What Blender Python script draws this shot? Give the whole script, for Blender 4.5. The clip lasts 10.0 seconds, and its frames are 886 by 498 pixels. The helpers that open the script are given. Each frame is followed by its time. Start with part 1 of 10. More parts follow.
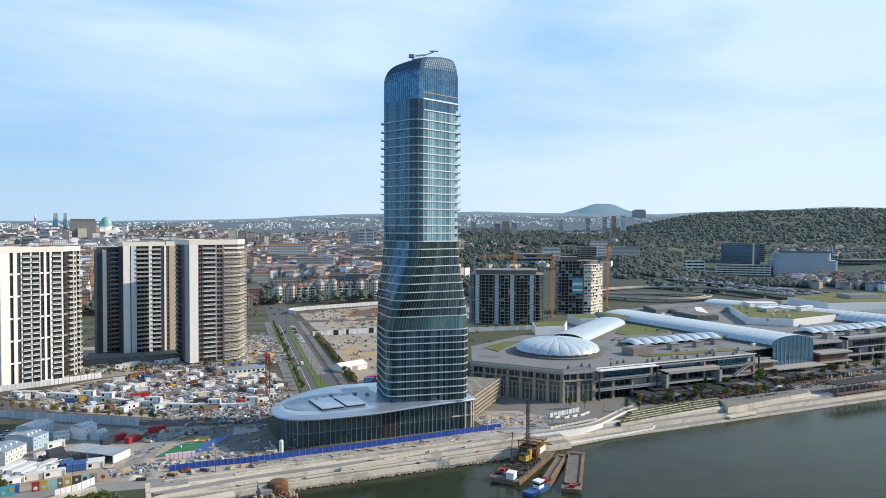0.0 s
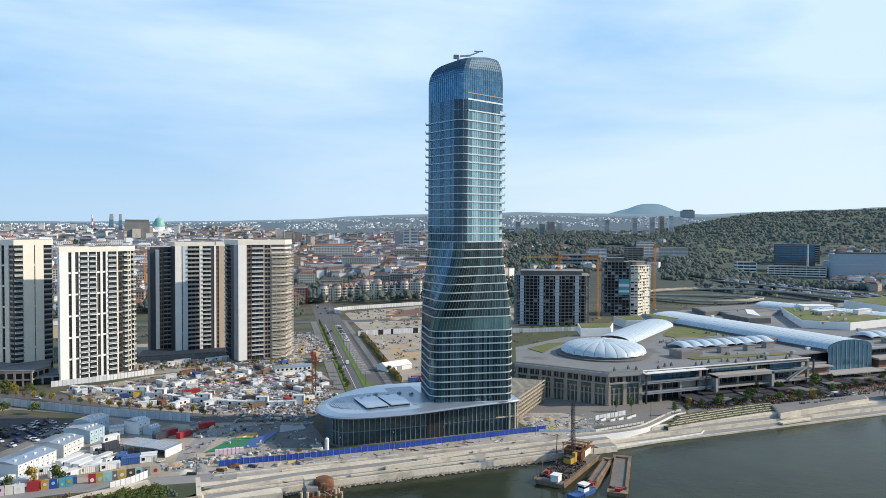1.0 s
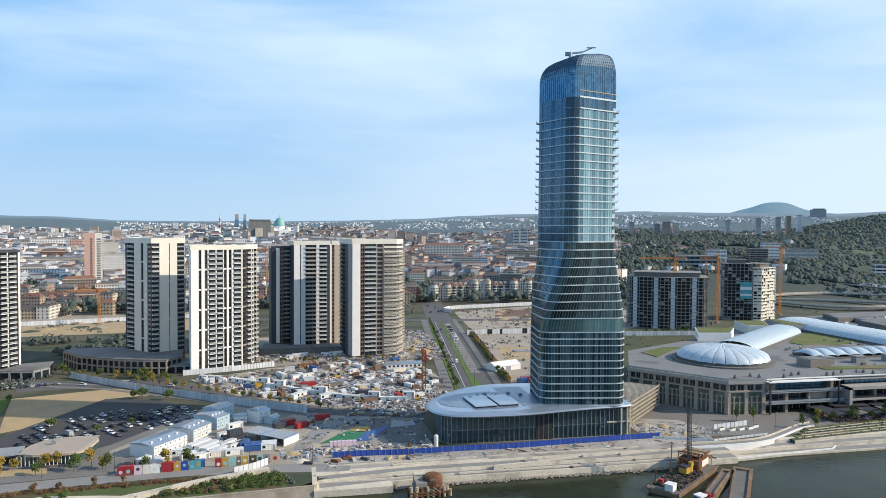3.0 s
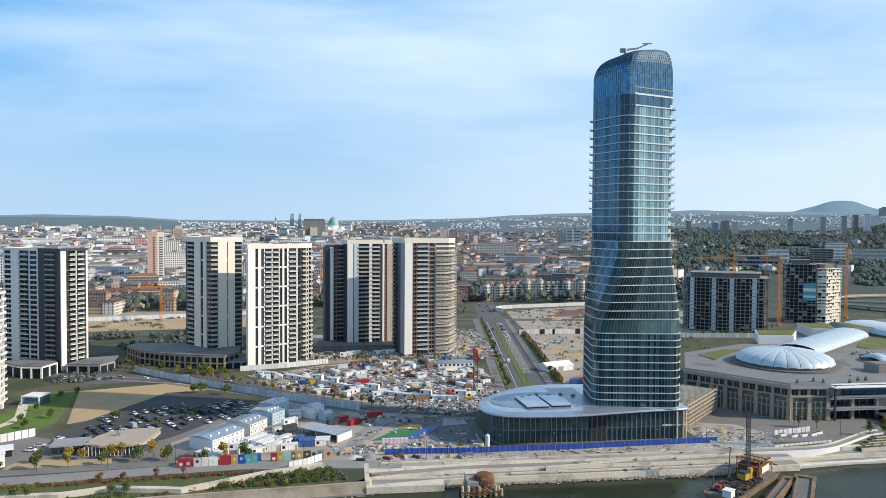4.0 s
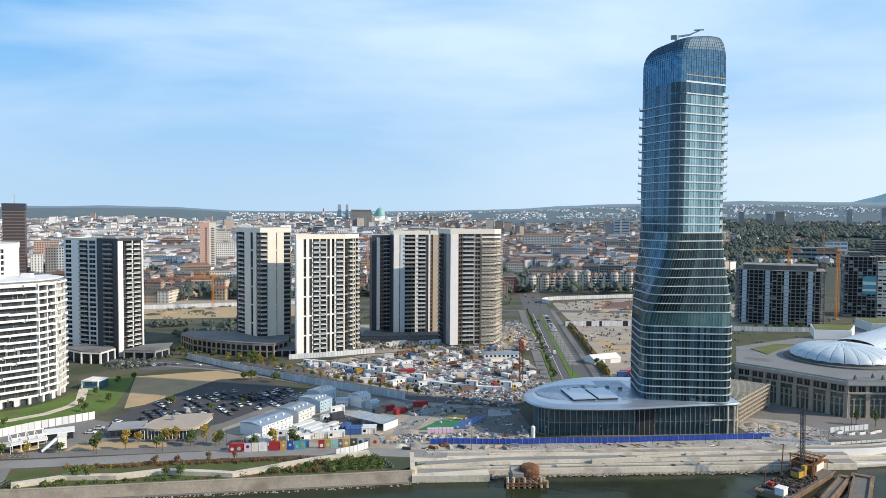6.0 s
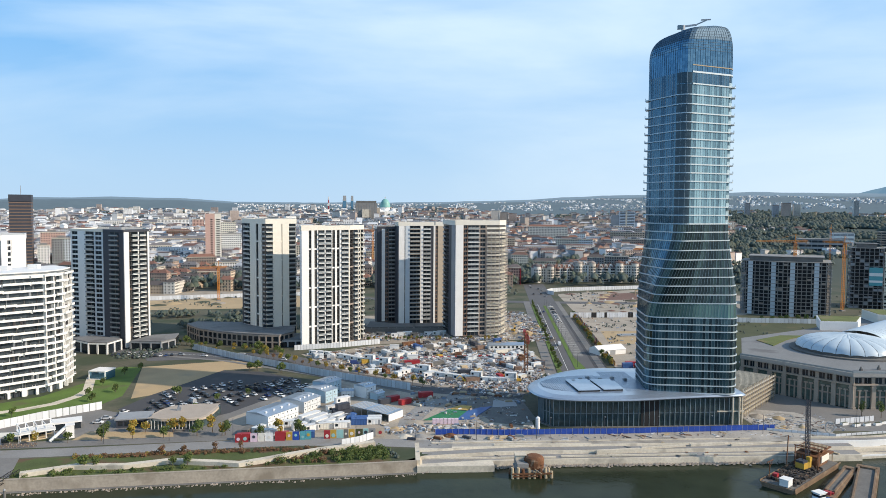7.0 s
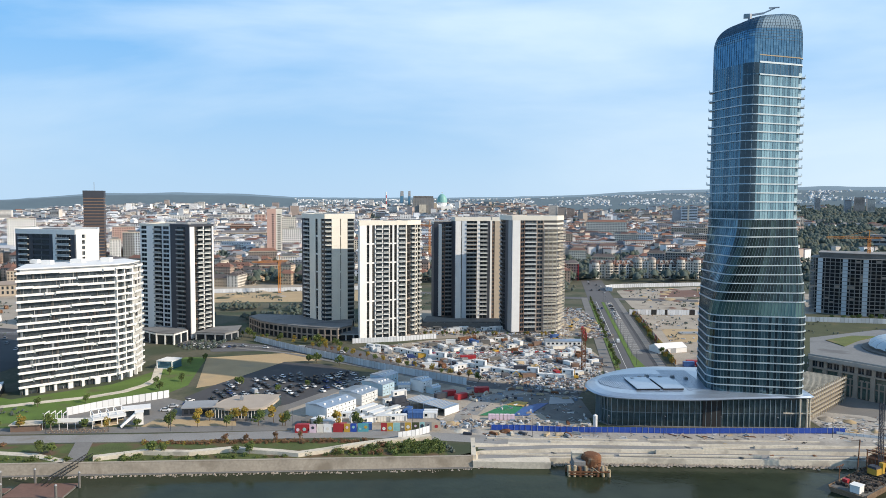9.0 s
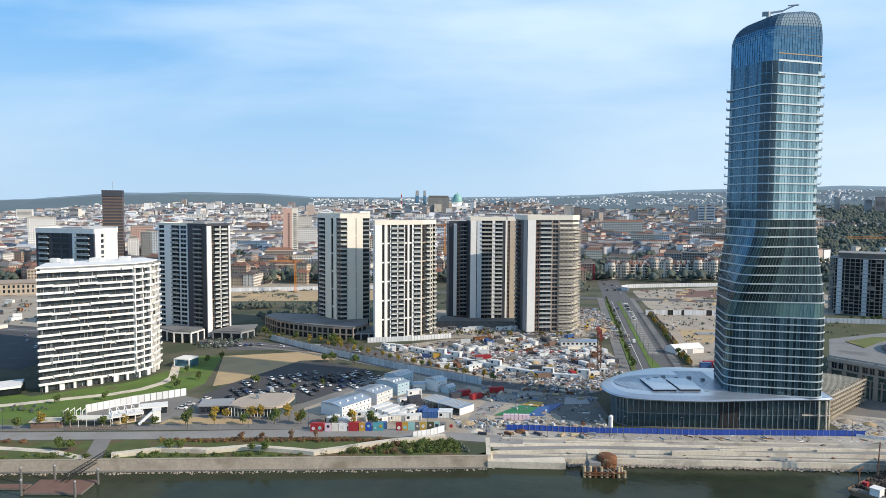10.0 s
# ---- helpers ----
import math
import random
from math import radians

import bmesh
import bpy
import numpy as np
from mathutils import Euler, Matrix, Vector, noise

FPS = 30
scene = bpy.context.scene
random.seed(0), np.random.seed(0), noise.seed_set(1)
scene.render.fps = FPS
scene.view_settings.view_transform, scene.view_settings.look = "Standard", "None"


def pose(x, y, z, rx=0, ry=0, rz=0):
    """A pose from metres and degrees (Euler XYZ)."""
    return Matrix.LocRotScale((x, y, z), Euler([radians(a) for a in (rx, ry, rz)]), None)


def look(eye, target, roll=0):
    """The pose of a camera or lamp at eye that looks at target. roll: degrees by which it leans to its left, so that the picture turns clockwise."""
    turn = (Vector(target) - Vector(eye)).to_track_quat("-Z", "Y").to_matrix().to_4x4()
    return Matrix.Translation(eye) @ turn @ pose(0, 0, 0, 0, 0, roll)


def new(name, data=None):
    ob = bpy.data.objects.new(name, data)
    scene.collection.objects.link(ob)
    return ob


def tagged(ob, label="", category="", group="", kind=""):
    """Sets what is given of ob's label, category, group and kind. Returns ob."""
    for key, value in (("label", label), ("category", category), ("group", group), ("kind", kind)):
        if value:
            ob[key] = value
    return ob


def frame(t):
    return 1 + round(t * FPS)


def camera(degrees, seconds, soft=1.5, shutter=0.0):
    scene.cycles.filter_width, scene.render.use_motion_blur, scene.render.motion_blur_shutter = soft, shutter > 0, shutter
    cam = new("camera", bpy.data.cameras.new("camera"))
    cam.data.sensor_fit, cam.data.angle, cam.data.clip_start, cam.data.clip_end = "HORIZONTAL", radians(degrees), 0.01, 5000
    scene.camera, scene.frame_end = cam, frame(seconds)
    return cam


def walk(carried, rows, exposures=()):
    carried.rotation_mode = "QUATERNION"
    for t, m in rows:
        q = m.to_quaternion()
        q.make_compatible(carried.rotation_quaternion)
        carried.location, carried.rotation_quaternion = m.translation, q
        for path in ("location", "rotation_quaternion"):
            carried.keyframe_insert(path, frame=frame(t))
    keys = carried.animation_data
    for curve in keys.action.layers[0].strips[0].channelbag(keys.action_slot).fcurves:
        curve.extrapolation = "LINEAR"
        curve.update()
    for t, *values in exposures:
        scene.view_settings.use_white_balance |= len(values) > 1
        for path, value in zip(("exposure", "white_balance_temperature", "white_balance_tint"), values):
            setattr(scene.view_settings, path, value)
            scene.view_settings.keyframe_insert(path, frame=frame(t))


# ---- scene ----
cam = camera(64.11, 10.0, soft=0.8)
EYE = (0.0, 0.0, 91.0)      # the drone hovers over the river and turns to its left
ROWS = [                     # seconds, yaw, pitch, roll
    (0.0, -24.15, -1.62, -0.23),
    (0.3, -23.77, -1.62, -0.23),
    (0.5, -23.00, -1.61, -0.22),
    (1.0, -20.56, -1.60, -0.24),
    (1.5, -18.11, -1.58, -0.26),
    (2.0, -15.94, -1.60, -0.30),
    (2.5, -13.82, -1.62, -0.32),
    (4.0, -7.49, -1.75, -0.35),
    (4.5, -5.62, -1.77, -0.39),
    (5.0, -4.62, -1.87, -0.41),
    (5.5, -3.99, -2.15, -0.39),
    (7.0, -3.37, -3.23, -0.38),
    (7.5, -2.31, -3.47, -0.35),
    (8.0, -0.99, -3.57, -0.36),
    (8.5, 0.11, -3.62, -0.33),
    (9.0, 1.22, -3.65, -0.34),
    (9.5, 2.13, -3.69, -0.36),
    (10.0, 2.45, -3.69, -0.36),
]
walk(cam, [(t, pose(*EYE, 90 + pitch, roll, yaw)) for t, yaw, pitch, roll in ROWS], [(0.0, -0.13, 6360, 12), (10.0, -0.13, 6360, 12)])
# ---- daylight ----
SUN_AZ, SUN_EL = 108.0, 29.5      # degrees: bearing from +y towards +x, and height
world = bpy.data.worlds.new("sky")
scene.world = world
world.use_nodes = True
wn, wl = world.node_tree.nodes, world.node_tree.links
wn.clear()
w_out = wn.new("ShaderNodeOutputWorld")
w_bg = wn.new("ShaderNodeBackground")
w_sky = wn.new("ShaderNodeTexSky")
w_sky.sky_type = "NISHITA"
w_sky.sun_disc = False
w_sky.sun_elevation, w_sky.sun_rotation = radians(SUN_EL), radians(SUN_AZ)
w_sky.altitude, w_sky.air_density, w_sky.dust_density, w_sky.ozone_density = 100, 1.0, 0.2, 3.0
w_co = wn.new("ShaderNodeTexCoord")
w_map = wn.new("ShaderNodeMapping")
w_map.inputs["Scale"].default_value = (1.0, 1.0, 4.5)
w_map.inputs["Rotation"].default_value = (0.0, 0.12, 1.9)
w_n1 = wn.new("ShaderNodeTexNoise")
w_n1.inputs["Scale"].default_value, w_n1.inputs["Detail"].default_value, w_n1.inputs["Roughness"].default_value = 1.3, 7.0, 0.5
w_n1.inputs["Distortion"].default_value = 0.35
w_ramp = wn.new("ShaderNodeValToRGB")
w_ramp.color_ramp.elements[0].position, w_ramp.color_ramp.elements[1].position = 0.36, 0.60
w_mix = wn.new("ShaderNodeMix")
w_mix.data_type = "RGBA"
w_mul = wn.new("ShaderNodeMath")
w_mul.operation = "MULTIPLY"
w_mul.inputs[1].default_value = 0.82
wl.new(w_co.outputs["Generated"], w_map.inputs["Vector"])
wl.new(w_map.outputs["Vector"], w_n1.inputs["Vector"])
w_east, w_sep0 = wn.new("ShaderNodeMath"), wn.new("ShaderNodeSeparateXYZ")
w_east.operation = "MULTIPLY_ADD"
w_east.inputs[1].default_value = 0.17
wl.new(w_co.outputs["Generated"], w_sep0.inputs["Vector"])
wl.new(w_sep0.outputs["X"], w_east.inputs[0])
wl.new(w_n1.outputs["Fac"], w_east.inputs[2])
wl.new(w_east.outputs["Value"], w_ramp.inputs["Fac"])
wl.new(w_ramp.outputs["Color"], w_mul.inputs[0])
w_up = wn.new("ShaderNodeMapRange")       # the cloud thins towards the zenith
w_up.interpolation_type = "SMOOTHSTEP"
w_up.inputs["From Min"].default_value, w_up.inputs["From Max"].default_value = 0.38, 0.75
w_up.inputs["To Min"].default_value, w_up.inputs["To Max"].default_value = 1.0, 0.25
wl.new(w_sep0.outputs["Z"], w_up.inputs["Value"])
w_thin, w_deep = wn.new("ShaderNodeMath"), wn.new("ShaderNodeMath")
w_thin.operation = w_deep.operation = "MULTIPLY"
w_deep.inputs[1].default_value = 0.8
wl.new(w_mul.outputs["Value"], w_thin.inputs[0])
wl.new(w_up.outputs["Result"], w_thin.inputs[1])
wl.new(w_up.outputs["Result"], w_deep.inputs[0])
wl.new(w_thin.outputs["Value"], w_mix.inputs["Factor"])
w_blue = wn.new("ShaderNodeMix")
w_blue.data_type = "RGBA"
wl.new(w_deep.outputs["Value"], w_blue.inputs["Factor"])
wl.new(w_sky.outputs["Color"], w_blue.inputs["A"])
w_blue.inputs["B"].default_value = (1.55, 4.0, 7.0, 1)   # clear autumn blue
wl.new(w_blue.outputs["Result"], w_mix.inputs["A"])
w_mix.inputs["B"].default_value = (5.7, 7.0, 7.9, 1)     # thin high cloud
w_sep, w_hz, w_hm = wn.new("ShaderNodeSeparateXYZ"), wn.new("ShaderNodeMapRange"), wn.new("ShaderNodeMix")
w_hm.data_type = "RGBA"
w_hz.interpolation_type = "SMOOTHSTEP"
w_hz.inputs["From Min"].default_value, w_hz.inputs["From Max"].default_value = -0.02, 0.26
w_hz.inputs["To Min"].default_value, w_hz.inputs["To Max"].default_value = 0.8, 0.0
wl.new(w_co.outputs["Generated"], w_sep.inputs["Vector"])
wl.new(w_sep.outputs["Z"], w_hz.inputs["Value"])
wl.new(w_hz.outputs["Result"], w_hm.inputs["Factor"])
wl.new(w_mix.outputs["Result"], w_hm.inputs["A"])
w_sunny, w_pale = wn.new("ShaderNodeMapRange"), wn.new("ShaderNodeMix")      # pale haze low over the land, brighter towards the sun
w_sunny.inputs["From Min"].default_value, w_sunny.inputs["From Max"].default_value = -0.25, 0.75
wl.new(w_sep.outputs["X"], w_sunny.inputs["Value"])
w_pale.data_type = "RGBA"
w_pale.inputs["A"].default_value, w_pale.inputs["B"].default_value = (3.9, 5.3, 6.5, 1), (5.6, 6.7, 7.3, 1)
wl.new(w_sunny.outputs["Result"], w_pale.inputs["Factor"])
wl.new(w_pale.outputs["Result"], w_hm.inputs["B"])
wl.new(w_hm.outputs["Result"], w_bg.inputs["Color"])
w_bg.inputs["Strength"].default_value = 0.15
wl.new(w_bg.outputs["Background"], w_out.inputs["Surface"])

sun = new("sun", bpy.data.lights.new("sun", "SUN"))
sun.data.energy, sun.data.angle, sun.data.color = 5.3, radians(0.5), (1.0, 0.86, 0.67)
sun_from = Vector((math.sin(radians(SUN_AZ)) * math.cos(radians(SUN_EL)), math.cos(radians(SUN_AZ)) * math.cos(radians(SUN_EL)), math.sin(radians(SUN_EL))))
sun.matrix_world = look(sun_from * 3000, (0, 0, 0))
# ---- materials ----
def mat(name, color, rough=0.75, metal=0.0, var=0.18, scale=0.4, fine=6.0, bump=0.0, rand=0.0, spec=0.5, colors=None, stain=None):
    """A surface with variation at two scales by place, and, with rand, from object to object; colors: a choice taken by object."""
    m = bpy.data.materials.new(name)
    m.use_nodes = True
    n, l = m.node_tree.nodes, m.node_tree.links
    b = n["Principled BSDF"]
    b.inputs["Roughness"].default_value, b.inputs["Metallic"].default_value = rough, metal
    b.inputs["Specular IOR Level"].default_value = spec
    geo = n.new("ShaderNodeNewGeometry")
    big, small = n.new("ShaderNodeTexNoise"), n.new("ShaderNodeTexNoise")
    big.inputs["Scale"].default_value, big.inputs["Detail"].default_value = scale, 4.0
    small.inputs["Scale"].default_value, small.inputs["Detail"].default_value = fine, 3.0
    l.new(geo.outputs["Position"], big.inputs["Vector"])
    l.new(geo.outputs["Position"], small.inputs["Vector"])
    both = n.new("ShaderNodeMath")
    both.operation = "ADD"
    l.new(big.outputs["Fac"], both.inputs[0])
    l.new(small.outputs["Fac"], both.inputs[1])
    rng = n.new("ShaderNodeMapRange")
    rng.inputs["From Min"].default_value, rng.inputs["From Max"].default_value = 0.6, 1.4
    rng.inputs["To Min"].default_value, rng.inputs["To Max"].default_value = 1 - var, 1 + var
    l.new(both.outputs["Value"], rng.inputs["Value"])
    mul = n.new("ShaderNodeMix")
    mul.data_type, mul.blend_type = "RGBA", "MULTIPLY"
    mul.inputs["Factor"].default_value = 1.0
    mul.inputs["A"].default_value = (*color, 1)
    l.new(rng.outputs["Result"], mul.inputs["B"])
    base = mul.outputs["Result"]
    if colors or rand:
        info = n.new("ShaderNodeObjectInfo")
        if colors:
            ramp = n.new("ShaderNodeValToRGB")
            ramp.color_ramp.interpolation = "CONSTANT"
            for i, c in enumerate(colors):
                e = ramp.color_ramp.elements[i] if i < 2 else ramp.color_ramp.elements.new(i / len(colors))
                e.position, e.color = i / len(colors), (*c, 1)
            l.new(info.outputs["Random"], ramp.inputs["Fac"])
            l.new(ramp.outputs["Color"], mul.inputs["A"])
        if rand:
            r2 = n.new("ShaderNodeMapRange")
            r2.inputs["To Min"].default_value, r2.inputs["To Max"].default_value = 1 - rand, 1 + rand
            l.new(info.outputs["Random"], r2.inputs["Value"])
            m2 = n.new("ShaderNodeMix")
            m2.data_type, m2.blend_type = "RGBA", "MULTIPLY"
            m2.inputs["Factor"].default_value = 1.0
            l.new(base, m2.inputs["A"])
            l.new(r2.outputs["Result"], m2.inputs["B"])
            base = m2.outputs["Result"]
    if stain:
        sn = n.new("ShaderNodeTexNoise")
        sn.inputs["Scale"].default_value, sn.inputs["Detail"].default_value = stain[1], 6.0
        l.new(geo.outputs["Position"], sn.inputs["Vector"])
        sr = n.new("ShaderNodeMapRange")
        sr.inputs["From Min"].default_value, sr.inputs["From Max"].default_value = stain[2], stain[2] + 0.12
        l.new(sn.outputs["Fac"], sr.inputs["Value"])
        sm = n.new("ShaderNodeMix")
        sm.data_type = "RGBA"
        l.new(sr.outputs["Result"], sm.inputs["Factor"])
        l.new(base, sm.inputs["A"])
        sm.inputs["B"].default_value = (*stain[0], 1)
        base = sm.outputs["Result"]
    l.new(base, b.inputs["Base Color"])
    if bump:
        bp = n.new("ShaderNodeBump")
        bp.inputs["Strength"].default_value, bp.inputs["Distance"].default_value = bump, 0.3
        l.new(small.outputs["Fac"], bp.inputs["Height"])
        l.new(bp.outputs["Normal"], b.inputs["Normal"])
    return m


def islands(m, colors):
    """Takes the base colour from a choice by loose piece of the mesh."""
    n, l = m.node_tree.nodes, m.node_tree.links
    geo = n.new("ShaderNodeNewGeometry")
    ramp = n.new("ShaderNodeValToRGB")
    ramp.color_ramp.interpolation = "CONSTANT"
    for i, c in enumerate(colors):
        e = ramp.color_ramp.elements[i] if i < 2 else ramp.color_ramp.elements.new(i / len(colors))
        e.position, e.color = i / len(colors), (*c, 1)
    l.new(geo.outputs["Random Per Island"], ramp.inputs["Fac"])
    mixes = [x for x in n if x.bl_idname == "ShaderNodeMix"]
    l.new(ramp.outputs["Color"], mixes[0].inputs["A"])
    return m


M = {}
M["concrete"] = mat("concrete", (0.25, 0.245, 0.235), 0.9, var=0.2, scale=0.08, fine=1.5, stain=((0.22, 0.20, 0.17), 0.12, 0.58))
M["concrete_pale"] = mat("pale_concrete", (0.60, 0.54, 0.435), 0.9, var=0.22, scale=0.1, fine=1.2, stain=((0.42, 0.375, 0.305), 0.16, 0.55))
M["quay_stone"] = mat("tan_quay_concrete", (0.36, 0.31, 0.245), 0.9, var=0.25, scale=0.12, fine=1.2, stain=((0.24, 0.20, 0.15), 0.1, 0.54), bump=0.1)
M["concrete_dark"] = mat("dark_concrete", (0.15, 0.145, 0.135), 0.9, var=0.3, scale=0.2, fine=2.0)
M["paving"] = mat("paving", (0.19, 0.182, 0.17), 0.85, var=0.2, scale=0.05, fine=1.2, stain=((0.17, 0.165, 0.155), 0.07, 0.55))
M["asphalt"] = mat("asphalt", (0.06, 0.06, 0.064), 0.9, var=0.2, scale=0.06, fine=3.0, stain=((0.09, 0.088, 0.085), 0.08, 0.56))
M["road"] = mat("worn_road", (0.105, 0.104, 0.106), 0.9, var=0.15, scale=0.05, fine=2.0)
M["sand"] = mat("sand", (0.42, 0.31, 0.175), 0.95, var=0.15, scale=0.08, fine=2.0, stain=((0.34, 0.27, 0.17), 0.05, 0.56))
M["dirt"] = mat("building_site_dirt", (0.355, 0.31, 0.25), 0.95, var=0.25, scale=0.05, fine=1.0, stain=((0.24, 0.205, 0.165), 0.06, 0.54), bump=0.3)
M["earth"] = mat("rough_earth", (0.092, 0.088, 0.055), 0.95, var=0.35, scale=0.02, fine=0.5, stain=((0.045, 0.06, 0.028), 0.03, 0.47), bump=0.3)
M["dust"] = mat("dusty_paving", (0.37, 0.345, 0.305), 0.95, var=0.25, scale=0.07, fine=1.0, stain=((0.24, 0.225, 0.20), 0.08, 0.53))
M["grass"] = mat("grass", (0.092, 0.155, 0.024), 0.95, var=0.3, scale=0.1, fine=3.0, stain=((0.10, 0.105, 0.04), 0.07, 0.56))
M["bed"] = mat("autumn_planting", (0.075, 0.10, 0.026), 0.95, var=0.4, scale=0.14, fine=2.0, stain=((0.12, 0.075, 0.04), 0.09, 0.5))
M["scrub"] = mat("scrub_grass", (0.066, 0.076, 0.034), 0.95, var=0.35, scale=0.06, fine=1.5, stain=((0.13, 0.095, 0.05), 0.06, 0.58))
M["green_roof"] = mat("sedum_roof", (0.115, 0.14, 0.035), 0.95, var=0.3, scale=0.1, fine=2.0, stain=((0.19, 0.15, 0.07), 0.05, 0.52))
M["white"] = mat("white_paint", (0.80, 0.79, 0.76), 0.6, var=0.06, scale=0.2, fine=1.5)
M["cream"] = mat("cream_render", (0.74, 0.70, 0.61), 0.75, var=0.07, scale=0.15, fine=1.0)
M["beige"] = mat("beige_render", (0.48, 0.40, 0.31), 0.8, var=0.1, scale=0.2, fine=1.0)
M["taupe"] = mat("taupe_render", (0.30, 0.25, 0.21), 0.8, var=0.1, scale=0.2, fine=1.0)
M["brown"] = mat("brown_cladding", (0.20, 0.13, 0.095), 0.7, var=0.12, scale=0.2, fine=1.0)
M["navy"] = mat("dark_slate_cladding", (0.045, 0.05, 0.065), 0.55, var=0.12, scale=0.2, fine=1.0)
M["grey"] = mat("grey_cladding", (0.30, 0.31, 0.32), 0.65, var=0.1, scale=0.2, fine=1.0)
M["glass"] = mat("window_glass", (0.02, 0.027, 0.034), 0.1, var=0.4, scale=0.3, fine=0.8, rand=0.5, spec=0.4)
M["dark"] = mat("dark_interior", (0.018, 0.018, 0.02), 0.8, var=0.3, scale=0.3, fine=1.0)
M["metal"] = mat("pale_metal_roof", (0.46, 0.53, 0.61), 0.32, metal=0.7, var=0.1, scale=0.12, fine=1.0)
M["steel"] = mat("galvanised_steel", (0.42, 0.43, 0.44), 0.5, metal=0.7, var=0.15, scale=1.0)
M["flat_roof"] = mat("grey_roof_membrane", (0.185, 0.188, 0.188), 0.85, var=0.25, scale=0.06, fine=0.8, stain=((0.12, 0.12, 0.12), 0.07, 0.56))
M["stone"] = mat("sand_coloured_stone", (0.37, 0.31, 0.25), 0.8, var=0.12, scale=0.2, fine=1.5)
M["brick"] = mat("dark_brick", (0.17, 0.095, 0.07), 0.85, var=0.2, scale=0.3, fine=2.0)
M["film"] = mat("white_roof_cushion", (0.50, 0.59, 0.65), 0.4, var=0.05, scale=0.15, fine=1.0, spec=0.6)
M["blue_fence"] = mat("blue_hoarding", (0.02, 0.07, 0.36), 0.5, var=0.15, scale=0.4)
M["rust"] = mat("rusty_steel", (0.17, 0.075, 0.035), 0.85, metal=0.2, var=0.4, scale=0.3, fine=3.0, stain=((0.33, 0.22, 0.14), 0.4, 0.56))
M["board"] = mat("pale_scaffold_board", (0.60, 0.55, 0.46), 0.85, var=0.25, scale=0.5, fine=4.0, rand=0.2)
M["timber"] = mat("scaffold_timber", (0.44, 0.35, 0.23), 0.85, var=0.25, scale=0.5, fine=4.0, rand=0.25)
M["yellow"] = mat("yellow_paint", (0.52, 0.32, 0.05), 0.5, var=0.12)
M["orange"] = mat("orange_crane_paint", (0.62, 0.24, 0.03), 0.5, var=0.12)
M["red"] = mat("red_paint", (0.36, 0.028, 0.035), 0.5, var=0.12)
M["blue"] = mat("blue_paint", (0.04, 0.11, 0.30), 0.5, var=0.12)
M["green"] = mat("green_sheet", (0.02, 0.18, 0.06), 0.5, var=0.2, scale=0.5)
M["pink"] = mat("pale_pink_sheet", (0.72, 0.55, 0.62), 0.7, var=0.08)
M["bark"] = mat("bark", (0.12, 0.09, 0.065), 0.9, var=0.25, scale=2.0)
M["rubber"] = mat("tyre_rubber", (0.02, 0.02, 0.02), 0.9, var=0.1)
M["leaf"] = islands(mat("green_leaves", (0.06, 0.10, 0.025), 0.8, var=0.25, scale=0.3, rand=0.2), [(0.065, 0.10, 0.022), (0.09, 0.13, 0.028), (0.13, 0.16, 0.034), (0.08, 0.11, 0.03)])
M["leaf_autumn"] = islands(mat("autumn_leaves", (0.2, 0.13, 0.02), 0.8, var=0.25, scale=0.3, rand=0.25), [(0.29, 0.21, 0.03), (0.34, 0.26, 0.04), (0.20, 0.19, 0.04), (0.30, 0.17, 0.03)])
M["leaf_red"] = islands(mat("russet_leaves", (0.2, 0.06, 0.03), 0.8, var=0.25, scale=0.3, rand=0.25), [(0.20, 0.09, 0.05), (0.17, 0.09, 0.05), (0.23, 0.13, 0.06), (0.13, 0.09, 0.045)])
# leaf tones shifted towards blue: distance haze is mixed into the colour
M["leaf_far"] = islands(mat("haze_tinted_wood_leaves", (0.05, 0.08, 0.03), 0.9, var=0.3, scale=0.01, fine=0.2), [(0.062, 0.084, 0.072), (0.066, 0.09, 0.074), (0.074, 0.096, 0.072), (0.062, 0.082, 0.074), (0.088, 0.094, 0.066), (0.066, 0.09, 0.08)])
M["plaster"] = mat("house_plaster", (0.5, 0.45, 0.38), 0.85, var=0.12, scale=0.1, fine=0.8, colors=[(0.55, 0.50, 0.42), (0.42, 0.38, 0.32), (0.62, 0.58, 0.52), (0.46, 0.36, 0.26), (0.36, 0.33, 0.30), (0.58, 0.47, 0.36), (0.66, 0.64, 0.61), (0.40, 0.30, 0.24)])
M["tiles"] = mat("roof_tiles", (0.26, 0.10, 0.055), 0.85, var=0.25, scale=0.2, fine=2.0, colors=[(0.19, 0.10, 0.075), (0.23, 0.115, 0.08), (0.15, 0.09, 0.07), (0.13, 0.11, 0.105), (0.17, 0.16, 0.16), (0.10, 0.085, 0.08)])
M["car"] = mat("car_paint", (0.3, 0.3, 0.3), 0.25, var=0.03, colors=[(0.75, 0.75, 0.75), (0.03, 0.03, 0.035), (0.55, 0.56, 0.57), (0.78, 0.78, 0.77), (0.10, 0.10, 0.11), (0.04, 0.07, 0.2), (0.36, 0.37, 0.38), (0.06, 0.06, 0.065), (0.72, 0.72, 0.73)])
M["rail"] = mat("pale_glass_railing", (0.30, 0.33, 0.34), 0.2, var=0.1, spec=0.6)
M["aqua"] = mat("pale_aqua_paint", (0.30, 0.52, 0.50), 0.5, var=0.12)
M["teal"] = mat("teal_paint", (0.10, 0.36, 0.40), 0.5, var=0.12)
M["pinkish"] = mat("pink_render", (0.55, 0.36, 0.30), 0.8, var=0.1)
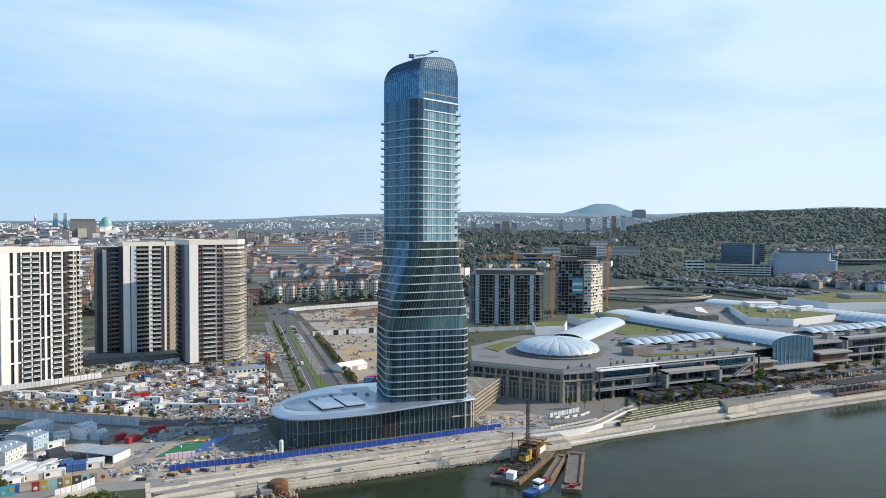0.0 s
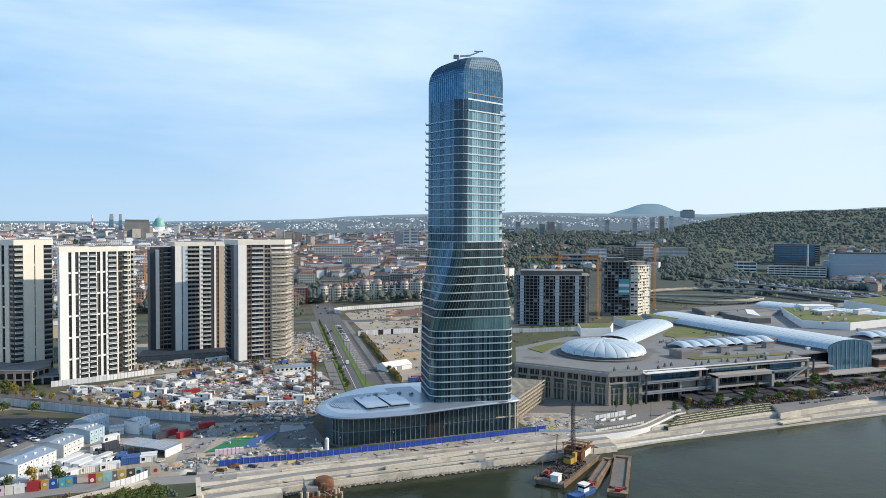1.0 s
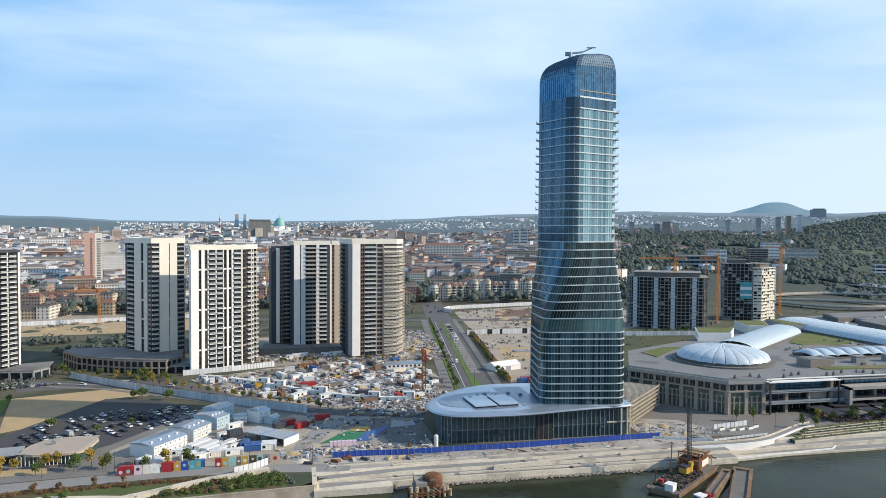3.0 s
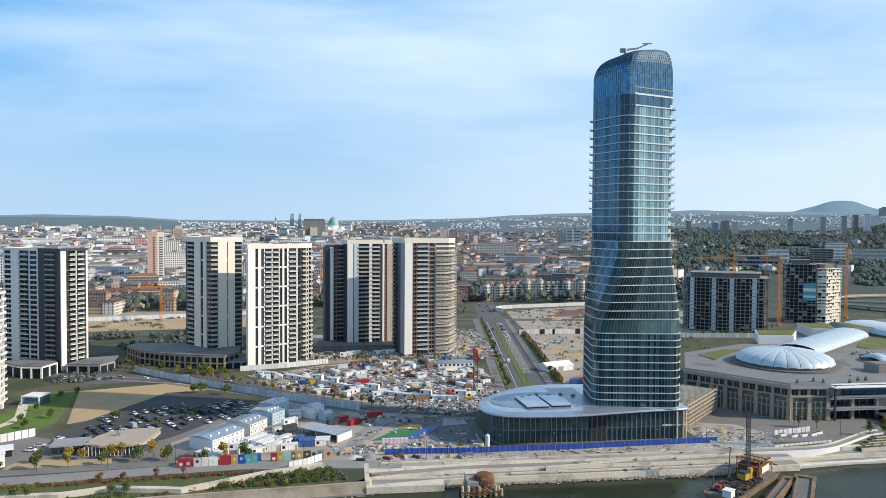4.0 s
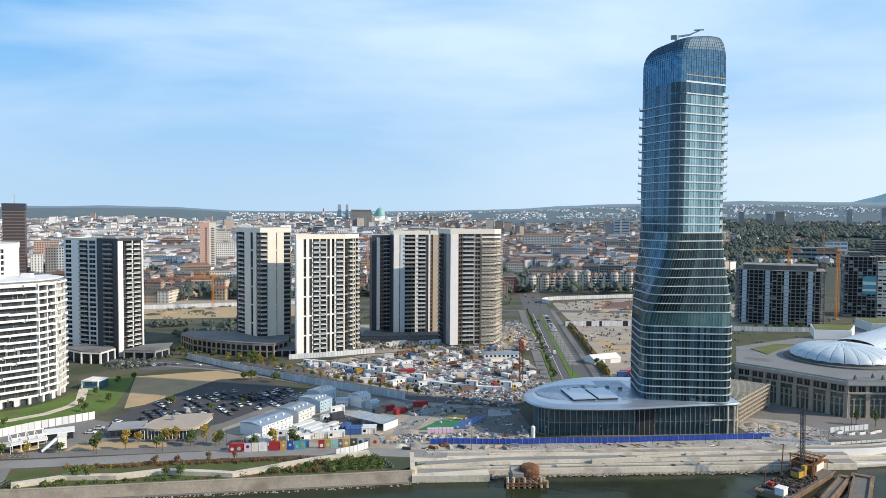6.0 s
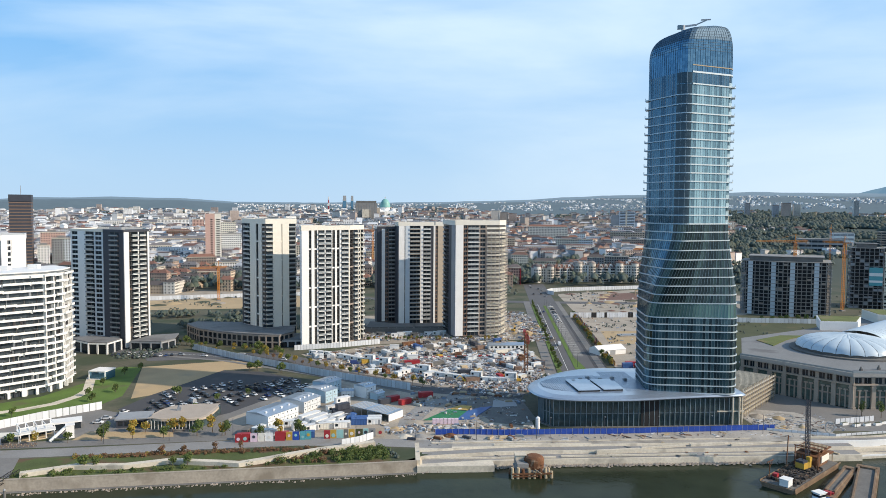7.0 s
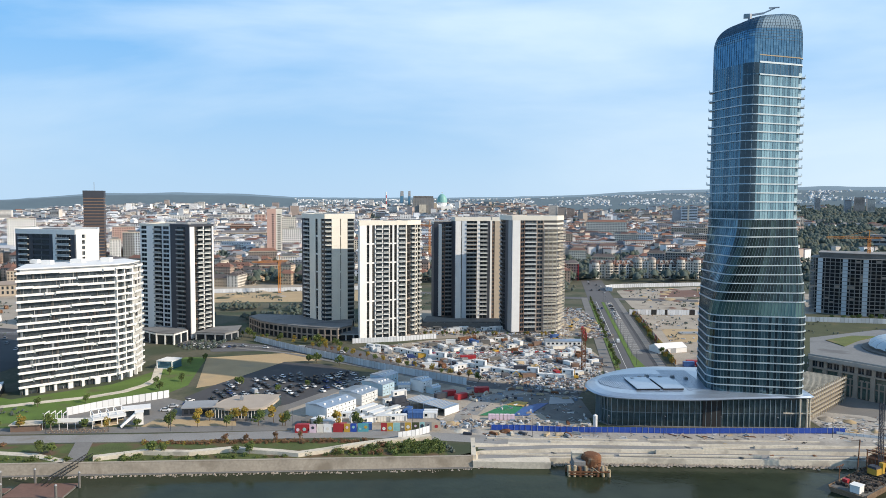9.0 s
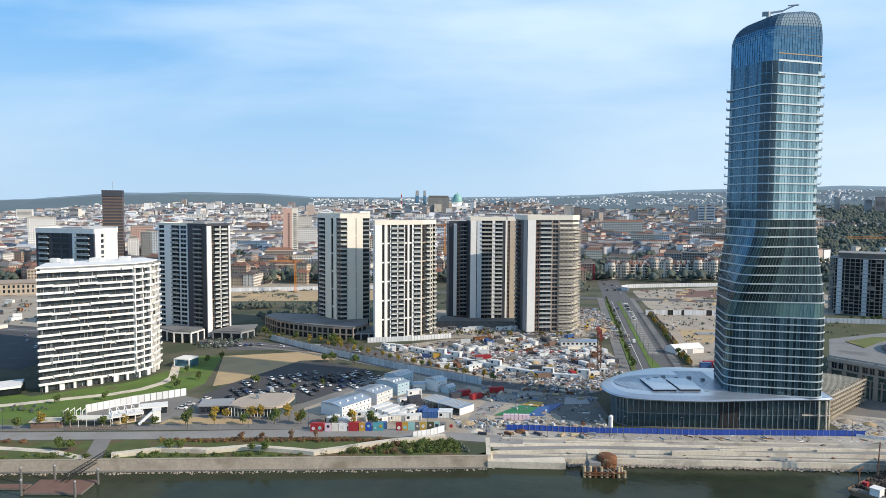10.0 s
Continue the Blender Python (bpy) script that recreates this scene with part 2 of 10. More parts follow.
M["panel"] = mat("white_fence_panel", (0.66, 0.68, 0.70), 0.55, var=0.06, rand=0.1)
M["panel_grey"] = mat("grey_blue_fence_panel", (0.50, 0.55, 0.59), 0.55, var=0.06, rand=0.15)
M["podium_glass"] = mat("smoky_podium_glass", (0.05, 0.076, 0.08), 0.07, var=0.5, scale=0.2, fine=0.7, spec=0.5)
# ---- building blocks ----
class Build:
    """Gathers verts and faces of one mesh."""

    def __init__(self):
        self.v, self.f, self.m = [], [], []

    def add(self, verts, faces, mi=0):
        o = len(self.v)
        self.v.extend(verts)
        self.f.extend([tuple(i + o for i in f) for f in faces])
        self.m.extend([mi] * len(faces))
        return self

    def box(self, x0, y0, z0, x1, y1, z1, mi=0, turn=0.0, about=None):
        vs = [(x0, y0, z0), (x1, y0, z0), (x1, y1, z0), (x0, y1, z0), (x0, y0, z1), (x1, y0, z1), (x1, y1, z1), (x0, y1, z1)]
        if turn:
            cx, cy = about or ((x0 + x1) / 2, (y0 + y1) / 2)
            c, s = math.cos(turn), math.sin(turn)
            vs = [(cx + c * (x - cx) - s * (y - cy), cy + s * (x - cx) + c * (y - cy), z) for x, y, z in vs]
        return self.add(vs, [(3, 2, 1, 0), (4, 5, 6, 7), (0, 1, 5, 4), (1, 2, 6, 5), (2, 3, 7, 6), (3, 0, 4, 7)], mi)

    def prism(self, poly, z0, z1, mi=0, top=None):
        n = len(poly)
        a, b = (z0, z0), (z1, z1)
        vs = [(x, y, z0) for x, y in poly] + [(x, y, z1) for x, y in (top or poly)]
        fs = [tuple(range(n - 1, -1, -1)), tuple(range(n, 2 * n))] + [(i, (i + 1) % n, n + (i + 1) % n, n + i) for i in range(n)]
        return self.add(vs, fs, mi)

    def cyl(self, x, y, z0, z1, r, n=10, r2=None, mi=0):
        r2 = r if r2 is None else r2
        ring = [(math.cos(2 * math.pi * i / n), math.sin(2 * math.pi * i / n)) for i in range(n)]
        return self.prism([(x + r * c, y + r * s) for c, s in ring], z0, z1, mi, [(x + r2 * c, y + r2 * s) for c, s in ring])

    def beam(self, p, q, r, n=4, mi=0):
        p, q = Vector(p), Vector(q)
        d = (q - p).normalized()
        a = d.cross(Vector((0, 0, 1)) if abs(d.z) < 0.9 else Vector((1, 0, 0))).normalized()
        b = d.cross(a)
        off = [(a * math.cos(2 * math.pi * (i + 0.5) / n) + b * math.sin(2 * math.pi * (i + 0.5) / n)) * r for i in range(n)]
        vs = [tuple(p + o) for o in off] + [tuple(q + o) for o in off]
        return self.add(vs, [(i, (i + 1) % n, n + (i + 1) % n, n + i) for i in range(n)] + [tuple(range(n - 1, -1, -1)), tuple(range(n, 2 * n))], mi)

    def loft(self, rings, mi=0, closed=True, caps=False):
        n = len(rings[0])
        vs = [p for r in rings for p in r]
        fs = []
        for k in range(len(rings) - 1):
            for i in range(n if closed else n - 1):
                j = (i + 1) % n
                fs.append((k * n + i, k * n + j, (k + 1) * n + j, (k + 1) * n + i))
        if caps:
            fs += [tuple(range(n - 1, -1, -1)), tuple((len(rings) - 1) * n + i for i in range(n))]
        return self.add(vs, fs, mi)

    def strip(self, line, w, z, h=0.05, mi=0):
        """A flat band of width w along a line of points."""
        L, R = [], []
        for i, p in enumerate(line):
            a, b = Vector(line[max(i - 1, 0)]), Vector(line[min(i + 1, len(line) - 1)])
            d = (b - a).normalized()
            n = Vector((-d.y, d.x))
            L.append(Vector(p) + n * w / 2)
            R.append(Vector(p) - n * w / 2)
        k = len(line)
        vs = [(p.x, p.y, z) for p in L] + [(p.x, p.y, z) for p in R] + [(p.x, p.y, z - h) for p in L] + [(p.x, p.y, z - h) for p in R]
        fs = []
        for i in range(k - 1):
            fs += [(k + i, k + i + 1, i + 1, i), (i, i + 1, 2 * k + i + 1, 2 * k + i), (k + i + 1, k + i, 3 * k + i, 3 * k + i + 1)]
        fs += [(0, 2 * k, 3 * k, k), (k - 1, 2 * k - 1, 4 * k - 1, 3 * k - 1)]
        return self.add(vs, fs, mi)

    def wall(self, line, th, z0, z1, mi=0):
        for p, q in zip(line[:-1], line[1:]):
            p, q = Vector(p), Vector(q)
            d = q - p
            self.box(p.x, p.y - th / 2, z0, p.x + d.length, p.y + th / 2, z1, mi, math.atan2(d.y, d.x), (p.x, p.y))
        return self

    def mesh(self, name, mats, smooth=False):
        me = bpy.data.meshes.new(name)
        me.from_pydata([tuple(p) for p in self.v], [], self.f)
        mats = mats if isinstance(mats, (list, tuple)) else [mats]
        for m in mats:
            me.materials.append(M[m] if isinstance(m, str) else m)
        if len(mats) > 1:
            me.polygons.foreach_set("material_index", self.m)
        if smooth:
            me.polygons.foreach_set("use_smooth", [True] * len(me.polygons))
        me.update()
        return me


def thing(name, label, category, x=0.0, y=0.0, z=0.0, turn=0.0, group="", kind=""):
    ob = new(name)
    ob.empty_display_size = 1.0
    ob.matrix_basis = pose(x, y, z, 0, 0, turn)
    return tagged(ob, label, category, group, kind)


def solid(name, me, label, category, x=0.0, y=0.0, z=0.0, turn=0.0, group=""):
    """A thing whose main body is itself the parent of its other parts."""
    ob = new(name, me)
    ob.matrix_basis = pose(x, y, z, 0, 0, turn)
    return tagged(ob, label, category, group)


def part(name, build, material, parent=None, label="", kind="", smooth=False):
    me = build if isinstance(build, bpy.types.Mesh) else build.mesh(name, material, smooth)
    ob = new(name, me)
    if parent:
        ob.parent = parent
    return tagged(ob, label, "", "", kind)


def setting(name, build, material, label, category, smooth=False, kind="structure"):
    return tagged(new(name, build.mesh(name, material, smooth)), label, category, "", kind)


def rounded(w, d, r, turn=0.0, cx=0.0, cy=0.0, n=6):
    """A rectangle w by d with round corners, turned, counter-clockwise."""
    pts = []
    for k, (sx, sy) in enumerate(((1, -1), (1, 1), (-1, 1), (-1, -1))):
        for i in range(n + 1):
            a = math.pi / 2 * (k - 1 + i / n)
            pts.append((sx * (w / 2 - r) + r * math.cos(a), sy * (d / 2 - r) + r * math.sin(a)))
    c, s = math.cos(turn), math.sin(turn)
    return [(cx + c * x - s * y, cy + s * x + c * y) for x, y in pts]


def lerp(a, b, t):
    return a + (b - a) * t


def smooth01(t):
    t = min(max(t, 0.0), 1.0)
    return t * t * (3 - 2 * t)
# ---- ground, river and quays ----
WATER = -3.9


def quay_y(x):
    """Line of the quay's edge: skewed upstream of the tower, straight past it."""
    if x < 0:
        return lerp(250.0, 235.6, min(-x / 165.0, 1.0)) if x > -165 else 235.6 + (x + 165) * 0.09
    return lerp(250.0, 255.0, min(x / 40.0, 1.0))


SKYLINE = ((-60, 0.0), (-36, 0.0), (-32.5, 0.14), (-29.5, 0.44), (-27, 0.62), (-22, 0.74), (-17, 0.70), (-13, 0.46), (-6, 0.46), (2, 0.54), (9.5, 0.76), (16, 1.14), (27, 1.40), (33, 1.3), (41, 1.22), (45, 1.38), (50, 1.55), (54, 1.68), (58, 1.5), (90, 1.2))


def skyline(bear):
    """How high the hills stand against the sky, in degrees, by bearing."""
    for (b0, e0), (b1, e1) in zip(SKYLINE[:-1], SKYLINE[1:]):
        if b0 <= bear <= b1:
            return lerp(e0, e1, (bear - b0) / (b1 - b0))
    return 0.3


def land_z(x, y):
    """Height of the land: a flat bank, then the town's slope and wooded hills."""
    d = math.hypot(x, y)
    bear = math.degrees(math.atan2(x, y))
    east = smooth01((bear - 35) / 10)
    valley = smooth01((bear - 3) / 8)        # a hazy valley lies between the town and the far ridge
    far = 91 + 3300 * math.tan(radians(skyline(bear) - lerp(lerp(lerp(1.1, 0.72, smooth01((bear + 14) / 6)), 1.5, valley), 0.3, east)))
    z = far * lerp(1 - (1 - min(max((d - 900) / 2480, 0.0), 1.0)) ** 1.6, smooth01((d - 1150) / 2150), east)
    if d > 3300:
        z -= (d - 3300) * 0.05
    return z + 5 * noise.noise(Vector((x / 220, y / 220, 1.0))) * smooth01((d - 900) / 500)


b = Build()


def bank_y(x):
    """Where the natural ground starts behind the quay."""
    return quay_y(x) + lerp(1.0, 14.5, smooth01((x - 8) / 12))


xs = [-4600 + 200 * i for i in range(18)] + [-1000 + 25 * i for i in range(100)] + [1500 + 200 * i for i in range(17)]
ss = [0.0, 10, 25, 60, 120, 200, 300, 380, 450, 520, 580] + [640 + 45 * i for i in range(20)] + [1600 + 100 * i for i in range(22)]
rows_ = []
for x in xs:
    q = bank_y(x)
    rows_.append([(x, q + s, land_z(x, q + s)) for s in ss])
b.loft(rows_, closed=False)
b.f = [tuple(reversed(f)) for f in b.f]
eg, el_ = M["earth"].node_tree.nodes, M["earth"].node_tree.links
e_pos, e_len, e_rng, e_mix = eg.new("ShaderNodeNewGeometry"), eg.new("ShaderNodeVectorMath"), eg.new("ShaderNodeMapRange"), eg.new("ShaderNodeMix")
e_len.operation, e_mix.data_type = "LENGTH", "RGBA"
e_rng.inputs["From Min"].default_value, e_rng.inputs["From Max"].default_value = 820, 1050
el_.new(e_pos.outputs["Position"], e_len.inputs[0])
el_.new(e_len.outputs["Value"], e_rng.inputs["Value"])
el_.new(e_rng.outputs["Result"], e_mix.inputs["Factor"])
el_.new(eg["Principled BSDF"].inputs["Base Color"].links[0].from_socket, e_mix.inputs["A"])
e_mix.inputs["B"].default_value = (0.048, 0.064, 0.05, 1)
el_.new(e_mix.outputs["Result"], eg["Principled BSDF"].inputs["Base Color"])
setting("ground", b, "earth", "brown rough earth with scrub reaching to the hills", "ground", smooth=True)

water = mat("river_water", (0.030, 0.038, 0.022), 0.14, var=0.35, scale=0.012, fine=0.08, spec=0.06)
wnn, wll = water.node_tree.nodes, water.node_tree.links
wg, wt, wb = wnn.new("ShaderNodeNewGeometry"), wnn.new("ShaderNodeTexNoise"), wnn.new("ShaderNodeBump")
wt.inputs["Scale"].default_value, wt.inputs["Detail"].default_value = 0.35, 5.0
wb.inputs["Strength"].default_value, wb.inputs["Distance"].default_value = 0.16, 0.5
wll.new(wg.outputs["Position"], wt.inputs["Vector"])
wll.new(wt.outputs["Fac"], wb.inputs["Height"])
wll.new(wb.outputs["Normal"], wnn["Principled BSDF"].inputs["Normal"])
setting("water", Build().add([(-4800, -3500, WATER), (4800, -3500, WATER), (4800, 300, WATER), (-4800, 300, WATER)], [(0, 1, 2, 3)]), water, "calm grey-green river water", "river")

# quays: a battered wall upstream, stepped concrete terraces by the tower and the mall
def quay_run(x0, x1, prof, step=20.0, close=True):
    """Profile points (offset from the quay line, height) swept along the bank."""
    n = max(1, int(abs(x1 - x0) / step))
    rings = []
    for i in range(n + 1):
        x = lerp(x0, x1, i / n)
        rings.append([(x, quay_y(x) + o, z) for o, z in prof])
    b = Build().loft(rings, closed=False)
    k = len(prof)
    b.add(rings[0] + [(x0, quay_y(x0) + prof[-1][0], -7)], [tuple(range(k + 1))])
    b.add(rings[-1] + [(x1, quay_y(x1) + prof[-1][0], -7)], [tuple(reversed(range(k + 1)))])
    return b


setting("quay_wall_west", quay_run(-420, 6, [(-1.4, -7), (-0.9, -4.6), (0.0, -0.2), (0.0, 0.12), (1.2, 0.12), (1.2, -0.3)]), "quay_stone", "tan battered concrete quay wall along the river", "quay wall")
setting("quay_wall_west_toe", quay_run(-420, 6, [(-2.6, -7), (-2.2, -4.1), (-0.8, -3.6), (-0.8, -7)]), "concrete_dark", "wet dark footing at the quay wall", "quay wall")
setting("quay_return", Build().box(5.5, 251.5, -7, 7.2, 271, 0.1).box(6, 249.6, -7, 34, 256.5, -1.5), "concrete_pale", "pale concrete return wall at the quay's corner", "quay wall")
setting("quay_wall_tower", quay_run(7, 176, [(-0.3, -7), (0.3, -1.6), (5.2, -1.3), (5.4, -0.1), (9.4, 0.0), (9.6, 0.7), (10.2, 0.7), (10.4, 0.05), (15.6, 0.05), (15.6, -0.6)]), "concrete_pale", "pale stepped concrete quay below the glass tower", "quay wall")
setting("quay_wall_mall", quay_run(176, 900, [(4.4, -7), (4.5, -3.1), (9.6, -3.0), (9.7, -1.3), (13.9, -1.2), (14.0, 0.0), (17.0, 0.05), (17.0, -0.6)]), "concrete_pale", "pale stepped concrete quay in front of the mall", "quay wall")
for name_, x0, x1, prof in (("quay_deck_lower", 176, 900, [(5.2, -3.06), (9.3, -2.98)]), ("quay_deck_upper", 176, 900, [(10.2, -1.27), (13.6, -1.18)]), ("quay_deck_tower", 8, 176, [(0.9, -1.56), (5.0, -1.29)]), ("quay_deck_tower_upper", 8, 176, [(5.8, -0.07), (9.2, 0.02)])):
    rings = [[(lerp(x0, x1, i / 30), quay_y(lerp(x0, x1, i / 30)) + o, z + 0.03) for o, z in prof] for i in range(31)]
    setting(name_, Build().loft(rings, closed=False), "concrete", "grey trodden deck of the stepped quay", "quay deck")
rr = random.Random(3)
b = Build()
for i in range(1500):
    x = rr.uniform(8, 150) if i < 800 else rr.uniform(-300, 6)
    y = quay_y(x) - 0.5 - abs(rr.gauss(0, 0.8))- (0.0 if i < 800 else 1.8)
    r = rr.uniform(0.15, 0.55)
    z = WATER + rr.uniform(-0.1, 0.25) + (0.4 if i < 800 else 0.0)
    b.add([(x - r, y - r * 0.8, z - 0.3), (x + r, y - r, z - 0.3), (x + r * 0.7, y + r, z - 0.3), (x - r, y + r * 0.8, z - 0.3), (x + rr.uniform(-0.1, 0.1), y, z + r * 0.7)], [(0, 1, 4), (1, 2, 4), (2, 3, 4), (3, 0, 4)])
setting("riprap", b, "stone", "grey and tan rubble stones along the waterline", "stones", kind="stuff")

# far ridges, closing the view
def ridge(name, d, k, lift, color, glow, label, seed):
    """A distant hill range: a real slope, its air haze put in as a glow."""
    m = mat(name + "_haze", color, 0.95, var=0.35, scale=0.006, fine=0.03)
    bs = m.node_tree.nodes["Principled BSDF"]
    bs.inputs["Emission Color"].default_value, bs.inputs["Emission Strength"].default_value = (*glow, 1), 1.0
    rings = []
    for i in range(241):
        bear = -62 + 124 * i / 240
        el = skyline(bear) * k + lift + 0.05 * noise.noise(Vector((bear * 0.35, seed, 0))) + 0.03 * noise.noise(Vector((bear * 1.6, seed, 2)))
        top = 91 + d * math.tan(radians(el))
        s_, c_ = math.sin(radians(bear)), math.cos(radians(bear))
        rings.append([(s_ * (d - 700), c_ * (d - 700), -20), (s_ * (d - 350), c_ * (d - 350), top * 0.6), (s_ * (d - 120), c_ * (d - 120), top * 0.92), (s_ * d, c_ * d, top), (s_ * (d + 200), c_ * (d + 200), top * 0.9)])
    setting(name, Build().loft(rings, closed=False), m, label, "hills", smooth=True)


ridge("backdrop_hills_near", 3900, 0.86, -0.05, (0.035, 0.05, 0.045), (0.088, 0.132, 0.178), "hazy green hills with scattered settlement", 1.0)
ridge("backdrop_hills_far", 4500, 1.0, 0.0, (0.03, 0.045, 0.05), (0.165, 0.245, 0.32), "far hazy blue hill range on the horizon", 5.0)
# the mountain's air haze is added as a blue glow of its material
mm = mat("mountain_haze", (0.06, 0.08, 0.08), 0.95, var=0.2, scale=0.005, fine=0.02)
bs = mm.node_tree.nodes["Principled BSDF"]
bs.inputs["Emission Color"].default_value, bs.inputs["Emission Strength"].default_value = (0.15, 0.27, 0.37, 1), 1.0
rings = []
for i in range(41):
    bear = 32.4 + 9.4 * i / 40
    u = (bear - 36.9) / (3.9 if bear < 36.9 else 3.2)
    el = 1.15 + 0.92 * math.exp(-2.6 * u * u) + 0.02 * math.sin(i * 0.9)
    d = 4760
    top = 91 + d * math.tan(radians(el))
    s_, c_ = math.sin(radians(bear)), math.cos(radians(bear))
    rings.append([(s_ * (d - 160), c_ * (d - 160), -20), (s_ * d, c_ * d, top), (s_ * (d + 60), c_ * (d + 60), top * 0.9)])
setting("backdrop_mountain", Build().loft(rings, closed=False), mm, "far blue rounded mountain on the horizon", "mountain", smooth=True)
# ---- the glass tower and its podium ----
TX, TY = 125.0, 303.0


def tower_ring(z, grow=0.0, n=7):
    """The tower's outline at height z: a broad rounded block below, turned and slimmer above."""
    k = smooth01((z - 42.0) / 44.0)
    w, d = lerp(38.0, 28.4, k), lerp(29.0, 24.5, k)
    turn = radians(lerp(-9.0, 20.0, k))
    r = lerp(5.0, 4.2, k)
    cx, cy = lerp(0.0, -0.4, k), 0.0
    if z > 156.0:
        t = min((z - 156.0) / 15.2, 1.0)
        pull = 1 - max(0.0, 1 - t ** 2.3) ** (1 / 2.3)
        w, d = w - 9.5 * pull, d - 7.0 * pull
        cx, cy = cx + 1.8 * pull, cy - 0.8 * pull
    return rounded(w + 2 * grow, d + 2 * grow, r + grow, turn, TX + cx, TY + cy, n)


GLASS_TONES = [(0.062, 0.115, 0.135), (0.09, 0.16, 0.185), (0.035, 0.062, 0.075), (0.14, 0.22, 0.24), (0.068, 0.125, 0.15), (0.045, 0.08, 0.095), (0.10, 0.17, 0.195)]
M["tower_glass"] = islands(mat("blue_coated_glass", (0.05, 0.1, 0.12), 0.05, metal=0.7, var=0.2, scale=0.1, fine=0.5), GLASS_TONES)
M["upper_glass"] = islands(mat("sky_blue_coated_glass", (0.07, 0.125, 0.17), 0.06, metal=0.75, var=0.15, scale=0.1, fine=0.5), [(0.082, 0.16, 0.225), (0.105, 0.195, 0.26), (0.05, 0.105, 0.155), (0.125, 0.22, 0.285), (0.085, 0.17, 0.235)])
# south panes: pale blinds, with the sun-side glare also put into the colour
M["blind_glass"] = islands(mat("sun_side_glass_with_blinds", (0.2, 0.3, 0.34), 0.08, metal=0.6, var=0.15, scale=0.1, fine=0.5), [(0.25, 0.39, 0.43), (0.32, 0.47, 0.50), (0.13, 0.22, 0.26), (0.38, 0.53, 0.56), (0.18, 0.29, 0.33)])
# waist panes darkened: the dark reflection there is put into the glass colour
M["waist_glass"] = islands(mat("waist_glass_dark_reflection", (0.02, 0.03, 0.03), 0.06, metal=0.55, var=0.3, scale=0.1, fine=0.5), [(0.028, 0.046, 0.046), (0.042, 0.070, 0.066), (0.018, 0.030, 0.032), (0.064, 0.102, 0.098), (0.034, 0.052, 0.057)])
M["crown_glass"] = islands(mat("deep_blue_crown_glass", (0.12, 0.23, 0.33), 0.08, metal=0.8, var=0.08, scale=0.1, fine=0.5), [(0.105, 0.215, 0.315), (0.125, 0.24, 0.345), (0.095, 0.195, 0.29), (0.14, 0.26, 0.36)])
M["corner_glass"] = islands(mat("dark_blue_corner_glass", (0.03, 0.05, 0.065), 0.1, metal=0.6, var=0.3, scale=0.3, fine=0.9), [(0.028, 0.048, 0.066), (0.04, 0.066, 0.085), (0.022, 0.038, 0.05)])
M["fin"] = mat("pale_blue_vertical_fin", (0.30, 0.38, 0.43), 0.4, metal=0.5, var=0.1)
M["lower_pane"] = mat("pale_fritted_glass", (0.42, 0.54, 0.58), 0.2, metal=0.3, var=0.12, scale=0.4, fine=1.0)
M["plant_glass"] = islands(mat("greenish_plant_floor_glass", (0.10, 0.18, 0.17), 0.15, metal=0.5, var=0.15, scale=0.1, fine=0.5), [(0.09, 0.16, 0.15), (0.11, 0.19, 0.17), (0.08, 0.15, 0.145)])
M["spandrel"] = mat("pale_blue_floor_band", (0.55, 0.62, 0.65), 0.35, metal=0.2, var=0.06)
# darker copy of the floor band: the shaded side is put into its colour
M["edge_band"] = mat("shaded_side_floor_edge", (0.38, 0.48, 0.55), 0.35, metal=0.3, var=0.08)
M["mullion"] = mat("mullion_aluminium", (0.17, 0.23, 0.26), 0.35, metal=0.6, var=0.1)
tower = thing("glass_tower", "tall blue glass skyscraper with twisted body and rounded crown", "skyscraper")
levels = [14.0, 17.2, 20.3, 23.5, 26.9, 30.2, 33.5, 36.8, 40.2, 43.1, 46.0, 52.1, 55.7, 59.4, 63.0, 66.7, 70.4, 74.4, 78.4, 82.0, 85.5, 89.1, 92.6, 96.2, 99.8, 103.2, 106.7, 110.2, 113.6, 117.1, 120.6, 124.1, 127.6, 131.3, 135.0, 138.9, 143.3, 148.0]      # floor heights; a tall plant floor part-way up
rt_ = random.Random(4)


def walk_ring(ring, step):
    """Points at even steps round a closed outline, as (edge, share) pairs."""
    out = []
    for e in range(len(ring)):
        a, c = ring[e], ring[(e + 1) % len(ring)]
        n = max(1, round(math.dist(a, c) / step))
        out += [(e, j / n, (j + 1) / n) for j in range(n)]
    return out


def on_ring(ring, e, t):
    a, c = ring[e], ring[(e + 1) % len(ring)]
    return (lerp(a[0], c[0], t), lerp(a[1], c[1], t))


def panes(zs, step, edges=range(16), jitter=0.012):
    """Separate glass panes between the heights zs, each set very slightly askew."""
    b_ = Build()
    for z0_, z1_ in zip(zs[:-1], zs[1:]):
        lo, hi = tower_ring(z0_, 0, 3), tower_ring(z1_, 0, 3)
        for e, t0, t1 in walk_ring(lo, step):
            if e not in edges:
                continue
            j = [rt_.uniform(-jitter, jitter) for _ in range(4)]
            a, c = on_ring(lo, e, t0), on_ring(lo, e, t1)
            d_, f_ = on_ring(hi, e, t1), on_ring(hi, e, t0)
            n = Vector((c[1] - a[1], a[0] - c[0])).normalized()
            b_.add([(p[0] + n.x * q, p[1] + n.y * q, zz) for p, q, zz in zip((a, c, d_, f_), j, (z0_, z0_, z1_, z1_))], [(0, 1, 2, 3)])
    return b_


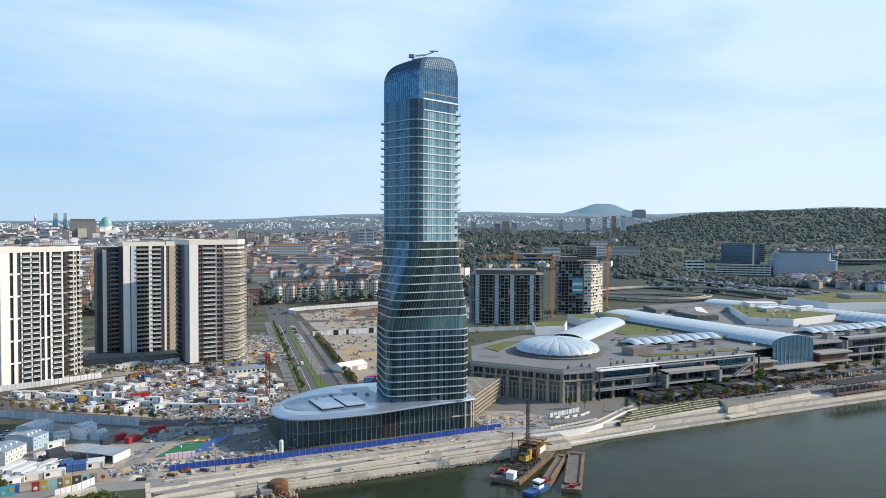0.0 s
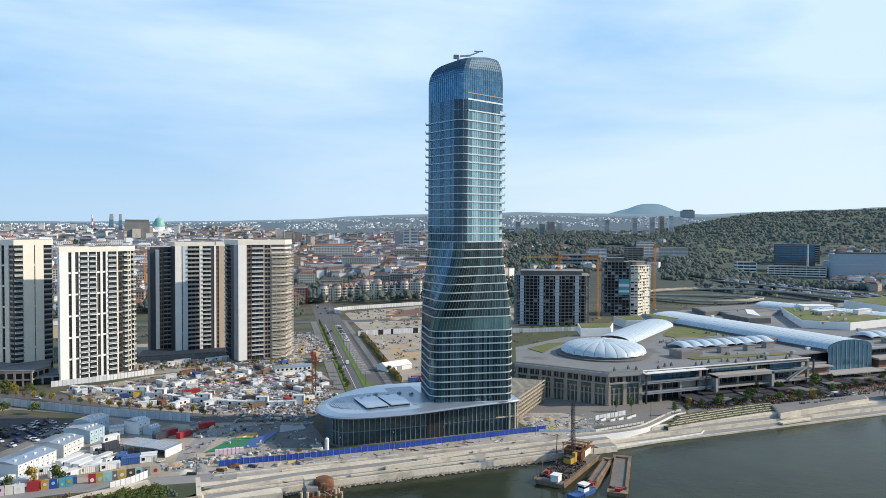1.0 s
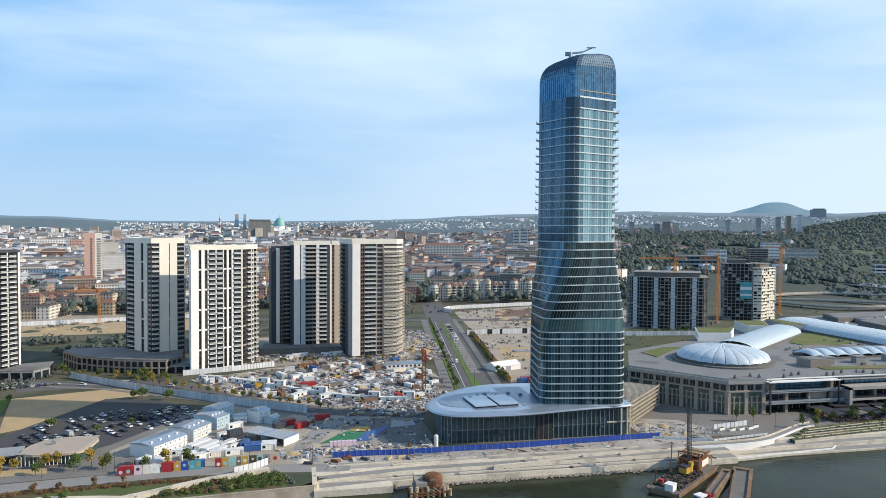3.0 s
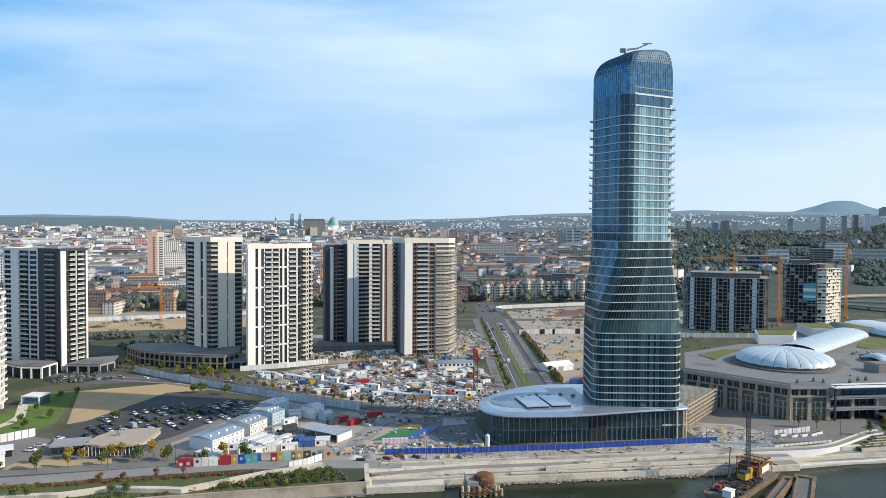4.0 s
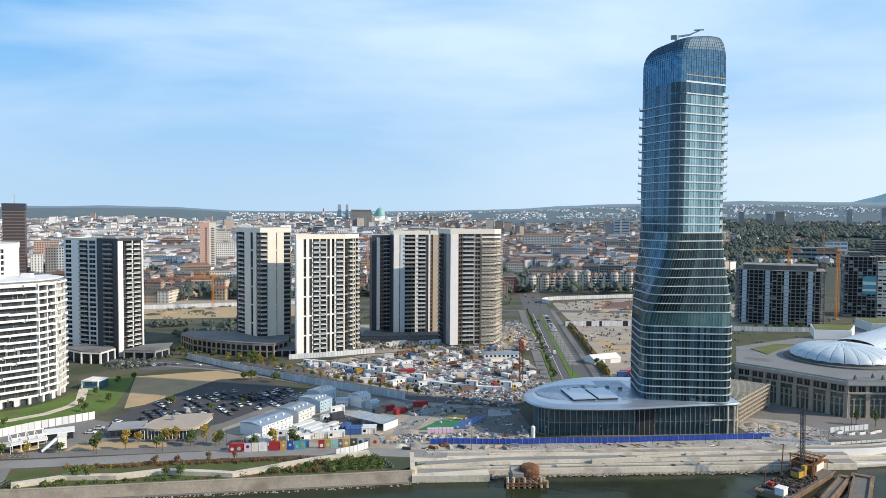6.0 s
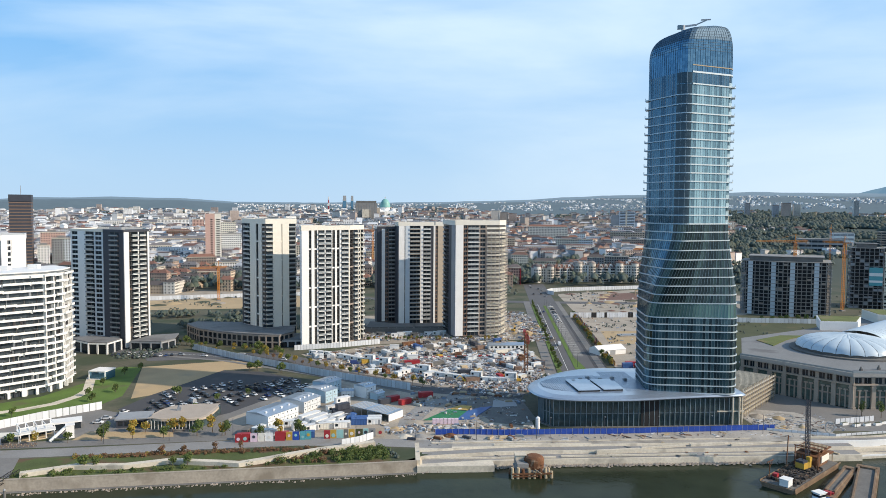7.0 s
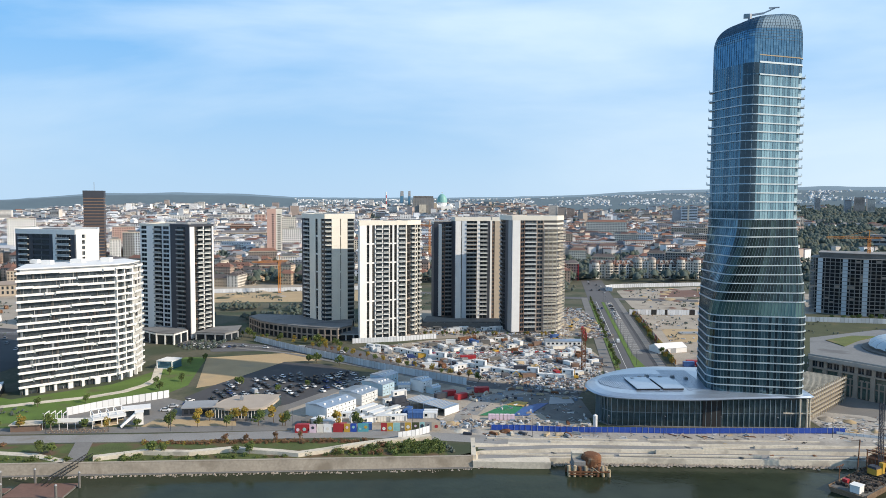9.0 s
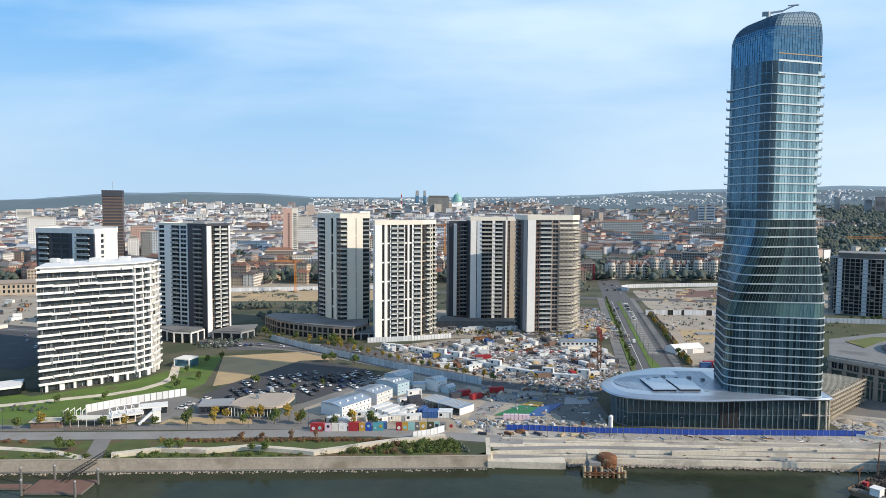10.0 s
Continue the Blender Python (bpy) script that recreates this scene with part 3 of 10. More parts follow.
for i, (z, z_up) in enumerate(zip(levels[:-1], levels[1:])):
    FH, upper = z_up - z, z > 84
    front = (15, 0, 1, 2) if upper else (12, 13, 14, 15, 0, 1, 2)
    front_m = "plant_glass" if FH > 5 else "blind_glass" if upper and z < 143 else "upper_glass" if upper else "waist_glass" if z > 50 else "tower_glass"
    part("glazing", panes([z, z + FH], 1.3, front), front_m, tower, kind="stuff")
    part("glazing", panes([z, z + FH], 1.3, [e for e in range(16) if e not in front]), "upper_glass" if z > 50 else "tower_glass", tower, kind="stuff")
    mull = Build()
    lo, hi = tower_ring(z, 0.04, 3), tower_ring(z + FH, 0.04, 3)
    for e, t0, t1 in walk_ring(lo, 1.3):
        a, c = on_ring(lo, e, t0), on_ring(hi, e, t0)
        mull.beam((*a, z), (*c, z + FH), 0.07 if upper else 0.08, 4)
    part("mullion", mull, "fin" if upper else "mullion", tower, kind="stuff")
    h = 0.42
    if not upper:
        g = 0.4
        ring = [[(x, y, zz) for x, y in tower_ring(z, gg)] for gg, zz in ((0.0, z - h / 2), (g, z - h / 2), (g, z + h / 2), (0.0, z + h / 2))]
        part("floor_band", Build().loft(ring), "spandrel", tower)
        continue
    # upper floors: sun and shade put into the bands, pale on the sunny face, thin dark edge elsewhere, balcony tips at
    # two corners
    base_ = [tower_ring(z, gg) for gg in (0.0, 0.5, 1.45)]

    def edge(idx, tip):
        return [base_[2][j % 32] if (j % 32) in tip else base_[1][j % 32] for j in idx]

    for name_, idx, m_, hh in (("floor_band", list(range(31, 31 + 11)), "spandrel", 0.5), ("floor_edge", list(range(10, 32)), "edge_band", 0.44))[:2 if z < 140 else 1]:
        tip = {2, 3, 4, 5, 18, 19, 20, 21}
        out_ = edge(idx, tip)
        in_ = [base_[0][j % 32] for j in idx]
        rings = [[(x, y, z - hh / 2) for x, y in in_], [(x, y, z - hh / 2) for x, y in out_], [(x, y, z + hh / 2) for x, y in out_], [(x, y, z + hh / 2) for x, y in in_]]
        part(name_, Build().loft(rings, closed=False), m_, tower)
    low_ = [[(*p, zz_) for p in (tower_ring(z, 0.12) * 2)[32:41]] for zz_ in (z + 0.25, z + 1.7)]
    part("fritted_pane", Build().loft(low_, closed=False), "lower_pane", tower)
    rail_ = Build()
    for a_, c_ in ((2, 5), (18, 21))[:2 if z < 140 else 1]:
        for j in range(a_, c_ + 1):
            p_ = base_[2][j]
            rail_.beam((*p_, z), (*p_, z + 1.1), 0.06, 3)
    part("balcony_rail", rail_, "steel", tower, kind="stuff")
# corner strip of dark glazing between the two upper faces
for z, z_up in zip(levels[:-1], levels[1:]):
    FH = z_up - z
    if z > 84:
        ring = [[(x, y, zz) for x, y in tower_ring(zz, 0.1)[24:32]] for zz in (z + 0.3, z + FH - 0.1)]
        part("corner_glazing", Build().loft(ring, closed=False), "corner_glass", tower, "dark corner glazing")
# crown: glazing that curves in to the roof, with a close grid
top = levels[-1]
zz = [top + 1.45 * k for k in range(int((170.2 - top) / 1.45) + 1)] + [170.6, 171.0, 171.2]


def slope(b_):
    """Lowers the crown towards its western shoulder."""
    b_.v = [(v[0], v[1], v[2] if v[2] < 156 else 156 + (v[2] - 156) * (0.83 - 0.0105 * min(max(0.0, TX + 6 - v[0]), 24.0))) for v in b_.v]
    return b_


M["crown_mullion"] = mat("crown_mullion", (0.045, 0.09, 0.135), 0.6, metal=0.2, var=0.1)
M["crown_cap"] = mat("crown_cap_panels", (0.055, 0.125, 0.20), 0.6, metal=0.3, var=0.15, scale=0.3, fine=1.0)
crown = part("crown", slope(panes([z for z in zz if z < 165], 1.3, jitter=0.004)), "crown_glass", tower, "curved glazed crown", kind="stuff")
part("crown_cap", slope(panes([z for z in zz if z > 163.5], 1.3, jitter=0.004)), "crown_cap", crown, "dark curved cap panels", kind="stuff")
part("crown_roof", slope(Build().prism(tower_ring(171.2, -0.05), 170.9, 171.25)), "crown_cap", crown)
grid = Build()
for z0_, z1_ in zip(zz[:-1], zz[1:]):
    lo, hi = tower_ring(z0_, 0.05, 3), tower_ring(z1_, 0.05, 3)
    for e, t0, t1 in walk_ring(lo, 1.3):
        grid.beam((*on_ring(lo, e, t0), z0_), (*on_ring(hi, e, t0), z1_), 0.06, 3)
    if z1_ > 158:
        for e in range(16):
            grid.beam((*hi[e], z1_), (*hi[(e + 1) % 16], z1_), 0.08, 3)
part("crown_grid", slope(grid), "crown_mullion", crown, "slim crown mullions", kind="stuff")
for z, m_, h, g in ((levels[-1] + 0.2, "spandrel", 0.7, 0.25), (levels[-1] + 3.0, "timber", 0.4, 0.15)):
    idx = range(31, 31 + 11)
    a_, c_ = tower_ring(z, 0.0), tower_ring(z, g)
    rings = [[(*a_[j % 32], z - h / 2) for j in idx], [(*c_[j % 32], z - h / 2) for j in idx], [(*c_[j % 32], z + h / 2) for j in idx], [(*a_[j % 32], z + h / 2) for j in idx]]
    part("crown_band", Build().loft(rings, closed=False), m_, crown, "brown open crown band" if m_ == "timber" else "")
# ---- podium of the glass tower ----
podium = thing("tower_podium", "curved glass-walled podium with pale metal canopy roof", "podium")
PL = [(60.5, 302), (61.0, 294), (64, 289.2), (80, 288.2), (100, 288), (120, 288.2), (143.5, 288.8), (144.5, 300), (144.5, 325), (130, 332), (104, 333), (80, 327), (65, 314)]
RF = [(55, 302.5), (55.6, 294), (58.5, 287), (65, 283.2), (80, 281.2), (97, 281.0), (112, 283.6), (130, 286.0), (145.6, 287.0), (147.2, 290), (147, 325), (132, 337), (108, 338.5), (92, 339.5), (76, 332), (63, 318.5), (57, 310)]
PC = (104.0, 306.0)


def grown(poly, c, k):
    return [(c[0] + (x - c[0]) * (1 + k / max(1, math.dist((x, y), c))), c[1] + (y - c[1]) * (1 + k / max(1, math.dist((x, y), c)))) for x, y in poly]


def rounder(poly, times=2):
    for _ in range(times):
        out = []
        for i in range(len(poly)):
            a, c = poly[i], poly[(i + 1) % len(poly)]
            out += [(lerp(a[0], c[0], 0.25), lerp(a[1], c[1], 0.25)), (lerp(a[0], c[0], 0.75), lerp(a[1], c[1], 0.75))]
        poly = out
    return poly


part("glass_wall", Build().prism(PL, 0.3, 12.2), "podium_glass", podium)
part("plinth", Build().prism(grown(PL, PC, 1.2), 0.0, 0.3), "paving", podium)
for e in list(range(0, 8)) + [12]:
    P, Q = Vector(PL[e]), Vector(PL[(e + 1) % len(PL)])
    d = Q - P
    n = max(1, round(d.length / 2.2))
    mtx = pose(P.x, P.y, 0, 0, 0, math.degrees(math.atan2(d.y, d.x)))
    for i in range(n):
        x = d.length * i / n
        part("mullion", Build().box(x - 0.1, -0.5, 0.3, x + 0.1, -0.02, 11.7), "fin", podium).matrix_local = mtx
    part("transom", Build().box(0, -0.16, 5.6, d.length, -0.02, 5.95), "mullion", podium).matrix_local = mtx
# no recess is cut: its shade is drawn as a near-black box
part("entrance", Build().box(101, 287.6, 0.3, 108.5, 290.5, 11.5), "dark", podium, "dark box standing in for the shaded entrance recess")
roof = rounder(RF, 2)
rings = [[(x, y, z) for x, y in grown(roof, PC, k)] for k, z in ((-6.5, 12.1), (-3.5, 12.15), (-0.7, 12.5), (0.0, 13.0), (-0.8, 13.55), (-4.5, 14.3), (-14.0, 14.6))]
canopy = Build().loft(rings)
canopy.add(rings[-1], [tuple(range(len(rings[-1])))])
part("canopy_roof", canopy, "metal", podium, "curved pale metal roof with wide eaves", smooth=False)
# roof dressing: tiles of perforated metal, two raised skylight slabs, seams
# the blue of the reflected sky is put into the panel colour
M["roof_panel"] = mat("sky_tinted_roof_panel", (0.36, 0.43, 0.52), 0.35, metal=0.6, var=0.08, rand=0.12)
field = Build()
for i in range(60):
    for j in range(46):
        x, y = 58 + 0.9 * i, 284.5 + 0.9 * j
        e2 = ((x - 84) / 23.0) ** 2 + ((y - 303) / 15.0) ** 2
        if (e2 < 1.0 or (x > 92 and 291 < y < 334)) and x < 105.5 and not (74 < x < 95.5 and 289 < y < 310):
            field.box(x + 0.08, y + 0.08, 14.55, x + 0.82, y + 0.82, 14.68)
part("roof_tile", field, "roof_panel", podium, "field of small pale metal roof tiles", kind="stuff")
for x, y, w, d, t in ((74.5, 289.5, 10.0, 19.0, 4), (85.6, 290.6, 9.0, 18.0, 4)):
    o = part("skylight_slab", Build().box(0, 0, 0.55, w, d, 0.85).box(0.3, 0.3, 0, w - 0.3, d - 0.3, 0.55, 1), ["metal", "dark"], podium, "raised pale skylight slab")
    o.matrix_local = pose(x, y, 14.62, 0, 0, t)
for x, y in ((80, 309), (84, 312), (89, 309), (95, 311), (76, 306), (100, 308)):
    o = part("roof_vent", Build().box(0, 0, 0, 1.6, 1.2, 0.9).box(0.2, 0.2, 0.9, 1.4, 1.0, 1.1), "steel", podium)
    o.matrix_local = pose(x, y, 14.62, 0, 0, 20)
for x, y in ((140.4, 287.6), (143.4, 287.8), (145.4, 289.6), (145.6, 294.0), (145.6, 299.0)):
    part("column", Build().cyl(x, y, 0.0, 12.2, 0.38, 10), "concrete_pale", podium)
part("floor_edge", Build().box(134, 287.9, 5.9, 145.6, 288.4, 6.4).box(145.1, 288.4, 5.9, 145.6, 300, 6.4), "concrete_pale", podium)
# facade crane on the crown
bmu = thing("rooftop_crane", "grey facade-cleaning crane with long jib on the crown", "crane", TX - 4, TY, 166.5, -14)
part("base", Build().box(-1.2, -1.2, 0, 1.2, 1.2, 0.8), "steel", bmu)
part("mast", Build().cyl(0, 0, 0.8, 4.2, 0.8, 8), "steel", bmu)
part("counterweight", Build().box(-2.4, -0.8, 2.6, -0.6, 0.8, 4.2), "mullion", bmu)
jib = part("jib", Build().beam((-0.4, 0, 3.6), (5.5, 0, 4.2), 0.5).beam((5.2, 0, 4.2), (9.5, 0, 6.0), 0.36), "steel", bmu)
part("jib_head", Build().box(7.2, -0.5, 6.0, 11.2, 0.5, 6.35), "steel", jib)
# unfinished scaffolded side building between tower and mall
scaf = thing("scaffolded_annex", "half-built annex wrapped in timber scaffolding", "annex", 152, 300, 0, 45)
part("frame", Build().prism([(1.5, 1.8), (42, 1.8), (42, 18), (18, 18), (1.5, 5)], 0, 10.6), "concrete_dark", scaf)
for k in range(6):
    part("deck", Build().box(0, 0, 1.5 + 1.9 * k, 43, 1.3, 1.6 + 1.9 * k), "board", scaf)
    part("guard_rail", Build().box(0, 0, 2.25 + 1.9 * k, 43, 0.1, 2.38 + 1.9 * k), "timber", scaf)
    part("deck", Build().box(-1.3, 0, 1.5 + 1.9 * k, 0, 5, 1.66 + 1.9 * k), "timber", scaf)
for k in range(19):
    part("standard", Build().beam((2.38 * k, 0.0, 0), (2.38 * k, 0.0, 13.0), 0.09), "timber", scaf)
for k in range(20):
    part("roof_joist", Build().box(2 + 2.05 * k, 2.2, 10.6, 2.5 + 2.05 * k, 17.5 if k > 8 else 5.5 + 1.2 * k, 11.2), "concrete_pale", scaf)
# ---- riverside shopping mall ----
M["mall_glass"] = mat("dark_shopfront_glass", (0.04, 0.05, 0.055), 0.12, var=0.5, scale=0.15, fine=0.6, spec=0.7)
M["bay_glass"] = mat("greenish_bay_glass", (0.085, 0.125, 0.11), 0.15, var=0.6, scale=0.25, fine=0.8, spec=0.6)
M["mall_blue"] = mat("blue_gallery_glass", (0.10, 0.22, 0.32), 0.08, metal=0.55, var=0.15, scale=0.1)
M["pale_stone"] = mat("pale_limestone", (0.36, 0.345, 0.32), 0.8, var=0.1, scale=0.2, fine=1.5)
mall = thing("shopping_mall", "long three-storey pale stone mall with white vaulted roofs", "mall")
ML = [(176.5, 352), (190, 336), (208.6, 311.5), (227, 310), (344, 310.5), (346, 322), (372, 324), (412, 327), (414, 330), (520, 330), (760, 332), (760, 540), (440, 535), (330, 486), (262, 432), (200, 400)]
MC = list(ML)
for i_, dy in ((3, 0.0), (4, 5.0), (5, 4.0), (6, 4.0), (7, 4.0), (8, 5.0), (9, 5.0), (10, 5.0)):
    MC[i_] = (ML[i_][0] + (0.5 if i_ == 3 else 0.0), ML[i_][1] + dy)
MC.insert(4, (228, 315.5))
part("core_wall", Build().prism(MC, 0, 16.0), "mall_glass", mall)
M["mall_roof"] = mat("pale_gravel_roof", (0.20, 0.205, 0.205), 0.85, var=0.2, scale=0.05, fine=0.9, stain=((0.13, 0.13, 0.13), 0.05, 0.55))
part("roof", Build().prism(grown(ML, (420, 420), 0.8), 16.0, 16.8), "mall_roof", mall)


def wall_run(P, Q, parent, fn):
    P, Q = Vector(P), Vector(Q)
    d = Q - P
    return d.length, pose(P.x, P.y, 0, 0, 0, math.degrees(math.atan2(d.y, d.x)))


def put(name, build, m, mtx, parent, label="", kind=""):
    o = part(name, build, m, parent, label, kind)
    o.matrix_local = mtx
    return o


# stone corner block: giant order of piers, cornice and a set-back top floor
for e in range(0, 3):
    L, mtx = wall_run(ML[e], ML[e + 1], mall, None)
    n = max(2, round(L / 7.6))
    put("cornice", Build().box(-0.8, -1.9, 15.2, L + 0.8, 0.2, 16.9).box(-0.5, -1.2, 14.7, L + 0.5, 0.2, 15.2), "pale_stone", mtx, mall)
    put("roof_rail", Build().box(-0.8, -1.9, 17.0, L + 0.8, -1.8, 17.9), "rail", mtx, mall)
    put("balcony_slab", Build().box(-0.3, -1.5, 11.0, L + 0.3, 0.1, 11.7), "stone", mtx, mall)
    put("recess_glass", Build().box(0, -0.16, 0.2, L, -0.04, 10.9), "bay_glass", mtx, mall, "greenish two-storey bay glazing")
    put("transom", Build().box(0, -0.3, 5.2, L, -0.16, 5.9).box(0, -0.26, 8.2, L, -0.16, 8.4), "taupe", mtx, mall)
    for i in range(n + 1):
        x = L * i / n
        put("pier", Build().box(x - 0.95, -1.3, 0, x + 0.95, 0.1, 11.0).box(x - 1.15, -1.5, 0, x + 1.15, 0.1, 0.9).box(x - 1.1, -1.45, 9.6, x + 1.1, 0.1, 10.2).box(x - 0.8, -0.6, 11.7, x + 0.8, 0.1, 15.0), "stone", mtx, mall)
    for i in range(n):
        for f in (0.34, 0.66):
            x = L * (i + f) / n
            put("bay_column", Build().box(x - 0.3, -0.75, 0, x + 0.3, -0.1, 8.3).box(x - 0.9, -0.5, 8.2, x + 0.9, -0.1, 8.9), "stone", mtx, mall)
        for f in (0.28, 0.72):
            x = L * (i + f) / n
            put("window", Build().box(x - 1.1, -0.14, 11.9, x + 1.1, -0.02, 14.5).box(x - 0.06, -0.2, 11.9, x + 0.06, -0.14, 14.5, 1), ["glass", "grey"], mtx, mall)
        put("wall_panel", Build().box(L * (i + 0.44) / n, -0.4, 11.7, L * (i + 0.56) / n, 0.1, 15.0), "taupe", mtx, mall)
# long river front: slab bands, posts and glazing lines, set-back top storey
for e, zs in ((3, (5.2, 10.4, 15.6)), (5, (5.2, 10.4)), (8, (5.2, 10.6, 15.4)), (9, (5.2, 10.6, 15.4))):
    L, mtx = wall_run(ML[e], ML[e + 1], mall, None)
    for k, z in enumerate(zs):
        out = (3.0, 2.2, 1.2)[k]
        put("slab_band", Build().box(-0.5, -out, z - 0.4, L + 0.5, 5.2, z + 0.3), "grey" if k < 2 else "pale_stone", mtx, mall)
    n = round(L / 4.2)
    for i in range(n + 1):
        x = L * i / n
        put("mullion", Build().box(x - 0.1, 4.6, 0.3, x + 0.1, 5.0, 15.2), "grey", mtx, mall)
    n = round(L / 13.0)
    for i in range(n + 1):
        x = L * i / n
        w = 1.6 if i % 2 else 0.9
        put("pier", Build().box(x - w / 2, -1.0, 0, x + w / 2, 0.6, 10.4 if i % 3 else 15.2), "taupe" if i % 2 else "pale_stone", mtx, mall)
    rm_ = random.Random(e)
    for i in range(n):
        if rm_.random() < 0.5:
            x = L * (i + 0.2) / n
            z = rm_.choice((5.7, 0.3, 10.9))
            put("wall_panel", Build().box(x, 1.5, z, x + rm_.uniform(5, 10), 5.0, z + 3.9), rm_.choice(["taupe", "brick", "grey", "stone"]), mtx, mall)
for x0, x1 in ((232, 268), (276, 306), (318, 342)):
    for k in range(int((x1 - x0) / 3)):
        part("blue_pane", Build().box(x0 + 3 * k + 0.12, 312.4, 11.2, x0 + 3 * k + 2.88, 312.55, 14.6), "mall_blue", mall)
part("roof_edge", Build().box(227.5, 308.6, 16.8, 345, 309.2, 17.3).box(227.5, 305.2, 15.9, 268, 309.2, 16.3), "white", mall)
for x in (229, 268, 345):
    part("steel_frame", Build().box(x - 0.35, 306.4, 0, x + 0.35, 307.2, 16.6), "navy", mall)
portal = Build().box(272, 304.0, 0, 273.6, 311, 12.2).box(311, 304.0, 0, 312.6, 311, 12.2).box(272, 304.0, 11.0, 312.6, 311, 12.6).box(272, 305.5, 5.2, 312.6, 311, 6.0)
part("portal_frame", portal, "pale_stone", mall, "white stone terrace portal")
part("terrace_rail", Build().box(228, 307.6, 10.9, 344, 307.7, 11.9).box(228, 306.9, 5.7, 272, 307.0, 6.7), "rail", mall)
part("corner_frame", Build().box(413, 326, 0, 414.4, 331, 16.5).box(413, 326, 15.2, 446, 331, 16.5).box(445, 326, 0, 446.4, 331, 16.5).box(447.5, 325, 0, 448.8, 331, 18).box(447.5, 325, 16.6, 520, 331, 18), "grey", mall)
for q in ((346, 316, 0, 370, 323, 4.6), (347, 317, 5.4, 369, 323, 9.0), (416, 321, 4.5, 443, 331, 9.5)):
    part("brick_bay", Build().box(*q), "brick", mall, "dark brick shop bay")
for slab_ in ((345, 315, 4.6, 371, 323, 5.4), (345, 315.4, 9.0, 371, 323, 9.7), (414, 319, 9.5, 445, 331, 10.6), (414, 319, 3.7, 445, 331, 4.5)):
    part("bay_slab", Build().box(*slab_), "pale_stone", mall)
stair = Build().beam((326, 308.2, 5.6), (340, 308.2, 12.5), 0.5).beam((326, 306.6, 5.6), (340, 306.6, 12.5), 0.5)
part("outside_stair", stair, "pale_stone", mall)
# dome of ribbed white cushions
DX, DY, DR = 238.5, 361.5, 25.0
drum = part("dome_drum", Build().cyl(DX, DY, 16.8, 19.4, DR - 0.6, 48).cyl(DX, DY, 16.8, 17.6, DR + 3.0, 48), "concrete_dark", mall)
nseg = 24
for s in range(nseg):
    rings = []
    for k in range(7):
        a0 = k / 6
        rad = DR * math.cos(a0 * math.pi / 2 * 0.94)
        zb = 18.6 + 6.6 * math.sin(a0 * math.pi / 2) ** 0.9
        rings.append([(DX + rad * math.cos(2 * math.pi * (s + t) / nseg), DY + rad * math.sin(2 * math.pi * (s + t) / nseg), zb + 0.42 * math.sin(math.pi * t) * (1 - a0 * 0.7)) for t in (0.02, 0.25, 0.5, 0.75, 0.98)])
    part("dome_cushion", Build().loft(rings, closed=False), "film", drum, smooth=True)
for s in range(nseg):
    ring_in = []
    for k in range(5):
        rad = lerp(11.5, 1.6, k / 4)
        ring_in.append([(DX + rad * math.cos(2 * math.pi * (s + t + 0.5) / nseg), DY + rad * math.sin(2 * math.pi * (s + t + 0.5) / nseg), 24.3 + 1.7 * (k / 4) ** 0.8 + 0.45 * math.sin(math.pi * t) * (1 - k / 5)) for t in (0.03, 0.25, 0.5, 0.75, 0.97)])
    part("inner_cushion", Build().loft(ring_in, closed=False), "film", drum, smooth=True)
part("dome_ring", Build().cyl(DX, DY, 23.2, 24.35, 12.0, 32, 11.6), "film", drum)
part("dome_crown", Build().cyl(DX, DY, 25.8, 26.2, 1.8, 16, 1.2), "film", drum)


def vault(p, q, w, z, rise, segs, label, end=None, bulge=0.35):
    """A barrel of cushions between two points, one part for each bay."""
    p, q = Vector(p), Vector(q)
    d = q - p
    L, mtx = d.length, pose(p.x, p.y, 0, 0, 0, math.degrees(math.atan2(d.y, d.x)))
    for s in range(segs):
        rings = []
        for t in (0.02, 0.25, 0.5, 0.75, 0.98):
            x = L * (s + t) / segs
            up = bulge * math.sin(math.pi * t)
            rings.append([(x, -w / 2 * math.cos(math.pi * k / 10), z + (rise + up) * math.sin(math.pi * k / 10) ** 0.8) for k in range(11)])
        put("vault_cushion", Build().loft(rings, closed=False), "film", mtx, mall).data.polygons.foreach_set("use_smooth", [True] * 40)
    put("vault_kerb", Build().box(0, -w / 2 - 0.5, z - 1.6, L, -w / 2, z + 0.3).box(0, w / 2, z - 1.6, L, w / 2 + 0.5, z + 0.3), "concrete_dark", mtx, mall)


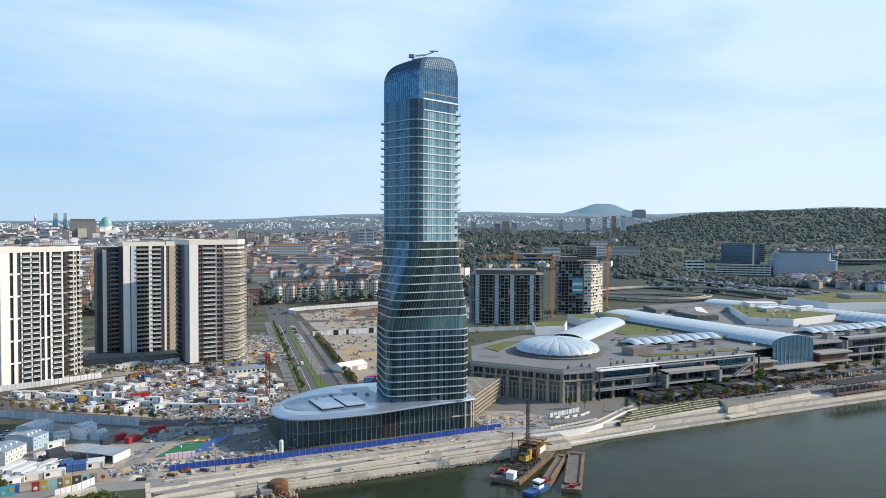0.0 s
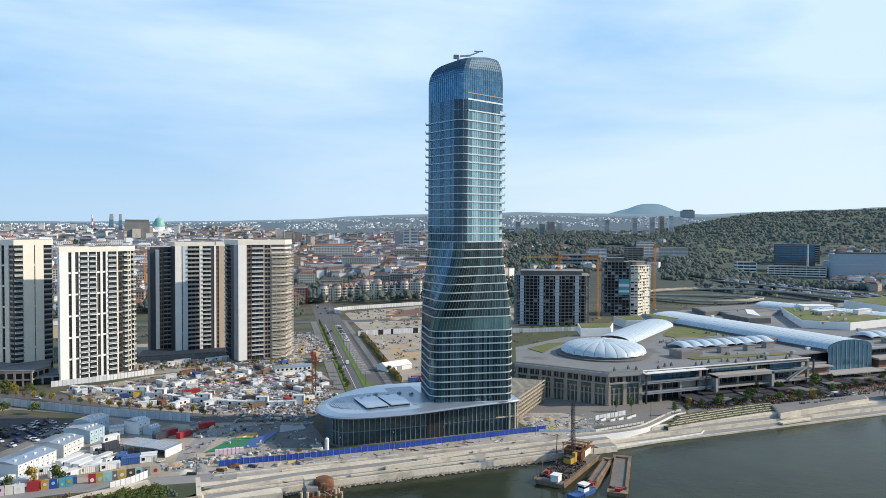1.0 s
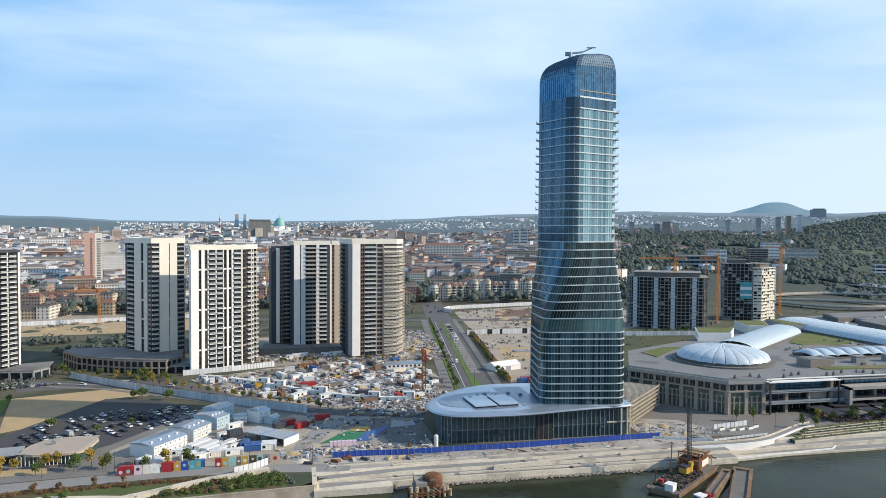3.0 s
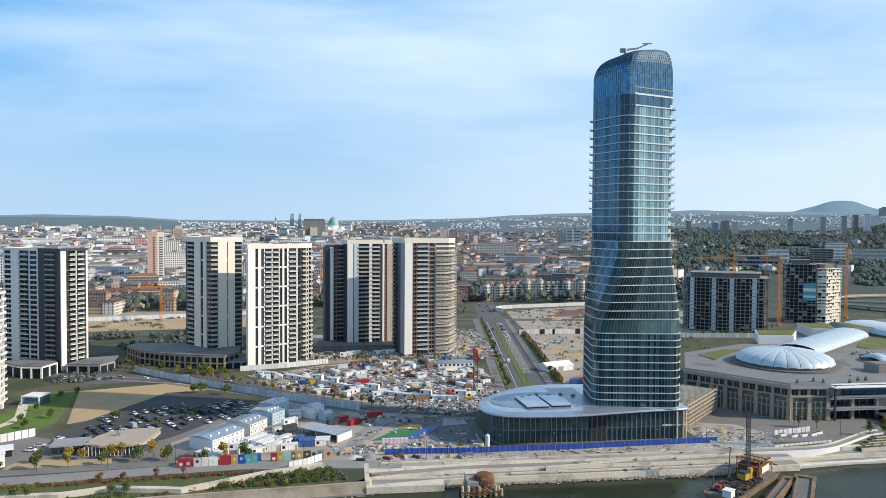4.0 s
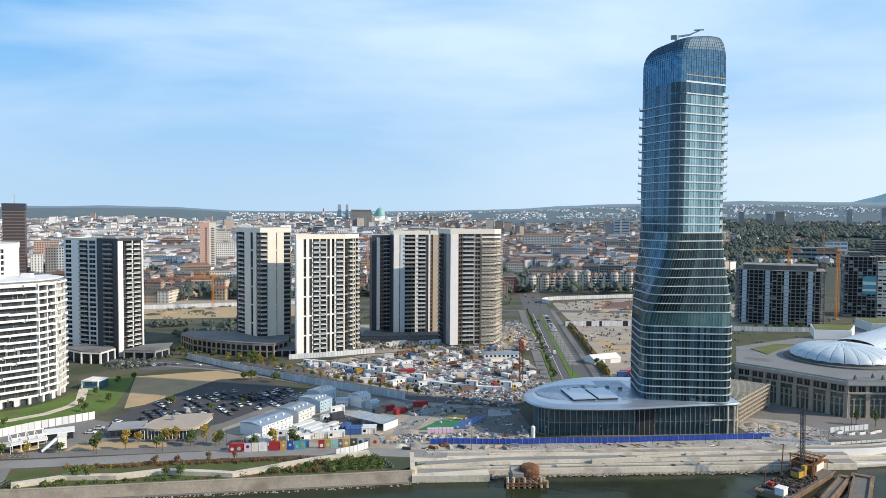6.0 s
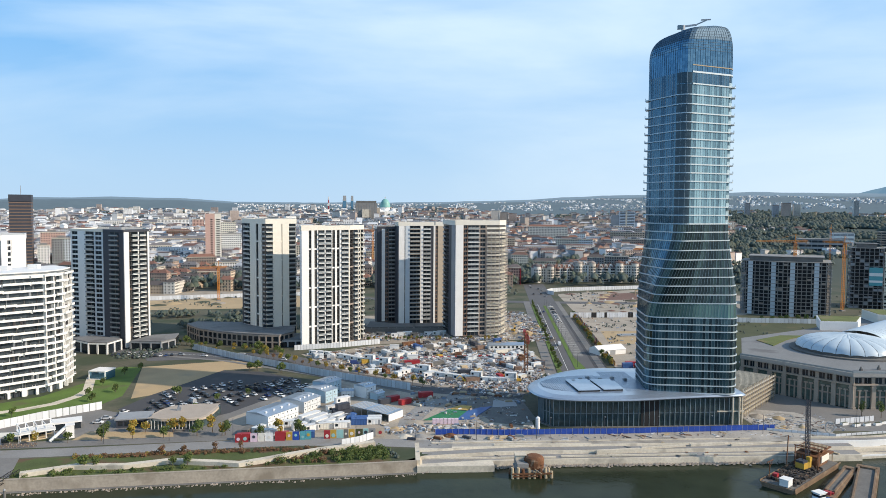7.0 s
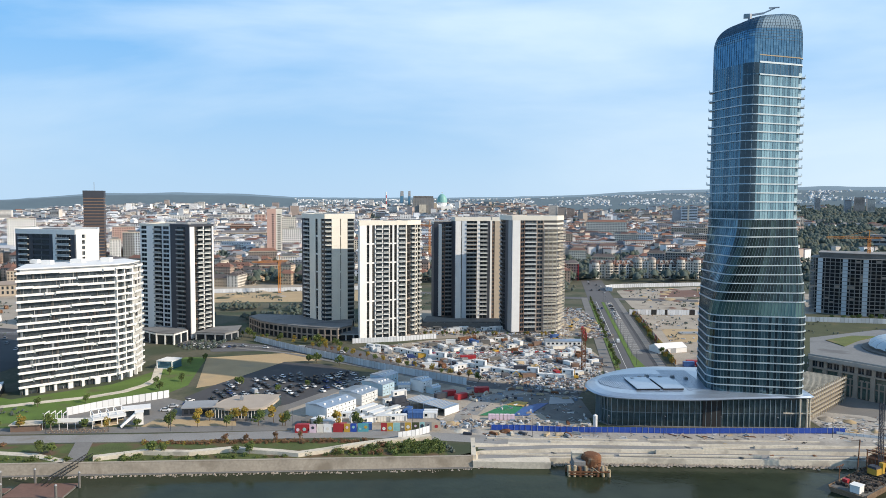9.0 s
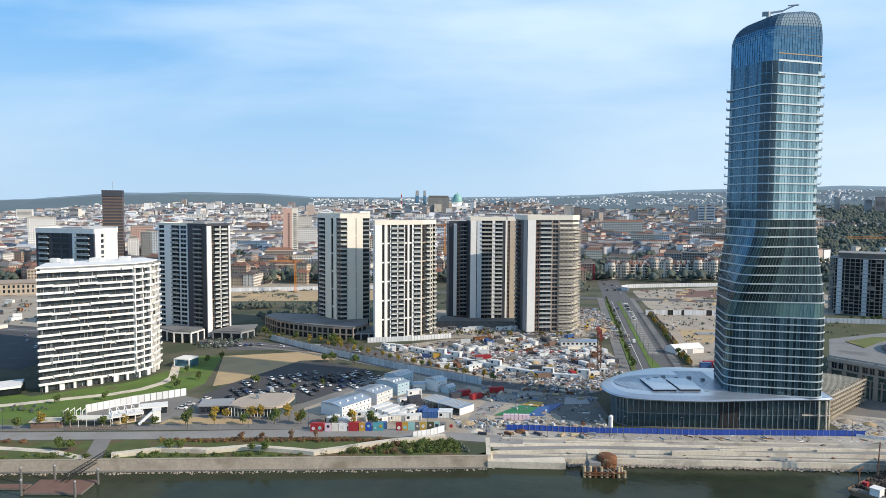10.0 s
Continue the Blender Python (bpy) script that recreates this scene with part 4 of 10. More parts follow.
vault((262, 386), (344, 448), 24, 18.0, 5.0, 22, "")
vault((392, 323), (381, 486), 38, 18.0, 5.2, 42, "")
vault((560, 330), (520, 520), 34, 18.0, 6.0, 36, "")
for x0, y0, x1, y1 in ((291, 353, 366, 355), (442, 346, 530, 348)):
    n = 9
    for i in range(n):
        w = math.dist((x0, y0), (x1, y1)) / n
        mtx = pose(lerp(x0, x1, (i + 0.5) / n), lerp(y0, y1, (i + 0.5) / n), 0, 0, 0, math.degrees(math.atan2(y1 - y0, x1 - x0)))
        rings = []
        for k in range(9):
            yy = 16.0 * k / 8
            rise = 1.2 + 3.6 * math.sin(math.pi * min(max(k / 8, 0.04), 0.96)) ** 0.6
            rings.append([(-w * 0.49 * math.cos(math.pi * t / 8), yy, 16.9 + rise * (0.55 + 0.45 * math.sin(math.pi * t / 8))) for t in range(9)])
        put("small_vault", Build().loft(rings, closed=False), "film", mtx, mall)
    put("vault_kerb", Build().box(0, -0.4, 16.6, math.dist((x0, y0), (x1, y1)), 16.4, 17.6), "concrete_dark", pose(x0, y0, 0, 0, 0, math.degrees(math.atan2(y1 - y0, x1 - x0))), mall)
for x, y in ((290, 343), (310, 343), (331, 344), (350, 348), (440, 336), (467, 339), (488, 339), (511, 342)):
    part("roof_shaft", Build().box(x - 3, y - 4, 16.8, x + 3, y, 20.4).box(x - 3.3, y - 4.3, 20.4, x + 3.3, y + 0.3, 20.8), "concrete", mall, "grey rooftop shaft")
# glazed gallery front under the large vault
gf = Build()
for k in range(10):
    a, c = math.pi * k / 10, math.pi * (k + 1) / 10
    x0, x1 = 392 - 18.5 * math.cos(a), 392 - 18.5 * math.cos(c)
    gf.add([(x0, 321.6, 0.5), (x1, 321.6, 0.5), (x1, 321.6, 18 + 5.3 * math.sin(c) ** 0.8), (x0, 321.6, 18 + 5.3 * math.sin(a) ** 0.8)], [(0, 1, 2, 3)])
gal = part("gallery_glass", gf, "mall_blue", mall, "tall blue arched glass end wall")
for k in range(1, 10):
    x = 373.5 + 3.7 * k
    part("gallery_mullion", Build().box(x - 0.12, 321.3, 0.5, x + 0.12, 321.6, 17.5 + 5.2 * math.sin(math.pi * k / 10) ** 0.8), "steel", gal)
part("gallery_canopy", Build().box(366, 311, 4.6, 410, 321.5, 5.2), "pale_stone", mall)
# rooftop volumes, green roofs and clutter
vols = (([(447, 409), (470, 386), (552, 398), (566, 452), (504, 484)], 22.5, "white", "green_roof"), ([(262, 425), (284, 421), (300, 442), (274, 449)], 22.5, "white", "green_roof"), ([(316, 448), (330, 444), (343, 470), (322, 474)], 23.0, "cream", "green_roof"), ([(352, 455), (378, 452), (384, 482), (360, 490)], 21.5, "grey", "green_roof"), ([(300, 372), (350, 362), (356, 374), (306, 384)], 19.6, "beige", "flat_roof"), ([(272, 332), (284, 331), (284, 342), (272, 343)], 21.0, "taupe", "flat_roof"), ([(354, 360), (372, 358), (372, 372), (356, 374)], 20.0, "grey", "flat_roof"), ([(440, 470), (560, 490), (570, 530), (450, 520)], 20.0, "grey", "flat_roof"), ([(600, 350), (760, 352), (760, 430), (592, 420)], 19.5, "white", "mall_roof"), ([(588, 446), (668, 428), (760, 470), (690, 520), (600, 500)], 24.5, "white", "green_roof"), ([(640, 462), (676, 456), (690, 478), (652, 486)], 28.0, "grey", "flat_roof"), ([(425, 440), (444, 436), (450, 470), (430, 474)], 21.0, "concrete_dark", "flat_roof"))
for poly, zt, wm, rm2 in vols:
    blk = part("roof_block", Build().prism(poly, 16.6, zt), wm, mall)
    c = (sum(p[0] for p in poly) / len(poly), sum(p[1] for p in poly) / len(poly))
    part("roof_cover", Build().prism(grown(poly, c, -1.2), zt, zt + 0.25), rm2, blk)
for poly in ([(276, 326), (345, 321), (345, 328), (276, 333)], [(322, 392), (372, 402), (378, 440), (352, 444), (318, 408)], [(205, 375), (222, 392), (240, 405), (226, 406), (204, 392)], [(500, 335), (580, 335), (580, 344), (500, 344)], [(300, 455), (318, 470), (328, 482), (312, 476)]):
    part("green_roof", Build().prism(poly, 16.82, 17.15), "green_roof", mall)
for poly, zt in (([(452, 455), (480, 492), (476, 497), (446, 462)], 20.5), ([(444, 441), (450, 452), (440, 468), (432, 455)], 19.0), ([(515, 470), (540, 460), (548, 472), (522, 484)], 25.0), ([(500, 440), (522, 434), (526, 446), (504, 452)], 24.2)):
    part("roof_block", Build().prism(poly, 16.6, zt), "white", mall)
for k in range(8):
    part("cooling_unit", Build().box(486 + 3.2 * k, 425 + 0.8 * k, 22.75, 488.6 + 3.2 * k, 429 + 0.8 * k, 25.2).cyl(487.3 + 3.2 * k, 427 + 0.8 * k, 25.2, 25.6, 1.0, 8), "steel", mall)
for x, y, w_, d_ in ((520, 420, 8, 5), (532, 424, 8, 5), (505, 460, 6, 4)):
    part("roof_hut", Build().box(x, y, 22.7, x + w_, y + d_, 26.0).box(x - 0.3, y - 0.3, 26.0, x + w_ + 0.3, y + d_ + 0.3, 26.4), "white", mall)
part("roof_block", Build().prism([(425, 489), (446, 494), (601, 508), (604, 530), (440, 524)], 16.6, 20.5), "concrete_dark", mall)
part("roof_cover", Build().prism([(427, 491), (446, 496), (599, 510), (602, 528), (441, 522)], 20.5, 20.75), "flat_roof", mall)
for k in range(16):
    x, y = 214 + 8.1 * k + 3 * math.sin(k * 2.3), 314.0 + 2.5 * math.sin(k * 1.7)
    part("roof_planter", Build().box(x, y, 16.8, x + 1.1, y + 1.1, 17.7).cyl(x + 0.55, y + 0.55, 17.7, 18.9, 0.75, 6, 0.3), "concrete_dark", mall, "dark potted shrub on the roof edge")
rv = random.Random(8)
for i in range(110):
    x, y = rv.uniform(215, 560), rv.uniform(316, 500)
    if abs(x - 392) < 22 or math.dist((x, y), (DX, DY)) < 32 or y > 310 + (x - 180) * 1.1:
        continue
    s = rv.uniform(0.8, 2.2)
    zt = 22.8 if (425 < x < 560 and 383 < y < 470) else 16.8
    part("roof_unit", Build().box(x, y, zt, x + s * 1.6, y + s, zt + s * 0.8).box(x + 0.2, y + 0.2, zt + s * 0.8, x + s * 1.4, y + s * 0.8, zt + s * 0.95), rv.choice(["steel", "grey", "concrete_dark", "white"]), mall)
# ---- residential towers ----
def facade(parent, P, Q, z0, floors, fh, ztop, cols):
    """Dresses the wall from P to Q (left to right from outside) with full-height piers, window columns and balcony stacks."""
    P, Q = Vector(P), Vector(Q)
    d = Q - P
    L, ang = d.length, math.degrees(math.atan2(d.y, d.x))
    base = pose(P.x, P.y, 0, 0, 0, ang)
    total = sum(c[0] for c in cols)
    x = 0.0
    for wt, kind, m in cols:
        x0, x1 = x + 0.02, x + wt / total * L - 0.02
        w = x1 - x0
        x += wt / total * L
        if kind == "pier":
            o = part("pier", Build().box(x0, -0.6, z0, x1, 0.2, ztop), m, parent)
            o.matrix_local = base
        elif kind == "wall":
            o = part("wall_panel", Build().box(x0, -0.25, z0, x1, 0.2, ztop), m, parent)
            o.matrix_local = base
        elif kind == "win":
            j = 0.16 * w
            bb = Build().box(x0, -0.4, z0, x0 + j, 0.2, ztop).box(x1 - j, -0.4, z0, x1, 0.2, ztop)
            for k in range(floors + 1):
                bb.box(x0 + j, -0.36, z0 + k * fh - 0.5, x1 - j, 0.2, min(z0 + k * fh + 0.55, ztop))
            o = part("window_bay", bb, m, parent)
            o.matrix_local = base
            pane = Build().box(x0 + j, -0.14, 0.56, x1 - j, 0.05, fh - 0.51)
            pane.box((x0 + x1) / 2 - 0.06, -0.2, 0.56, (x0 + x1) / 2 + 0.06, -0.15, fh - 0.51, 1)
            me = pane.mesh("window", ["glass", "grey"])
            for k in range(floors):
                o = part("window", me, None, parent)
                o.matrix_local = base @ pose(0, 0, z0 + k * fh)
        elif kind == "strip":
            o = part("glass_strip", Build().box(x0, 0.0, z0, x1, 0.12, ztop), "glass", parent)
            o.matrix_local = base
            sb = Build()
            for k in range(floors + 1):
                big = k % 4 == 0
                sb.box(x0, -0.3 if big else -0.1, z0 + k * fh - (0.5 if big else 0.15), x1, 0.05, min(z0 + k * fh + (0.5 if big else 0.2), ztop), 0 if big else 1)
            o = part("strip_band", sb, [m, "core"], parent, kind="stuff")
            o.matrix_local = base
        elif kind in ("balc", "deep", "side"):
            out = 1.5 if kind != "deep" else 0.7
            slab = Build().box(x0, -out, -0.16, x1, 0.1, 0.16)
            slab.box(x0 + 0.05, -out + 0.02, 0.16, x1 - 0.05, -out + 0.1, 1.0, 1)
            slab.box(x0, -out, 1.0, x1, -out + 0.14, 1.08)
            if kind == "side":
                slab.box(x0, -out, 0.16, x0 + 0.15, 0.1, 1.0).box(x1 - 0.15, -out, 0.16, x1, 0.1, 1.0)
            me = slab.mesh("balcony", [m, "rail"])
            for k in range(1, floors):
                o = part("balcony", me, None, parent)
                o.matrix_local = base @ pose(0, 0, z0 + k * fh)
            back = Build()
            n = max(1, int(w / 2.6))
            for k in range(floors):
                for i in range(n):
                    a, c = x0 + w * i / n + 0.25, x0 + w * (i + 1) / n - 0.25
                    back.box(a, -0.06, z0 + k * fh + 0.2, c, 0.02, z0 + k * fh + 2.5)
            o = part("balcony_glazing", back, "glass", parent, kind="stuff")
            o.matrix_local = base
        elif kind == "scaf":
            sc = Build()
            n = max(2, int(w / 2.4))
            for i in range(n + 1):
                xx = lerp(x0, x1, i / n)
                for yy in (-0.9, -2.0):
                    sc.beam((xx, yy, z0), (xx, yy, ztop - 4), 0.09, 4)
            o = part("scaffold_frame", sc, "steel", parent, kind="stuff")
            o.matrix_local = base
            lift = Build().box(x0, -2.1, 0, x1, -0.85, 0.12)
            lift.box(x0, -2.16, 0.5, x1, -2.1, 0.62).box(x0, -2.16, 1.0, x1, -2.1, 1.12)
            me = lift.mesh("scaffold_lift", "board")
            for k in range(1, int((ztop - 4 - z0) / 2.1)):
                o = part("scaffold_lift", me, None, parent)
                o.matrix_local = base @ pose(0, 0, z0 + k * 2.1)
            wl2 = Build()
            for k in range(floors + 1):
                wl2.box(x0, -0.5, z0 + k * fh - 0.2, x1, 0.2, z0 + k * fh + 1.1)
            o = part("floor_edge", wl2, m, parent, kind="stuff")
            o.matrix_local = base


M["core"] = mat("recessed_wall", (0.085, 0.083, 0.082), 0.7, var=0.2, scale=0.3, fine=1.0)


def apartment_tower(label, poly, floors, fh, sides, z0=0.0, crown=2.6, roof="flat_roof", core="core", top="cream", plant=()):
    t = thing("apartment_tower", label, "apartment tower", group="residential towers")
    ztop = z0 + floors * fh + crown
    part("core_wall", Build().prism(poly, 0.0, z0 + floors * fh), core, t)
    part("roof", Build().prism(poly, z0 + floors * fh, z0 + floors * fh + 0.5), roof, t)
    n = len(poly)
    for i in range(n):
        P, Q = Vector(poly[i]), Vector(poly[(i + 1) % n])
        d = Q - P
        o = part("parapet", Build().box(-0.3, -0.62, z0 + floors * fh - 0.4, d.length + 0.3, 0.25, ztop), sides.get(("top", i), top), t)
        o.matrix_local = pose(P.x, P.y, 0, 0, 0, math.degrees(math.atan2(d.y, d.x)))
        if i in sides:
            facade(t, P, Q, z0, floors, fh, z0 + floors * fh - 0.42, sides[i])
        else:
            o = part("wall_panel", Build().box(0, -0.25, z0, d.length, 0.2, z0 + floors * fh - 0.42), top, t)
            o.matrix_local = pose(P.x, P.y, 0, 0, 0, math.degrees(math.atan2(d.y, d.x)))
    cx, cy = sum(p[0] for p in poly) / n, sum(p[1] for p in poly) / n
    for dx, dy, w, d, h in plant:
        part("plant_room", Build().box(cx + dx, cy + dy, z0 + floors * fh + 0.5, cx + dx + w, cy + dy + d, z0 + floors * fh + 0.5 + h), "grey", t, "rooftop plant box")
    return t


W_, C_, N_, B_, G_ = "white", "cream", "navy", "beige", "grey"
apartment_tower("cream white high-rise with stacked balconies and sunlit river front",
    [(-64, 458), (-34.5, 476), (-26.2, 489), (-30, 492), (-66.5, 471)], 24, 3.15,
    {0: [(36, "pier", W_), (13, "strip", W_), (15, "pier", W_), (14, "strip", W_), (5, "pier", W_), (33, "balc", W_), (5, "pier", W_), (31, "balc", W_), (4, "pier", W_), (14, "strip", W_), (10, "pier", W_), (14, "strip", W_), (9, "pier", W_), (39, "balc", W_), (7, "pier", C_)],
     1: [(26, "strip", "taupe"), (30, "side", C_), (18, "win", C_), (20, "side", C_)], 4: [(1, "wall", W_)]}, z0=1.5, plant=((-6, -4, 9, 7, 2.4), (6, 2, 6, 5, 3.0)))
apartment_tower("cream high-rise with dark slate side and stacked balconies",
    [(-112, 508), (-92.2, 488), (-73.7, 500), (-80, 528), (-108, 530)], 24, 3.15,
    {0: [(10, "pier", N_), (24, "balc", W_), (26, "pier", C_), (10, "strip", W_), (14, "pier", C_), (14, "deep", "taupe")],
     1: [(34, "side", C_), (44, "pier", C_), (4, "strip", C_), (34, "pier", C_), (36, "deep", N_)], 4: [(1, "wall", N_)]}, z0=5.0, crown=3.0, plant=((-4, -2, 10, 8, 2.6),))
apartment_tower("dark and white high-rise with brown panels and stacked balconies",
    [(-1.9, 545.0), (33.9, 551.8), (31.0, 566.0), (-4.5, 559.6)], 24, 3.18,
    {0: [(28, "pier", W_), (4, "strip", G_), (22, "pier", "panel_grey"), (52, "balc", B_), (14, "pier", W_), (36, "balc", W_), (15, "wall", N_), (9, "pier", W_), (13, "win", "brown"), (34, "pier", "beige")],
     1: [(1, "wall", "taupe")], 3: [(1, "wall", N_)]}, z0=2.0, plant=((-8, -6, 8, 6, 2.4), (6, -6, 6, 6, 2.8)))
apartment_tower("slate-clad lower wing of the dark and white high-rise",
    [(-18.7, 557.6), (-2.3, 560.7), (-5.0, 575.0), (-21.0, 572.0)], 23, 3.2,
    {0: [(20, "wall", N_), (15, "pier", W_), (16, "win", "brown"), (46, "balc", N_)], 3: [(1, "wall", N_)], ("top", 0): N_}, z0=2.0, crown=1.6)
apartment_tower("unfinished white and beige high-rise wrapped in scaffolding on one side",
    [(38.0, 494), (69.5, 500), (75.7, 512), (64, 530), (31.3, 521)], 25, 3.15,
    {0: [(34, "pier", W_), (20, "win", "brown"), (50, "balc", W_), (34, "win", "taupe"), (56, "scaf", C_)],
     1: [(1, "scaf", C_)], 4: [(12, "deep", G_), (14, "strip", N_), (14, "wall", N_), (14, "pier", "grey")]}, z0=1.5, crown=3.0, plant=((-6, -6, 9, 7, 3.0),))
apartment_tower("slate and white twin-winged high-rise with balconies",
    [(-217, 479), (-191.3, 466.8), (-176, 459.6), (-166.5, 477), (-180, 507), (-212, 507)], 24, 3.1,
    {0: [(34, "win", W_), (26, "pier", W_), (34, "balc", W_), (36, "win", "panel_grey")],
     1: [(26, "wall", N_), (34, "side", N_), (16, "wall", N_)],
     2: [(22, "pier", W_), (12, "strip", "brown"), (30, "balc", W_), (4, "pier", W_), (30, "balc", W_), (10, "strip", "brown"), (8, "pier", W_)], ("top", 1): N_, ("top", 2): N_}, z0=1.0, crown=1.2, plant=((2, -14, 8, 6, 2.0),))
apartment_tower("white and slate high-rise standing behind the terraced apartment block",
    [(-255, 403), (-214, 391), (-209, 406), (-222, 432), (-258, 430)], 23, 3.15,
    {0: [(10, "pier", N_), (28, "balc", W_), (70, "win", N_), (10, "pier", W_), (40, "balc", W_), (12, "pier", N_)], 1: [(20, "pier", W_), (16, "win", W_), (50, "pier", W_)]}, z0=0.5, crown=2.4, top="white", plant=((-10, -6, 12, 8, 2.2),))

# the terraced white apartment block by the river
w_block = thing("terraced_apartment_block", "white apartment block with long stepped balcony bands over green lawn", "apartment building")
WP = [(-205, 323), (-174, 353), (-170.5, 364), (-172, 376), (-186, 388), (-216, 349.5)]
WF, WH = 17, 3.35
M["terrace_glass"] = mat("grey_blue_terrace_glazing", (0.052, 0.066, 0.077), 0.12, var=0.7, scale=0.35, fine=0.9, spec=0.6)
part("core_wall", Build().prism(WP, 0, WF * WH), "terrace_glass", w_block, "dark glazed walls")
part("roof", Build().prism([(lerp(x, -197, 0.06), lerp(y, 355, 0.06)) for x, y in WP], WF * WH, WF * WH + 2.2), "white", w_block)
part("roof_slab", Build().prism([(lerp(x, -197, -0.03), lerp(y, 355, -0.03)) for x, y in WP], WF * WH + 2.2, WF * WH + 2.7), "white", w_block)
for dx, dy, s in ((-12, -6, 5), (-2, 3, 6), (8, 14, 5), (-20, -2, 4)):
    part("plant_room", Build().box(-197 + dx, 355 + dy, WF * WH + 2.7, -197 + dx + s, 355 + dy + s * 0.7, WF * WH + 4.6), "white", w_block)
rw = random.Random(5)
for k in range(1, WF + 1):
    z = k * WH
    for e in range(4):
        P, Q = Vector(WP[e]), Vector(WP[e + 1])
        d = Q - P
        L = d.length
        cuts = [0.0] + sorted(rw.uniform(0.12, 0.9) for _ in range(3 if e == 0 else 1)) + [1.0]
        band = Build()
        for i in range(len(cuts) - 1):
            o_ = 1.5 + (0.9 if (i + k) % 2 else 0.0) + rw.uniform(-0.15, 0.15)
            zz = z + (0.4 if (i + k) % 2 else 0.0)
            a, c = cuts[i] * L, cuts[i + 1] * L
            band.box(a - (0.8 if i == 0 else 0), -o_, zz - 0.28, c + (0.8 if i == len(cuts) - 2 else 0), 0.05, zz + 0.22)
            band.box(a - (0.8 if i == 0 else 0), -o_, zz + 0.22, c + (0.8 if i == len(cuts) - 2 else 0), -o_ + 0.14, zz + 0.85)
            band.box(c - 0.22, -o_ + 0.05, zz - 0.7, c + 0.22, -o_ + 0.6, zz + 0.75)
        o = part("balcony_band", band, "white", w_block)
        o.matrix_local = pose(P.x, P.y, 0, 0, 0, math.degrees(math.atan2(d.y, d.x)))
for e in (0, 1, 2):
    P, Q = Vector(WP[e]), Vector(WP[e + 1])
    d = Q - P
    for i in range(7 if e == 0 else 2):
        x = d.length * (i + 0.3) / (7 if e == 0 else 2)
        o = part("pier", Build().box(x, -1.6, 0, x + (2.2 if i % 2 else 1.2), 0.1, WH), "white", w_block)
        o.matrix_local = pose(P.x, P.y, 0, 0, 0, math.degrees(math.atan2(d.y, d.x)))
    if e:
        for x in (0.5, d.length / 2, d.length - 0.5):
            o = part("fin", Build().box(x - 0.3, -1.5, WH, x + 0.3, 0, WF * WH), "white", w_block)
            o.matrix_local = pose(P.x, P.y, 0, 0, 0, math.degrees(math.atan2(d.y, d.x)))
mu_ = Build()
for e in range(4):
    P, Q = Vector(WP[e]), Vector(WP[e + 1])
    d = Q - P
    for k in range(WF):
        for i in range(int(d.length / 1.9)):
            if rw.random() < 0.75:
                c = P + d * ((i + rw.uniform(0.2, 0.8)) * 1.9 / d.length)
                n = Vector((d.y, -d.x)).normalized() * rw.uniform(0.05, 0.7)
                h = rw.choice((WH - 0.5, WH - 0.5, 0.9, 1.1))
                mu_.box(c.x + n.x - 0.1, c.y + n.y - 0.1, k * WH + 0.3, c.x + n.x + rw.choice((0.1, 0.1, 0.9)), c.y + n.y + 0.1, k * WH + 0.3 + h)
frames_ = islands(mat("balcony_fittings", (0.3, 0.3, 0.3), 0.6, var=0.1), [(0.55, 0.55, 0.54), (0.08, 0.08, 0.085), (0.22, 0.20, 0.18), (0.35, 0.36, 0.37), (0.12, 0.10, 0.09)])
part("balcony_fitting", mu_, frames_, w_block, "window frames and balcony furniture", kind="stuff")
wing = thing("entrance_wing", "low white curved wing beside the terraced block", "pavilion", -212, 322, 0, 43)
part("wall", Build().prism([(-14, 0), (-2, -2), (2, 10), (-14, 12)], 0, 3.4), "glass", wing)
part("roof", Build().prism([(-16, -1), (-2, -3), (2, 11), (-16, 13)], 3.4, 4.4), "white", wing)

# low podiums and pavilions at the towers' feet
def pavilion(label, poly, h, wall="stone", roof="flat_roof", bays=6, edges=(0, 1), storeys=2):
    t = thing("pavilion", label, "pavilion")
    part("wall", Build().prism(poly, 0, h - 0.6), "glass", t)
    part("roof", Build().prism([(lerp(x, sum(p[0] for p in poly) / len(poly), -0.02), lerp(y, sum(p[1] for p in poly) / len(poly), -0.02)) for x, y in poly], h - 0.6, h), roof, t)
    for e in edges:
        P, Q = Vector(poly[e]), Vector(poly[(e + 1) % len(poly)])
        d = Q - P
        n = max(2, int(d.length / bays))
        mtx = pose(P.x, P.y, 0, 0, 0, math.degrees(math.atan2(d.y, d.x)))
        for i in range(n + 1):
            x = d.length * i / n
            part("pier", Build().box(x - 0.5, -0.5, 0, x + 0.5, 0.1, h - 0.6), wall, t).matrix_local = mtx
        for s in range(1, storeys + 1):
            part("floor_band", Build().box(0, -0.42, (h - 0.6) * s / storeys - 0.9, d.length, 0.1, (h - 0.6) * s / storeys), wall, t).matrix_local = mtx
    return t


